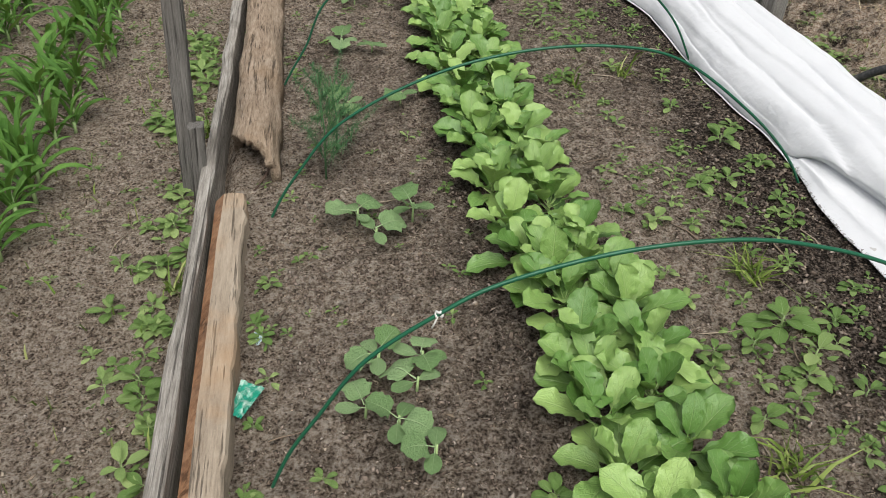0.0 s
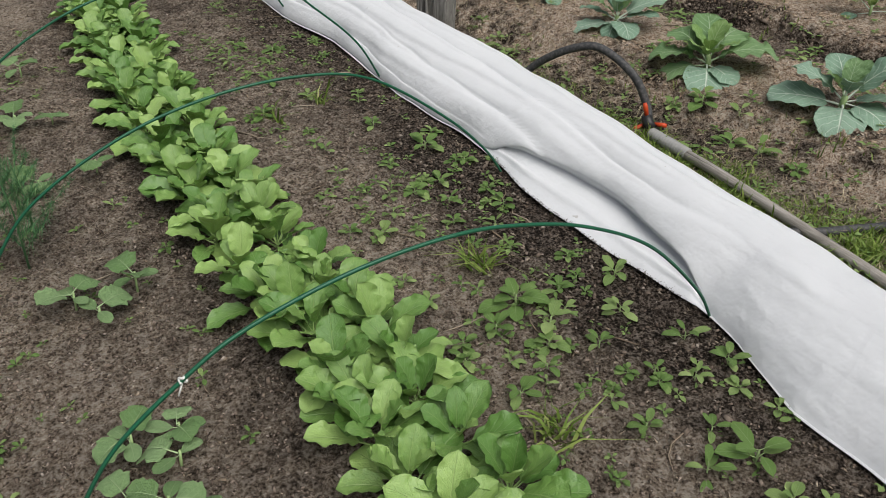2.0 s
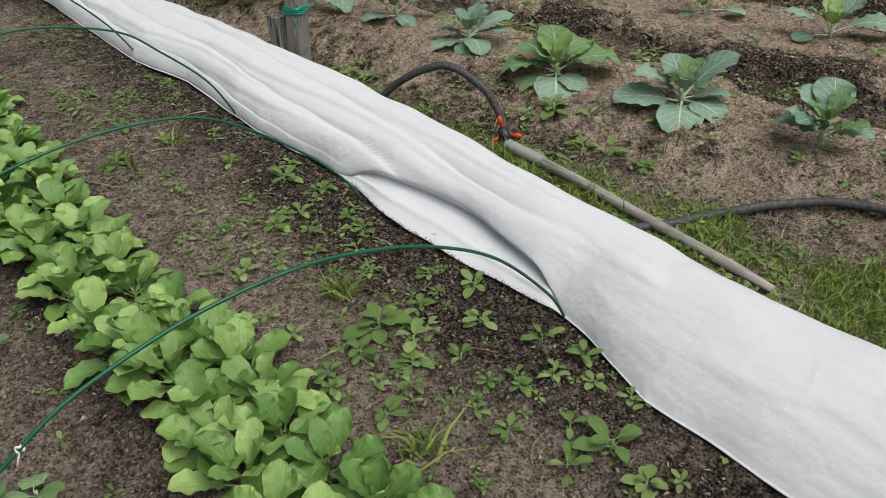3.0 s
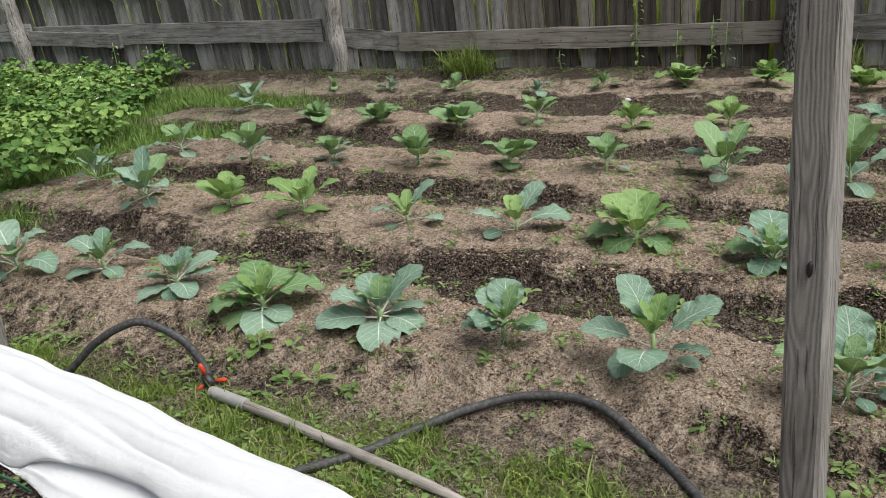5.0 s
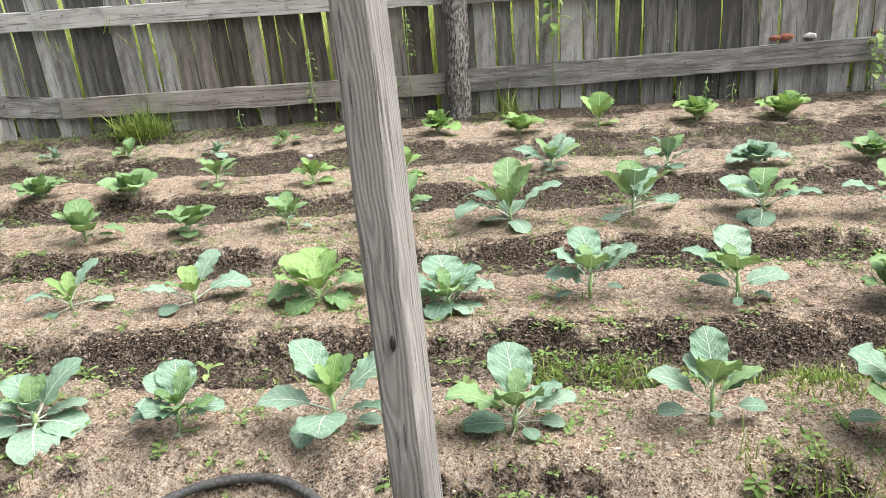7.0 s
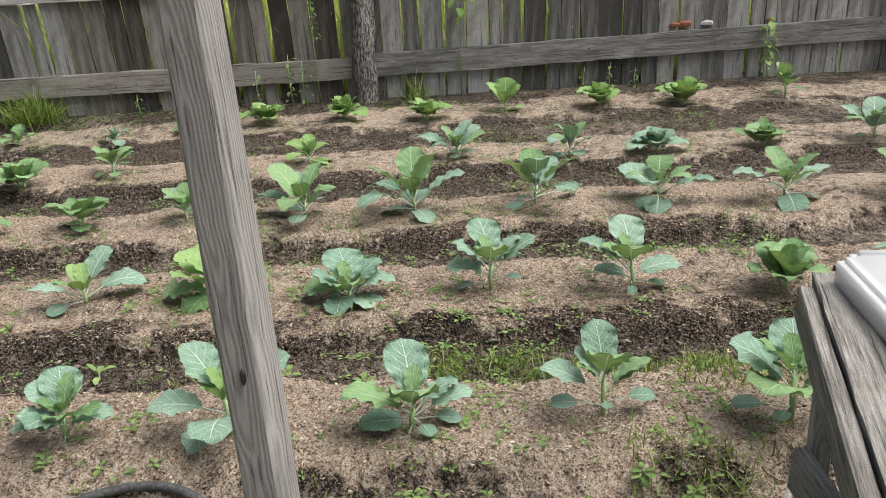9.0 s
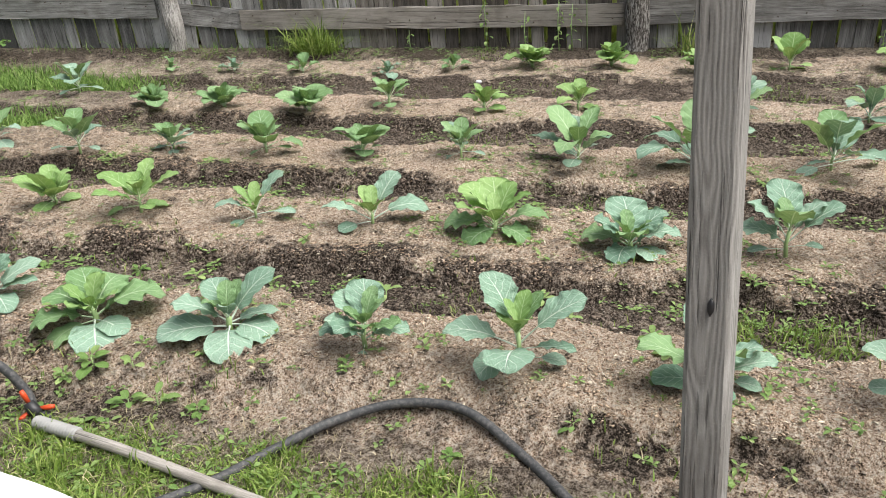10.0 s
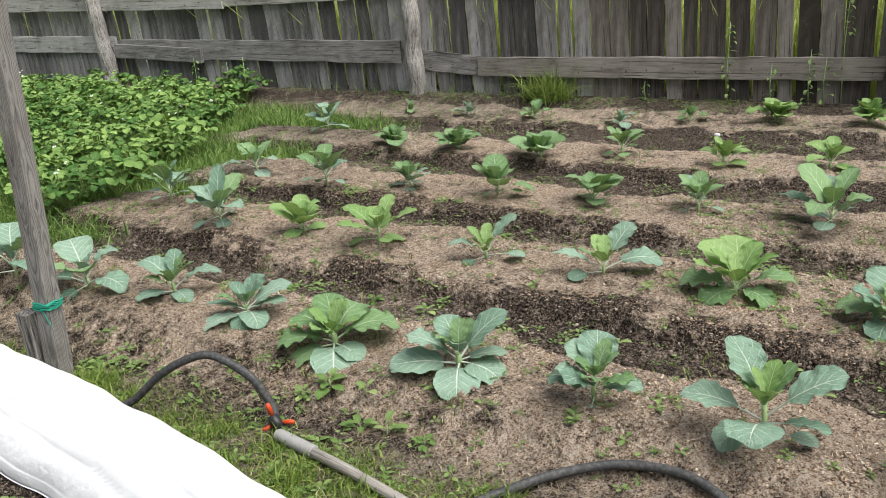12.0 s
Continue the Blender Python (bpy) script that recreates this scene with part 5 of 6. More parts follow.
def cloth():
    """Left hem on the bed, right side hanging over the bed's edge; folds run along it and twist."""
    ys = np.linspace(0.10, 4.6, 230)
    nu = 180
    hemy = np.array([0.10, 0.30, 0.54, 0.73, 0.91, 1.02, 1.22, 1.45, 1.81, 2.23, 2.70, 3.03, 3.6, 4.6])
    hemx = np.array([1.14, 1.11, 1.095, 1.095, 1.145, 1.165, 1.138, 1.115, 1.148, 1.114, 1.123, 1.065, 1.06, 1.05])
    sily = np.array([0.10, 0.20, 0.29, 0.46, 0.76, 1.3, 1.75, 2.25, 2.9, 3.9, 4.6])
    silx = np.array([1.32, 1.30, 1.36, 1.44, 1.415, 1.42, 1.44, 1.43, 1.39, 1.29, 1.25])
    verts, faces, hem = [], [], []
    for y in ys:
        xl = np.interp(y, hemy, hemx)
        xr = np.interp(y, sily, silx) + 0.03
        tight = float(step(0.12, 0.5, np.array(y)))
        hmax = (0.075 + 0.04 * tight) * (1 - 0.15 * step(2.6, 4.2, np.array(y)))
        lap = max(0.02, 0.36 * math.sin(math.pi * min(1.0, max(0.0, (y - 0.97) / 0.85))) ** 0.8)
        lift = 0.46 * float(step(0.02, 0.24, np.array(lap)))
        for i in range(nu + 1):
            s = lap * i / 40 if i < 40 else lap + (1 - lap) * (i - 40) / (nu - 40)
            x = xl + (xr - xl) * (1 - math.cos(math.pi * min(1, s * 1.02))) / 2 * 0.55 + (xr - xl) * s * 0.45
            if i < 40:
                x += 0.026 * min(1.0, lap / 0.15) * (i / 40) ** 2
            # the upper layer laps over a low, dirty one beside the hem
            edge = lap
            if s <= 0 or s >= 0.999:
                prof = 0.0
            elif i < 40:
                prof = (0.26 if lap > 0.1 else 0.6 * lap) * s / edge + min(1.0, lap * 5) * 0.05 * math.exp(-((s / edge - 0.5) / 0.08) ** 2)
            elif s < 0.62:
                prof = lift + (1 - lift) * math.sin(0.5 * math.pi * (s - edge) / (0.62 - edge)) ** (0.7 + 0.35 * float(step(1.2, 0.9, np.array(y))))
            else:
                prof = math.cos(0.5 * math.pi * (s - 0.62) / 0.38) ** 0.55
            z = 0.012 + hmax * prof - 0.12 * step(0.8, 1.0, np.array(s))
            # crisp edges of one layer over the next
            w = min(1.0, prof * 1.6) * (1.0 if i >= 40 else 0.3)
            for ya, yb, sa, sb, drop, wid in FOLDS:
                if not yb < y < ya:
                    continue
                t = (ya - y) / (ya - yb)
                e = s - (sa + (sb - sa) * t + 0.025 * noise.noise((y * 2.3, sa * 9, 0.0)))
                z += 0.6 * drop * min(1.0, t * 3, (1 - t) * 5) * (1 / (1 + math.exp(-e / 0.011)) * math.exp(-max(e, 0.0) / wid) - 0.2 * math.exp(-(e + 0.015) ** 2 / 0.0004)) * w
            # rounded pleats with thin valleys between them, drifting over the length
            ph = 4.6 * s - 0.40 * (y - 1.0) + 0.12 * noise.noise((y * 0.9, s * 1.2, 3.0))
            z += 0.019 * (abs(math.sin(math.pi * ph)) ** 0.5 - 0.75) * w * float(step(0.85, 1.45, np.array(y))) * (0.75 + 0.5 * noise.noise((ph // 1 * 3.3, y * 0.6, 5.0)))
            z += 0.002 * noise.noise((s * 4 + y * 0.8, y * 1.6, 7.0)) * w
            near = float(step(1.3, 0.8, np.array(y)))
            crumple = float(step(1.35, 0.9, np.array(y)) * step(0.35, 0.6, np.array(y)))
            z += ((0.002 + 0.006 * crumple) * (abs(noise.noise((s * 3.2 + y * 1.3, y * 3.4, 1.0))) - 0.2) + (0.001 + 0.006 * near) * (abs(noise.noise((s * 4.5 + y * 5.0, y * 6.5 - s * 2.0, 4.0))) - 0.2)) * w
            z += 0.0007 * noise.noise((s * 26, y * 13.0, 11.0)) * w
            dx = 0.012 * noise.noise((y * 6.0, s * 3.0, 2.0))
            verts.append((x + dx, y + 0.02 * noise.noise((s * 4, y * 3, 9.0)), max(float(z), -0.13)))
            hem.append(max(0.0, 1.1 - s / 0.15) * float(step(0.9, 1.1, np.array(y)) * step(2.2, 1.7, np.array(y))))
    n = nu + 1
    for k in range(len(ys) - 1):
        for i in range(nu):
            a = k * n + i
            faces.append((a, a + 1, a + n + 1, a + n))
    ob = mesh_ob("fleece_cover", verts, faces, CLOTH, None, "", None, True, {"hem": hem})
    so = ob.modifiers.new("thick", "SOLIDIFY")
    so.thickness = 0.003
    so.offset = -1
    tagged(ob, "white nonwoven fleece cover, bunched in long folds along bed", "fleece")
    # a puckered tail past the gathered end
    v, f = [], []
    for k in range(13):
        t = k / 12
        for i in range(19):
            s = i / 18
            a = math.pi * s
            r = 0.075 + 0.035 * t + 0.012 * math.sin(s * 40 + t * 5)
            v.append((1.235 - 0.02 * t + r * math.cos(math.pi - a) * 1.15, 0.13 - 0.16 * t, -0.002 + max(0.0, (0.075 - 0.03 * t) * math.sin(a) + 0.012 * math.sin(s * 33 + t * 4) * math.sin(a))))
    for k in range(12):
        for i in range(18):
            a = k * 19 + i
            f.append((a, a + 1, a + 20, a + 19))
    tail = mesh_ob("tail", v, f, CLOTH, ob, "puckered white end", None, True, {"hem": [0.0] * len(v)})
    so = tail.modifiers.new("thick", "SOLIDIFY")
    so.thickness = 0.003


cloth()


# ---- hoops over the bed ----
def hoop(points, knot=None):
    p = base("garden_hoop", points[0][0], points[0][1], 0.0, "thin green plastic-coated wire hoop arched over the bed", "garden hoop", "hoops over the bed")
    o = Vector((points[0][0], points[0][1], 0.0))
    line = [q - o for q in smooth_line(points, 10)]
    tube("wire", line, 0.0031, WIRE, p, sides=8)
    if knot:
        c = Vector(knot) - o
        ring = [c + Vector((0.0045 * math.cos(t), 0.003 * math.sin(3 * t), 0.0045 * math.sin(t))) for t in np.linspace(0, 12.5, 30)]
        tube("thread", ring, 0.0018, WHITE_TWINE, p, "white thread knot", sides=5)
        tube("thread", [c, c + Vector((-0.006, -0.003, -0.012)), c + Vector((-0.010, -0.004, -0.02))], 0.0014, WHITE_TWINE, p, "white thread knot", sides=5)


hoop([(-0.10, 0.98, -0.06), (-0.05, 0.98, 0.06), (0.0, 0.98, 0.14), (0.07, 0.98, 0.24), (0.17, 0.98, 0.315), (0.26, 0.985, 0.357), (0.41, 0.985, 0.393), (0.56, 0.985, 0.40), (0.68, 0.99, 0.378),
      (0.82, 0.99, 0.33), (0.97, 0.99, 0.24), (1.11, 0.99, 0.095), (1.17, 0.99, 0.0)], (0.172, 0.98, 0.316))
hoop([(-0.12, 1.68, -0.06), (-0.08, 1.68, 0.03), (-0.03, 1.68, 0.11), (0.07, 1.68, 0.228), (0.25, 1.68, 0.322), (0.43, 1.68, 0.366), (0.62, 1.68, 0.37), (0.78, 1.68, 0.33), (0.96, 1.68, 0.20),
      (1.08, 1.68, 0.08), (1.15, 1.68, -0.03)])
hoop([(-0.10, 2.35, -0.06), (-0.05, 2.35, 0.03), (0.0, 2.35, 0.11), (0.07, 2.35, 0.24), (0.25, 2.35, 0.345), (0.43, 2.35, 0.395), (0.62, 2.35, 0.40), (0.82, 2.35, 0.345), (0.93, 2.35, 0.26),
      (1.05, 2.35, 0.14), (1.13, 2.35, 0.0)])
hoop([(-0.10, 3.05, -0.06), (-0.03, 3.05, 0.09), (0.07, 3.05, 0.24), (0.25, 3.05, 0.345), (0.43, 3.05, 0.395), (0.62, 3.05, 0.40), (0.82, 3.05, 0.33), (1.0, 3.05, 0.16), (1.12, 3.05, -0.03)])


# ---- timber edge of the bed ----
def bed_edge():
    rng = random.Random(4)
    ob = board("bed_edge_plank", (0.029, 4.6, 0.16), 1, PLANK_WOOD, rng, None, "", pose(-0.222, 2.55, -0.03, 0, 0, -0.7), cuts=50, wob=0.008, bevel=0.006)
    tagged(ob, "long weathered grey plank on edge along the bed", "plank")
    # torn slab with a sawn, ring-marked side
    v, f = [], []
    n = 46
    r = random.Random(9)
    for k in range(n + 1):
        t = k / n
        y = 0.35 + 1.37 * t
        taper = 1.0 - 0.06 * step(0.85, 1.0, np.array(t))
        jag = 0.010 * noise.noise((y * 7, 0, 0)) + 0.006 * noise.noise((y * 31, 0, 0))
        end = 0.022 * r.uniform(-1, 1) if k == n else 0
        xl, xr = -0.203, -0.203 + (0.062 + jag) * float(taper)
        zt = 0.052 + 0.004 * noise.noise((y * 9, 3, 0))
        prof = [(xl - 0.006, -0.10), (xl - 0.006, zt - 0.020), (xl + 0.012 + 0.004 * noise.noise((y * 5, 8, 0)), zt), (xl + (xr - xl) * 0.6, zt + 0.002 * noise.noise((y * 23, 1, 0))), (xr - 0.004, zt - 0.003 + jag * 0.3), (xr, zt - 0.010), (xr + 0.002, -0.02)]
        v += [(a, y + end * (i % 3 - 1), b) for i, (a, b) in enumerate(prof)]
    m = 7
    for k in range(n):
        for i in range(m - 1):
            f.append((k * m + i, k * m + i + 1, (k + 1) * m + i + 1, (k + 1) * m + i))
    f += [tuple(range(m))[::-1], tuple(n * m + i for i in range(m))]
    ob = mesh_ob("torn_slab", v, f, [BEAM_WOOD, RING_WOOD], None, "", None, False)
    for p in ob.data.polygons:
        if len(p.vertices) == 4 and min(vv % m for vv in p.vertices) == 1:
            p.material_index = 1
    recalced(ob.data)
    tagged(ob, "torn brown wooden slab with red-brown sawn edge, inside the plank", "slab")
    # hollow half log
    v, f = [], []
    n, m = 90, 25
    for k in range(n + 1):
        t = k / n
        y = 1.86 + 2.3 * t
        for i in range(m):
            s = i / (m - 1)
            a = math.pi * (1.02 - 1.0 * s)
            w = 0.058 + 0.006 * noise.noise((y * 4, s * 3, 0))
            h = 0.088 * (0.75 + 0.3 * math.sin(math.pi * s)) * (1 - 0.12 * s)
            end = 2.0 - 0.165 * min(1.0, s * 1.5) + 0.05 * math.exp(-((s - 0.64) / 0.09) ** 2) + 0.03 * noise.noise((s * 9, 5.0, 0))
            yy = end + (4.16 - end) * t
            h *= 1.0 + 0.10 * noise.noise((yy * 3.1, s * 4, 6)) + 0.06 * noise.noise((yy * 12, s * 9, 4))
            v.append((-0.130 + w * math.cos(a) + 0.007 * noise.noise((yy * 9, s * 3, 1)) + 0.003 * noise.noise((yy * 31, s * 9, 1)), yy,
                      max(-0.01, h * math.sin(a) ** 0.26 if 0 < s < 1 else -0.01) + 0.006 * noise.noise((yy * 14, s * 12, 2)) + 0.003 * noise.noise((yy * 45, s * 22, 2))))
    for k in range(n):
        for i in range(m - 1):
            f.append((k * m + i, k * m + i + 1, (k + 1) * m + i + 1, (k + 1) * m + i))
    ob = mesh_ob("hollow_log", v, f, SLAB_WOOD)
    so = ob.modifiers.new("thick", "SOLIDIFY")
    so.thickness = 0.022
    so.offset = -1
    tagged(ob, "rotten hollow half log with ragged end, edging the bed", "log")
    tube("bent_nail", [(-0.135, 1.80, 0.0), (-0.11, 1.835, 0.015), (-0.095, 1.86, 0.03)], 0.0025, IRON, None, sides=6)
    tagged(bpy.data.objects["bent_nail"], "thin grey nail sticking from the rotten log", "nail")


bed_edge()


def stake(name, foot, top, width, label, mat=POST_WOOD, depth=None, seed=1, turn=0.0):
    rng = random.Random(seed)
    a, b = Vector(foot), Vector(top)
    d = b - a
    q = Vector((0, 0, 1)).rotation_difference(d)
    ob = board(name, (width, depth or width, d.length), 2, mat, rng, None, "", Matrix.Translation((a + b) / 2) @ q.to_matrix().to_4x4() @ pose(0, 0, 0, 0, 0, turn), cuts=18, wob=0.0025, bevel=0.004)
    return tagged(ob, label, "post")


stake("bed_stake", (-0.295, 1.93, -0.15), (-0.235, 1.97, 0.95), 0.042, "slim grey weathered wooden stake beside the bed", STAKE_WOOD, seed=3)
stake("stub_stake", (-0.27, 1.86, -0.15), (-0.247, 1.86, 0.145), 0.034, "short broken grey stub against the stake", STAKE_WOOD, seed=4)
stake("square_post", (1.219, -0.021, -0.2), (1.337, 0.079, 1.6), 0.052, "square grey weathered post with deep grain", seed=5, depth=0.041, turn=-1)
slit = tube("knot_hole", [(0, 0, -0.009), (0, 0, -0.004), (0, 0, 0.004), (0, 0, 0.009)], [0.0008, 0.0032, 0.0032, 0.0008], BLACK_PLASTIC, None, sides=8)
tagged(slit, "dark slit-shaped knot hole in the grey post", "knot")
slit.matrix_basis = pose(1.2598, 0.034, 0.828, 0, 4, 0)
stake("square_stub", (1.325, 0.10, -0.2), (1.32, 0.098, 0.335), 0.055, "short square weathered stub beside the grey post", STUB_WOOD, seed=15, turn=12)
stake("twine_post", (1.585, 2.765, -0.2), (1.64, 2.73, 1.7), 0.062, "grey weathered post tied with green twine", seed=6, turn=20)
stake("short_stub", (1.560, 2.83, -0.2), (1.545, 2.825, 0.12), 0.052, "short rotten stub lashed beside the post", LOG_WOOD, seed=7, turn=20)


def twine():
    v, f = [], []
    c = Vector((1.595, 2.76, 0.15))
    pts = []
    for k in range(110):
        t = k / 110 * 2 * math.pi * 7
        sq = 1 / max(abs(math.cos(t - 0.35)), abs(math.sin(t - 0.35)))
        r = 0.032 * sq + 0.003
        pts.append(c + Vector((r * math.cos(t), r * math.sin(t), 0.011 * math.sin(k * 0.31) + 0.003 * math.sin(k * 1.9))))
    v, f = tube_data(smooth_line(pts, 3), 0.003, 5)
    ob = mesh_ob("twine", v, f, TWINE)
    tagged(ob, "bright green twine wound round the leaning post", "twine")
    tube("loose_end", [c + Vector((-0.03, -0.02, -0.01)), c + Vector((-0.025, -0.035, -0.05)), c + Vector((-0.015, -0.035, -0.09))], 0.002, TWINE, ob, sides=5)


twine()


# ---- hose, valve and pole ----
def gz(x, y, up=0.0):
    return (x, y, ground_z(x, y) + up)


def hose_things():
    r = 0.0128
    arch = base("garden_hose", 1.55, 2.42, ground_z(1.55, 2.42), "black rubber hose rising in an arch from the grass", "hose")
    o = Vector((1.55, 2.42, ground_z(1.55, 2.42)))
    pts = [gz(1.40, 2.75, 0.01), gz(1.50, 2.52, 0.012), (1.59, 2.35, -0.10), (1.66, 2.23, 0.01), (1.71, 2.14, 0.07), (1.755, 2.065, 0.085), (1.797, 1.955, 0.03), (1.817, 1.90, -0.05), (1.810, 1.872, -0.09)]
    tube("hose", [p - o for p in smooth_line(pts, 8)], r, HOSE, arch, sides=12)
    long = base("supply_hose", 1.69, 1.27, ground_z(1.69, 1.27), "long black rubber hose lying curved on the grass", "hose")
    o = Vector((1.69, 1.27, ground_z(1.69, 1.27)))
    pts = [gz(1.45, 1.40, 0.012), gz(1.62, 1.30, 0.012), gz(1.76, 1.21, 0.012), gz(1.92, 1.14, 0.014), gz(2.08, 1.05, 0.018), gz(2.19, 0.91, 0.02), gz(2.215, 0.73, 0.02), gz(2.14, 0.54, 0.014), gz(2.02, 0.37, 0.012),
           gz(1.85, 0.18, 0.012), gz(1.72, -0.1, 0.012), gz(1.68, -0.6, 0.012), gz(1.7, -1.4, 0.012)]
    tube("hose", [p - o for p in smooth_line(pts, 10)], r, HOSE, long, sides=12)
    # three-armed sprinkler head on the arch's end
    vx, vy, vz = 1.803, 1.866, -0.098
    v = base("sprinkler_valve", vx, vy, vz, "black valve with three orange arms on the hose end", "sprinkler")
    tube("body", [(0, 0.012, 0.02), (0, 0, 0), (0.004, -0.02, -0.012)], [0.016, 0.019, 0.017], BLACK_PLASTIC, v, sides=10)
    for d in ((-0.010, 0.016, 0.062), (0.030, -0.05, 0.004), (-0.030, 0.030, -0.028)):
        d = Vector(d)
        tube("arm", [d * 0.35, d * 0.8, d], [0.006, 0.008, 0.006], ORANGE, v, "orange plastic arm", sides=9)
    ribs = [(0.012, -0.02 - 0.0075 * k, -0.018 - 0.0015 * k) for k in range(11)]
    for k, p in enumerate(ribs):
        tube("rib", [Vector(p) + Vector((0, 0.0022, 0)), Vector(p) - Vector((0, 0.0022, 0))], 0.0135 - 0.0004 * k, BLACK_PLASTIC, v, sides=9)
    # the pole
    p = base("wooden_pole", 1.765, 1.765, -0.10, "old wooden pole lying in the grass, wrapped at one end", "pole")
    tube("shaft", [(0.0, 0.0, 0.0), (-0.005, -0.25, 0.002), (-0.015, -0.5, -0.004), (-0.03, -0.80, -0.008), (-0.036, -0.92, -0.011)], [0.0148, 0.0148, 0.0148, 0.0145, 0.010], STICK_WOOD, p, sides=12)
    tube("wrapping", [(0, 0.045 - 0.0035 * k, 0.0) for k in range(46)], [0.0172 + 0.0015 * (k % 3) for k in range(46)], GREY_PLASTIC, p, "grey tape wrapping", sides=12)


hose_things()


# ---- fence ----
def fence():
    ang = math.degrees(math.atan(-FENCE_SLOPE))
    x0, y0 = fence_x(1.4), 1.4
    f = base("plank_fence", x0, y0, 0.0, "weathered grey plank fence with two rails and gaps", "fence", turn=ang)
    rng = random.Random(31)
    L = math.hypot(1, FENCE_SLOPE)

    def at(y):
        return (y - y0) * L
    # pickets stand behind the rails, on the +x side
    y = -6.5
    while y < 12.5:
        w = rng.choice((0.10, 0.12, 0.13, 0.14, 0.15, 0.17, 0.19))
        lean = rng.uniform(-1.6, 1.6) + (-5.0 if y > 5.2 else -3.0 if y > 1.6 else 0.0)
        h = rng.uniform(1.42, 1.56)
        board("picket", (0.022, w, h), 2, PALE_FENCE_WOOD if y > 4.4 else BROWN_FENCE_WOOD if 1.3 < y < 3.5 else FENCE_WOOD, rng, f, "", pose(0.05 + rng.uniform(-0.006, 0.006), at(y + w / 2), h / 2 - 0.04, 0, 0, rng.uniform(-2, 2)) @ pose(0, 0, 0, lean, 0, 0), cuts=9, wob=0.010, bevel=0.003, chip=0.02)
        y += w / L + rng.choice((0.006, 0.012, 0.02, 0.028, 0.04)) * (0.45 if y < -0.3 else 1.0)
    # rails: from, to, height at both ends, width
    rails = [(5.3, 8.75, 0.36, 0.375, 0.20, 0.0), (1.5, 4.55, 0.255, 0.235, 0.165, 0.0), (4.45, 5.12, 0.225, 0.29, 0.17, 0.02), (-2.75, 1.32, 0.345, 0.27, 0.18, 0.0), (-6.5, -2.7, 0.36, 0.345, 0.17, 0.0),
             (7.6, 8.8, 0.315, 0.36, 0.15, -0.035), (8.8, 12.4, 0.42, 0.42, 0.18, 0.0),
             (7.25, 12.4, 0.845, 0.88, 0.15, -0.03), (5.22, 7.6, 0.905, 0.85, 0.14, 0.0), (1.45, 5.05, 0.94, 0.935, 0.15, 0.0), (-2.6, 1.35, 0.92, 0.93, 0.15, 0.0), (-6.5, -2.6, 0.95, 0.92, 0.15, 0.0)]
    for ya, yb, za, zb, w, out in rails:
        n = (at(yb) - at(ya))
        tilt = math.degrees(math.atan2(zb - za, n))
        r = board("rail", (0.034, n, w), 1, BROWN_RAIL_WOOD if ya == 1.5 else RAIL_WOOD, rng, f, "", pose(0.018 + out, (at(ya) + at(yb)) / 2, (za + zb) / 2, tilt, 0, 0), cuts=26, wob=0.012, bevel=0.005, chip=0.012)
        k = int(n / 0.19)
        for i in range(k):
            d = -n / 2 + (i + 0.5) * n / k + rng.uniform(-0.03, 0.03)
            hh = rng.uniform(-0.3, 0.3) * w
            tube("nail", [(-0.015, d, hh), (-0.026, d + rng.uniform(-0.004, 0.004), hh - 0.002)], [0.004, 0.005], IRON, r, "rusty nail", sides=6)
    for y, w, lean in ((5.12, 0.155, -2.2), (8.85, 0.17, -7.5), (-2.9, 0.16, 1.0)):
        pv, pf = tube_data([(0.008 * math.sin(k * 0.8 + y), 0.010 * math.cos(k * 0.7 + y), -0.15 + k * 0.05) for k in range(38)],
                           [w * (0.5 + 0.02 * math.sin(k * 0.9) - 0.0012 * k) for k in range(38)], 18, 0.035, rng)
        p = mesh_ob("fence_post", pv, pf, LOG_WOOD, f, "round split-log post, grey and cracked", None, False)
        p.matrix_basis = pose(-0.06, at(y), 0, 0, 0, 3) @ pose(0, 0, 0, lean, 0, 0)
    v, fc = tube_data([(0.01 * math.sin(k * 0.9), 0.008 * math.cos(k * 1.3), -0.15 + k * 0.1) for k in range(19)], [0.088 + 0.006 * math.sin(k * 2.1) for k in range(19)], 14, 0.07, rng)
    p = mesh_ob("fence_post", v, fc, BARK, f, "round post with rough peeling bark")
    p.matrix_basis = pose(-0.06, at(1.40), 0, 1.0, 0, 0)
    return f


FENCE = fence()
for i, (y, s) in enumerate(((-1.08, 0.05), (-1.25, 0.045), (-1.0, 0.04), (-1.75, 0.035))):
    rr = random.Random(i)
    bm = bmesh.new()
    bmesh.ops.create_icosphere(bm, subdivisions=1, radius=s)
    for q in bm.verts:
        q.co = Vector((q.co.x * 0.5, q.co.y * 1.3, q.co.z * 0.6)) * rr.uniform(0.75, 1.15)
    ob = part("brick_fragment", bm, BRICK_RED if i != 1 else STONE, None)
    ob.location = (fence_x(y) + 0.03, y, 0.435 + s * 0.4)
    tagged(ob, "red broken brick bit wedged on the fence rail" if i != 1 else "pale stone wedged on the fence rail", "brick")


# ---- work table with an enamel top ----
PLANK_X = wood_material("grey_table_wood", (0.07, 0.062, 0.055), (0.22, 0.205, 0.185), (0.40, 0.38, 0.35), 0, 200, 0.004, contrast=1.2)


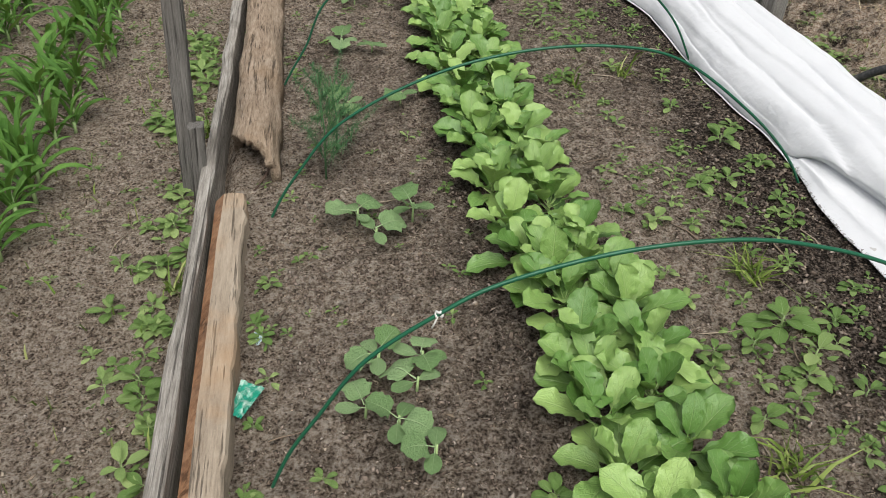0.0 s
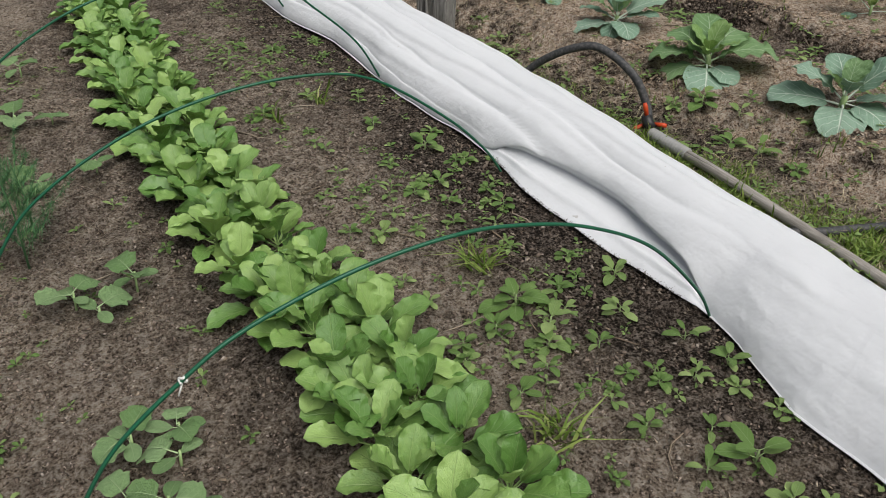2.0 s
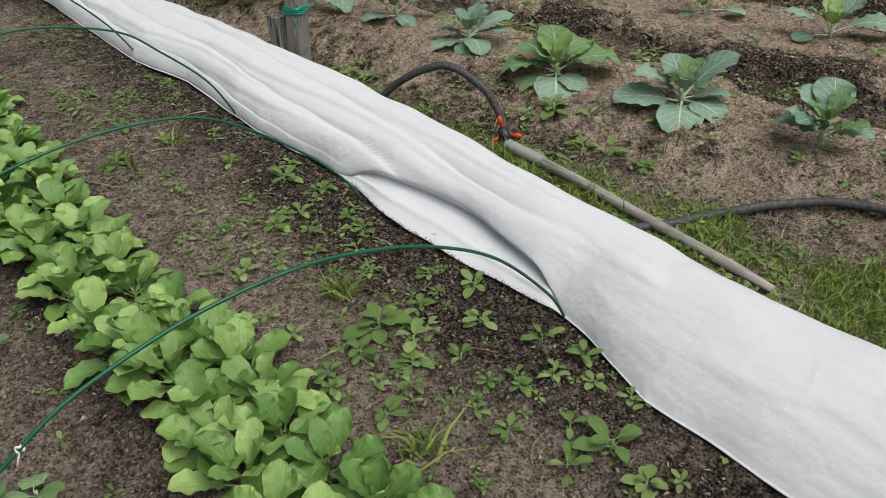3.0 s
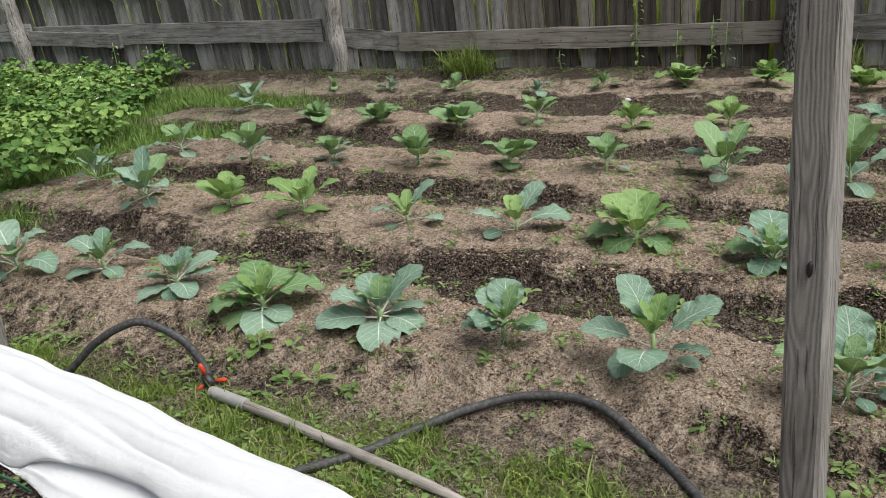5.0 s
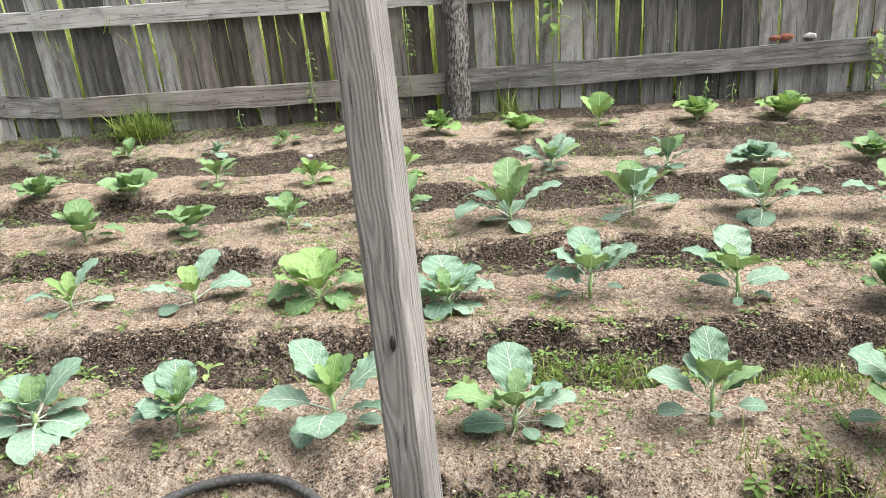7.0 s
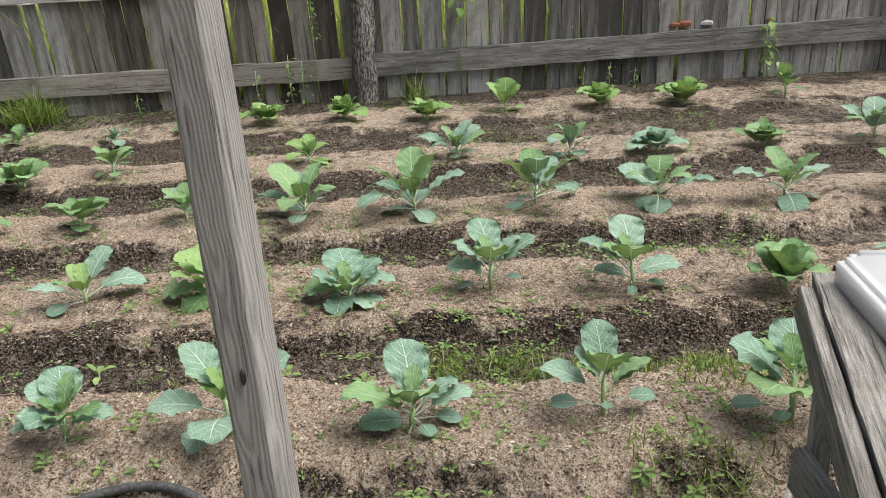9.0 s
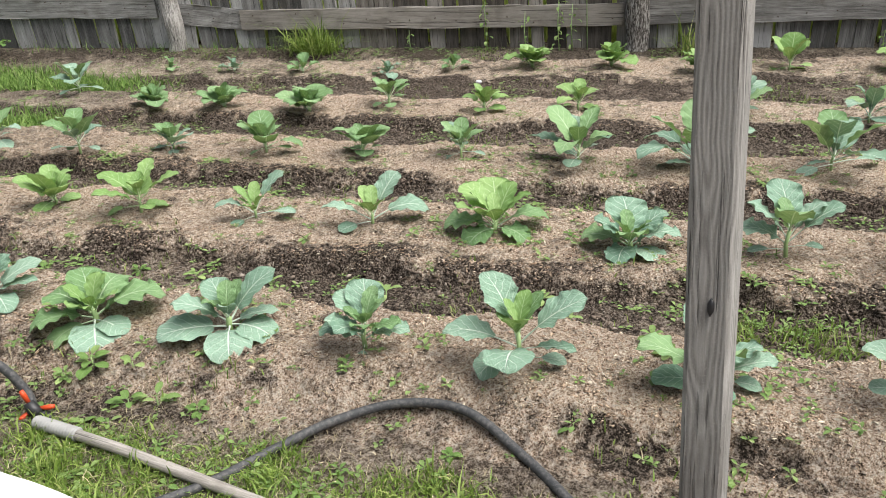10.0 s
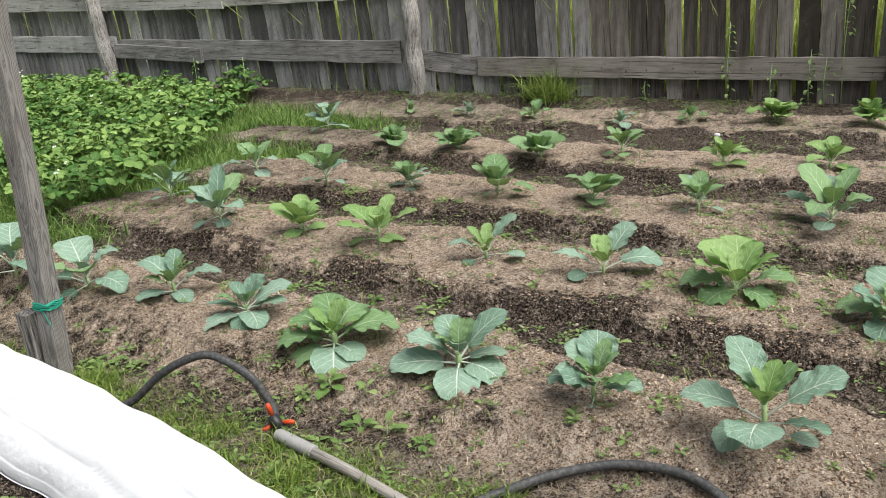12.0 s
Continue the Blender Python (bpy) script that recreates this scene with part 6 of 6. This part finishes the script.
def table():
    """Its near corner is the origin, x runs along the side, y into its depth."""
    rng = random.Random(77)
    t = base("garden_table", 2.19, -0.72, -0.125, "weathered grey plank table with rough frame, beside the cabbages", "table", turn=173.6)

    def b(name, size, along, loc, mat=PLANK_WOOD, rz=0.0, rx=0.0, ry=0.0, label="", **kw):
        return board(name, size, along, mat, rng, t, label, pose(loc[0], loc[1], loc[2] + 0.125, rx, ry, rz), cuts=14, **kw)
    b("top_plank", (0.86, 0.13, 0.035), 0, (0.41, 0.097, 0.545), PLANK_X, label="cracked dark grey plank", wob=0.006)
    for k in range(4):
        b("top_plank", (0.84, 0.13, 0.033), 0, (0.42, 0.233 + 0.137 * k, 0.540), PLANK_X)
    b("side_board", (0.80, 0.028, 0.075), 0, (0.43, 0.014, 0.515), PLANK_X, bevel=0.004, label="pale grey board")
    b("end_board", (0.028, 0.66, 0.075), 1, (0.012, 0.36, 0.485), bevel=0.004)
    b("end_board", (0.028, 0.66, 0.075), 1, (0.815, 0.36, 0.485), bevel=0.004)
    for x in (0.035, 0.79):
        for y in (0.075, 0.64):
            b("leg", (0.048, 0.045, 0.65), 2, (x, y, 0.195), POST_WOOD, bevel=0.004)
    b("stretcher", (0.52, 0.032, 0.10), 0, (0.34, 0.10, 0.175), PLANK_X, rz=16.0, bevel=0.004)
    b("stretcher", (0.74, 0.03, 0.09), 0, (0.41, 0.675, 0.15), PLANK_X, bevel=0.004)
    bm = bmesh.new()
    bmesh.ops.create_cube(bm, size=1.0, matrix=Matrix.Diagonal((0.86, 0.58, 0.058, 1)))
    bmesh.ops.bevel(bm, geom=[e for e in bm.edges if abs(e.verts[0].co.z - e.verts[1].co.z) > 0.01], offset=0.035, segments=5, affect="EDGES")
    bmesh.ops.bevel(bm, geom=[e for e in bm.edges if min(e.verts[0].co.z, e.verts[1].co.z) > 0.02], offset=0.012, segments=3, affect="EDGES")
    ob = part("enamel_tray", bm, ENAMEL, None, "", True)
    ob.matrix_basis = pose(1.776, -1.094, 0.593, 0, 0, 184)
    tagged(ob, "white enamelled tray lying upside down on the table", "tray")
    tube("rivet", [(-0.40, -0.289, 0.0), (-0.40, -0.2915, 0.0)], 0.006, IRON, ob, "dark rivet", sides=8)


table()
tube("dry_stick", [(2.05, -0.66, -0.11), (2.14, -0.72, -0.03), (2.24, -0.775, 0.04)], [0.010, 0.010, 0.008], STICK_WOOD, None, sides=7)
tagged(bpy.data.objects["dry_stick"], "dry brown stick leaning out of the soil", "stick")


# ---- galvanised raised bed ----
def zinc_bed():
    t = base("raised_bed", 1.3, 5.9, -0.1, "galvanised ribbed steel raised bed filled with soil", "raised bed")
    prof = [(0.0, -0.02), (0.0, 0.05), (0.012, 0.06), (0.012, 0.10), (0.0, 0.11), (0.0, 0.165), (0.012, 0.175), (0.012, 0.18)]
    w, d = 0.66, 0.6
    corners = [(-w, -d), (w, -d), (w, d), (-w, d)]
    for k in range(4):
        a, b = Vector((*corners[k], 0)), Vector((*corners[(k + 1) % 4], 0))
        out = (b - a).normalized().cross(Vector((0, 0, 1)))
        v = [p + out * o + Vector((0, 0, z)) for p in (a, b) for o, z in prof]
        m = len(prof)
        ob = mesh_ob("steel_panel", v, [(i, i + 1, m + i + 1, m + i) for i in range(m - 1)], ZINC, t, smooth=False)
        so = ob.modifiers.new("thick", "SOLIDIFY")
        so.thickness = 0.003
        tube("corner_post", [a + Vector((0, 0, -0.02)), a + Vector((0, 0, 0.19))], 0.014, ZINC, t, sides=6)
    v, f = [], []
    for j in range(13):
        for i in range(13):
            x, y = -w + 0.01 + (2 * w - 0.02) * i / 12, -d + 0.01 + (2 * d - 0.02) * j / 12
            v.append((x, y, 0.13 + 0.012 * noise.noise((x * 9, y * 9, 0))))
    for j in range(12):
        for i in range(12):
            a = j * 13 + i
            f.append((a, a + 1, a + 14, a + 13))
    mesh_ob("soil_fill", v, f, SOIL, t, "loose brown soil", attrs={"mulch": [0.0] * len(v), "moist": [0.3] * len(v), "grassy": [0.0] * len(v)})


zinc_bed()


# ---- corn row beside the bed ----
CORN = [leaf_mesh("leaf", CORN_LEAF, length=1.0, width=0.13, petiole=0.05, peak=0.4, droop=(100, 70, 40, 85)[k], cup=0.6, ruffle=0.10, teeth=0.0, nu=4, nv=14, seed=140 + k, stalk=0.12) for k in range(4)]


def corn(x, y, seed):
    rng = random.Random(seed)
    p = base("corn_plant", x, y, ground_z(x, y), "young corn plant with long arching green leaves", "corn", "corn rows")
    h = rng.uniform(0.03, 0.06)
    tube("stem", [(0, 0, -0.01), (0.003, 0, h)], [0.006, 0.004], STEM, p, sides=6)
    a = rng.uniform(0, 180)
    for k in range(rng.randint(6, 7)):
        placed("leaf", CORN[rng.randint(0, 3)], p, "", leaf_turn(a + 180 * (k % 2) + rng.uniform(-40, 40), 34 + 8 * k + rng.uniform(-8, 8), rng.uniform(-15, 15), rng.uniform(0.10, 0.17), rng.uniform(0.8, 1.1), (0, 0, h * (0.4 + 0.1 * k))))


cr = random.Random(8)
yy = 1.55
while yy < 4.2:
    corn(-0.67 + cr.uniform(-0.05, 0.05), yy, int(yy * 1000))
    corn(-0.94 + cr.uniform(-0.05, 0.05), yy + 0.05, int(yy * 1000) + 1)
    corn(-1.04 + cr.uniform(-0.05, 0.05), yy + 0.03, int(yy * 1000) + 3)
    corn(-0.74 + cr.uniform(-0.05, 0.05), yy + 0.02, int(yy * 1000) + 2)
    yy += cr.uniform(0.065, 0.10)


# ---- dill ----
def dill(x, y, h, seed):
    rng = random.Random(seed)
    p = base("dill_plant", x, y, ground_z(x, y), "feathery blue-green dill plant in the bed", "dill")
    tube("stem", [(0, 0, -0.01), (0.005, 0.004, h * 0.5), (-0.004, 0.012, h)], [0.003, 0.002, 0.0012], DILL, p, sides=6)
    verts, faces = [], []
    for k in range(13):
        z0 = h * (0.15 + 0.8 * k / 13)
        a = k * 2.4 + rng.uniform(-0.4, 0.4)
        L = rng.uniform(0.07, 0.13) * (1.1 - 0.3 * k / 13)
        el = rng.uniform(0.5, 1.0)
        tip = Vector((math.cos(a) * math.cos(el), math.sin(a) * math.cos(el), math.sin(el)))
        q = Vector((0, 0, z0))
        for i in range(170):
            t = 0.2 + 0.8 * (i % 23) / 23
            c = q + tip * L * t
            d = Vector((rng.uniform(-1, 1), rng.uniform(-1, 1), rng.uniform(-0.5, 1))).normalized()
            c2 = c + d * L * 0.32 * (1.15 - 0.6 * t)
            w = d.cross(Vector((0.3, 0.5, 1))).normalized() * 0.0007
            o = len(verts)
            verts += [c - w, c + w, c2]
            faces.append((o, o + 1, o + 2))
        o = len(verts)
        w = Vector((-math.sin(a), math.cos(a), 0)) * 0.0014
        verts += [q - w, q + w, q + tip * L]
        faces.append((o, o + 1, o + 2))
    mesh_ob("fronds", verts, faces, DILL, p)


dill(0.03, 1.84, 0.26, 1)
dill(0.06, 1.95, 0.20, 2)


# ---- grass ----
def blades(name, xy, hgt, mat, label, seed, lean=0.5, width=0.0035):
    rng = np.random.default_rng(seed)
    n = len(xy)
    z = height(xy[:, 0], xy[:, 1])
    h = hgt * np.exp(rng.normal(0, 0.3, n))
    a = rng.uniform(0, 6.28, n)
    k = rng.uniform(0.1, 1.0, n) * lean
    b = rng.uniform(0, 6.28, n)
    w = width * rng.uniform(0.6, 1.3, n)
    wx, wy = np.cos(b) * w, np.sin(b) * w
    px, py = xy[:, 0], xy[:, 1]
    lx, ly = np.cos(a) * h * k, np.sin(a) * h * k
    v = np.empty((n, 5, 3))
    v[:, 0] = np.column_stack((px - wx, py - wy, z - 0.004))
    v[:, 1] = np.column_stack((px + wx, py + wy, z - 0.004))
    v[:, 2] = np.column_stack((px + lx * 0.35 + wx * 0.8, py + ly * 0.35 + wy * 0.8, z + h * np.maximum(0.16, 0.62 - 0.14 * k)))
    v[:, 3] = np.column_stack((px + lx * 0.35 - wx * 0.8, py + ly * 0.35 - wy * 0.8, z + h * np.maximum(0.16, 0.62 - 0.14 * k)))
    v[:, 4] = np.column_stack((px + lx, py + ly, z + h * np.maximum(0.1, 1.0 - 0.35 * k)))
    o = 5 * np.arange(n)
    tri = np.stack((np.column_stack((o, o + 1, o + 2)), np.column_stack((o, o + 2, o + 3)), np.column_stack((o + 3, o + 2, o + 4))), 1).reshape(-1, 3)
    me = bpy.data.meshes.new(name)
    me.vertices.add(5 * n)
    me.vertices.foreach_set("co", v.ravel())
    me.loops.add(tri.size)
    me.loops.foreach_set("vertex_index", tri.ravel())
    me.polygons.add(len(tri))
    me.polygons.foreach_set("loop_start", np.arange(len(tri)) * 3)
    me.update(calc_edges=True)
    finish_mesh(me, mat, None, False)
    tagged(placed(name, me), label, "grass", kind="stuff")


def pick(rng, n, box, cover):
    p = np.column_stack((rng.uniform(box[0], box[1], n), rng.uniform(box[2], box[3], n)))
    return p[cover(p[:, 0], p[:, 1]) > rng.uniform(0.05, 1.0, n)]


def clumped(rng, pts, n, spread):
    c = pts[rng.integers(0, len(pts), n)]
    return c + rng.normal(0, spread, c.shape)


gr = np.random.default_rng(12)
blades("path_grass", pick(gr, 95000, (1.4, 2.1, -1.2, 4.0), grass_cover), 0.018, GRASS, "short green grass on the path beside the fleece", 1, 2.2, 0.002)
blades("tall_grass", clumped(gr, pick(gr, 400, (1.45, 2.05, -1.1, 3.6), grass_cover), 11000, 0.030), 0.040, GRASS, "taller tufts of grass along the path", 2, 1.7, 0.0024)
blades("table_grass", clumped(gr, np.column_stack((gr.uniform(2.12, 2.5, 26), gr.uniform(-0.85, -0.4, 26))), 300, 0.04), 0.06, GRASS, "weedy grass tufts beside the table", 10, 1.5, 0.0024)
blades("furrow_grass", clumped(gr, np.column_stack((gr.uniform(2.85, 3.05, 40), gr.uniform(-1.2, 0.25, 40))), 1500, 0.05), 0.04, GRASS, "fresh grass tufts in the first furrow", 11, 1.5, 0.0022)
blades("dry_straw", pick(gr, 24000, (1.4, 2.4, -1.2, 4.0), lambda x, y: 0.35 * (x < 2.05) + 0.10), 0.022, STRAW, "dry yellow grass stalks lying on the path", 9, 2.6, 0.0012)
blades("lawn_grass", pick(gr, 125000, (1.3, 6.4, 3.5, 9.0), lambda x, y: grass_cover(x, y) * (x < fence_x(y))), 0.085, LAWN, "rank green grass round the strawberry bed", 3, 1.5, 0.003)
blades("verge_grass", clumped(gr, np.array([(fence_x(v) - 0.12, v) for v in (3.92, 3.82, 3.98, 3.76, 3.88, 3.84, 1.0)]), 520, 0.06), 0.22, GRASS, "tufts of tall grass at the fence foot", 4, 1.9, 0.004)
blades("ridge_weeds", pick(gr, 60000, (1.9, 6.8, -1.4, 4.8), lambda x, y: 0.5 * (1 - 0.8 * ridge_cover(x, y)) * step(0.0, 0.7, wave(x, y, 5.0, 3.3))), 0.026, GRASS, "sparse grass seedlings in the furrows", 5, 1.0, 0.0022)
blades("meadow", np.column_stack((lambda y: (fence_x(y) + gr.uniform(0.25, 5.0, len(y)), y))(gr.uniform(-7, 14, 60000))), 0.85, MEADOW, "tall bright meadow grass beyond the fence", 6, 0.5, 0.012)
blades("corn_path_grass", pick(gr, 9000, (-2.5, -0.24, 0.4, 4.5), lambda x, y: 0.12 + 0.35 * step(0.2, 0.9, wave(x, y, 4.0, 1.9)) + 0.5 * step(-1.1, -1.4, x)), 0.03, GRASS, "thin grass and weeds between corn and bed", 7, 1.0, 0.0022)
blades("bed_grass", clumped(gr, np.array([(0.86, 1.39), (0.88, 1.36), (0.71, 0.88), (0.72, 0.9), (0.9, 2.3), (0.74, 2.25), (-0.3, 2.2), (-0.3, 1.55)]), 150, 0.014), 0.06, GRASS, "thin tufts of grass weed in the bed", 8, 1.9, 0.003)


# ---- strawberry bed ----
def strawberry_mesh(seed):
    rng = random.Random(seed)
    verts, faces, uvs = [], [], []
    for k in range(25):
        az = k * 137.5 + rng.uniform(-20, 20)
        el = rng.uniform(36, 86)
        L = rng.uniform(0.12, 0.29)
        tip = Vector((math.cos(radians(az)) * math.cos(radians(el)), math.sin(radians(az)) * math.cos(radians(el)), math.sin(radians(el)))) * L
        v, f = tube_data([(0, 0, 0), tip * 0.5 + Vector((0, 0, 0.01)), tip], [0.003, 0.0025, 0.002], 4, cap=False)
        o = len(verts)
        verts.extend(v)
        faces.extend(tuple(i + o for i in t) for t in f)
        uvs.extend([(0.5, 0)] * len(v))
        for s in (-75, 0, 75):
            d = leaf_data(1.0, 0.78, 0.04, 0.55, rng.uniform(30, 70), 0.25, 0.03, 0.07, 7, 4, 6, rng.randint(0, 999), stalk=0.02)
            m = leaf_turn(az + s, rng.uniform(-28, 22), rng.uniform(-20, 20), rng.uniform(0.046, 0.072), 1.0, tip)
            o = len(verts)
            verts.extend(m @ Vector(q) for q in d[0])
            faces.extend(tuple(i + o for i in t) for t in d[1])
            uvs.extend(d[2])
    me = bpy.data.meshes.new("foliage")
    me.from_pydata([tuple(v) for v in verts], [], faces)
    finish_mesh(me, STRAW_LEAF, uvs)
    return me


def flower_mesh():
    bm = bmesh.new()
    for k in range(5):
        bmesh.ops.create_icosphere(bm, subdivisions=1, radius=0.0065, matrix=pose(0.008 * math.cos(k * 1.257), 0.011 * math.sin(k * 1.257), 0) @ Matrix.Diagonal((1, 1, 0.3, 1)))
    me = bpy.data.meshes.new("flower")
    bm.to_mesh(me)
    bm.free()
    finish_mesh(me, PETAL)
    return me


STRAWBERRY = [strawberry_mesh(200 + k) for k in range(5)]
FLOWER = flower_mesh()
sr = random.Random(44)
yy = 4.55
while yy < 11.5:
    lo = 2.55 if yy < 5.6 else 2.0
    hi = min(3.2 + (yy - 4.75) * 1.15, fence_x(yy) - 0.35)
    x = lo
    while x < hi:
        px, py = x + sr.uniform(-0.08, 0.08), yy + sr.uniform(-0.08, 0.08)
        p = base("strawberry_plant", px, py, ground_z(px, py), "leafy strawberry plant with white blossoms in dense bed", "strawberry", "strawberry bed")
        q = placed("foliage", STRAWBERRY[sr.randint(0, 4)], p, "", pose(0, 0, 0, 0, 0, sr.uniform(0, 360)) @ Matrix.Scale(sr.uniform(0.8, 1.2), 4))
        if sr.random() < 0.35:
            placed("flower", FLOWER, p, "white blossom", pose(sr.uniform(-0.08, 0.08), sr.uniform(-0.08, 0.08), sr.uniform(0.22, 0.27), sr.uniform(-20, 20), sr.uniform(-40, 0), 0))
        x += 0.24
    yy += 0.26


# ---- nettles and climbers at the fence ----
def nettle(x, y, h, seed, bare=0.12, big=1.0):
    rng = random.Random(seed)
    p = base("nettle", x, y, ground_z(x, y), "green leafy weed stem growing up the fence", "nettle")
    tube("stem", [(0, 0, -0.02), (-0.02, 0.01, h * 0.5), (-0.03, 0.0, h)], [0.005, 0.004, 0.002], STEM, p, sides=6)
    n = int(h * (1 - bare) / 0.035)
    for k in range(n):
        z0 = h * (bare + (1 - bare) * k / n)
        for s in (0, 180):
            placed("leaf", WEED_BIG[rng.randint(0, 1)], p, "", leaf_turn(k * 90 + s + rng.uniform(-25, 25), rng.uniform(-25, 20), 0, big * rng.uniform(0.03, 0.065), rng.uniform(0.6, 0.9), (-0.02 + rng.uniform(-0.02, 0.01), rng.uniform(-0.03, 0.03), z0)))


WEED_BIG = [leaf_mesh("leaf", WEED_LEAF, length=1.0, width=0.5, petiole=0.12, peak=0.35, droop=60 + 30 * k, cup=0.2, ruffle=0.03, teeth=0.08, tooth_n=9, nu=4, nv=8, seed=400 + k, stalk=0.03) for k in range(2)]
for i, (y, h) in enumerate(((-0.9, 0.13), (3.1, 0.16), (-1.72, 0.45), (-2.3, 0.25), (2.5, 0.6), (1.95, 0.4), (1.85, 0.35), (6.7, 0.42), (6.9, 0.36), (7.3, 0.4), (2.2, 0.3), (-0.5, 0.2), (-0.7, 0.16), (-0.3, 0.18))):
    nettle(fence_x(y) - 0.06 if y < 6 else fence_x(y) - 0.35, y, h, 500 + i)


nettle(fence_x(0.66) - 0.03, 0.66, 1.45, 520, 0.42, 2.3)
nettle(fence_x(1.75) - 0.03, 1.75, 0.85, 521, 0.6, 1.2)
nettle(fence_x(-1.72) - 0.08, -1.74, 0.5, 522, 0.3, 2.3)


# ---- small litter ----
def scrap(name, loc, w, h, mat, label, rx, ry, rz, seed):
    v, f = [], []
    for j in range(9):
        for i in range(7):
            a, b = i / 6 - 0.5, j / 8 - 0.5
            v.append((a * w * (1.15 + 0.9 * b) + 0.25 * w * b, b * h, 0.008 * noise.noise((a * 4 + seed, b * 4, 0)) + 0.004 * noise.noise((a * 11, b * 11, seed))))
    for j in range(8):
        for i in range(6):
            q = j * 7 + i
            f.append((q, q + 1, q + 8, q + 7))
    ob = mesh_ob(name, v, f, mat, None, "", None, False)
    ob.matrix_basis = pose(*loc, rx, ry, rz)
    so = ob.modifiers.new("thick", "SOLIDIFY")
    so.thickness = 0.0012
    return tagged(ob, label, "litter")


scrap("seed_packet", (-0.124, 1.14, 0.020), 0.026, 0.075, PAPER_GREEN, "crumpled green and white seed packet beside the slab", 0, 22, -14, 3)
scrap("paper_scrap", (-0.108, 1.30, 0.006), 0.010, 0.035, PAPER_BLUE, "small pale blue scrap on the soil", 0, 15, 5, 5)
bm = bmesh.new()
bmesh.ops.create_icosphere(bm, subdivisions=2, radius=0.022)
for q in bm.verts:
    q.co.z *= 0.7
    q.co.x *= 1.1 + 0.2 * noise.noise(q.co * 60)
ob = part("pebble", bm, STONE, None, "", True)
ob.location = (5.9, 2.24, ground_z(5.9, 2.24) + 0.008)
tagged(ob, "pale rounded pebble on the dark furrow", "pebble")


def twigs():
    """Thin dry sticks lying about, as one mesh."""
    rng = random.Random(91)
    verts, faces = [], []
    for k in range(150):
        x, y = (rng.uniform(-0.75, -0.3), rng.uniform(0.7, 3.4)) if k < 30 else (rng.uniform(-0.1, 1.1), rng.uniform(0.6, 3.2)) if k < 70 else (rng.uniform(1.5, 3.6), rng.uniform(-0.9, 3.0))
        a, n = rng.uniform(0, 6.28), rng.uniform(0.03, 0.12) * (1.0 if k < 70 else 1.4)
        pts = []
        for i in range(4):
            px, py = x + math.cos(a) * n * i / 3, y + math.sin(a) * n * i / 3
            a += rng.uniform(-0.3, 0.3)
            pts.append((px, py, ground_z(px, py) + 0.003 + rng.uniform(0, 0.004)))
        v, f = tube_data(pts, [0.0016, 0.0019, 0.0015, 0.0008], 5)
        o = len(verts)
        verts.extend(v)
        faces.extend(tuple(i + o for i in t) for t in f)
    tagged(mesh_ob("dry_twigs", verts, faces, LITTER), "thin dry twigs and stalks lying on the soil", "twigs", kind="stuff")


twigs()
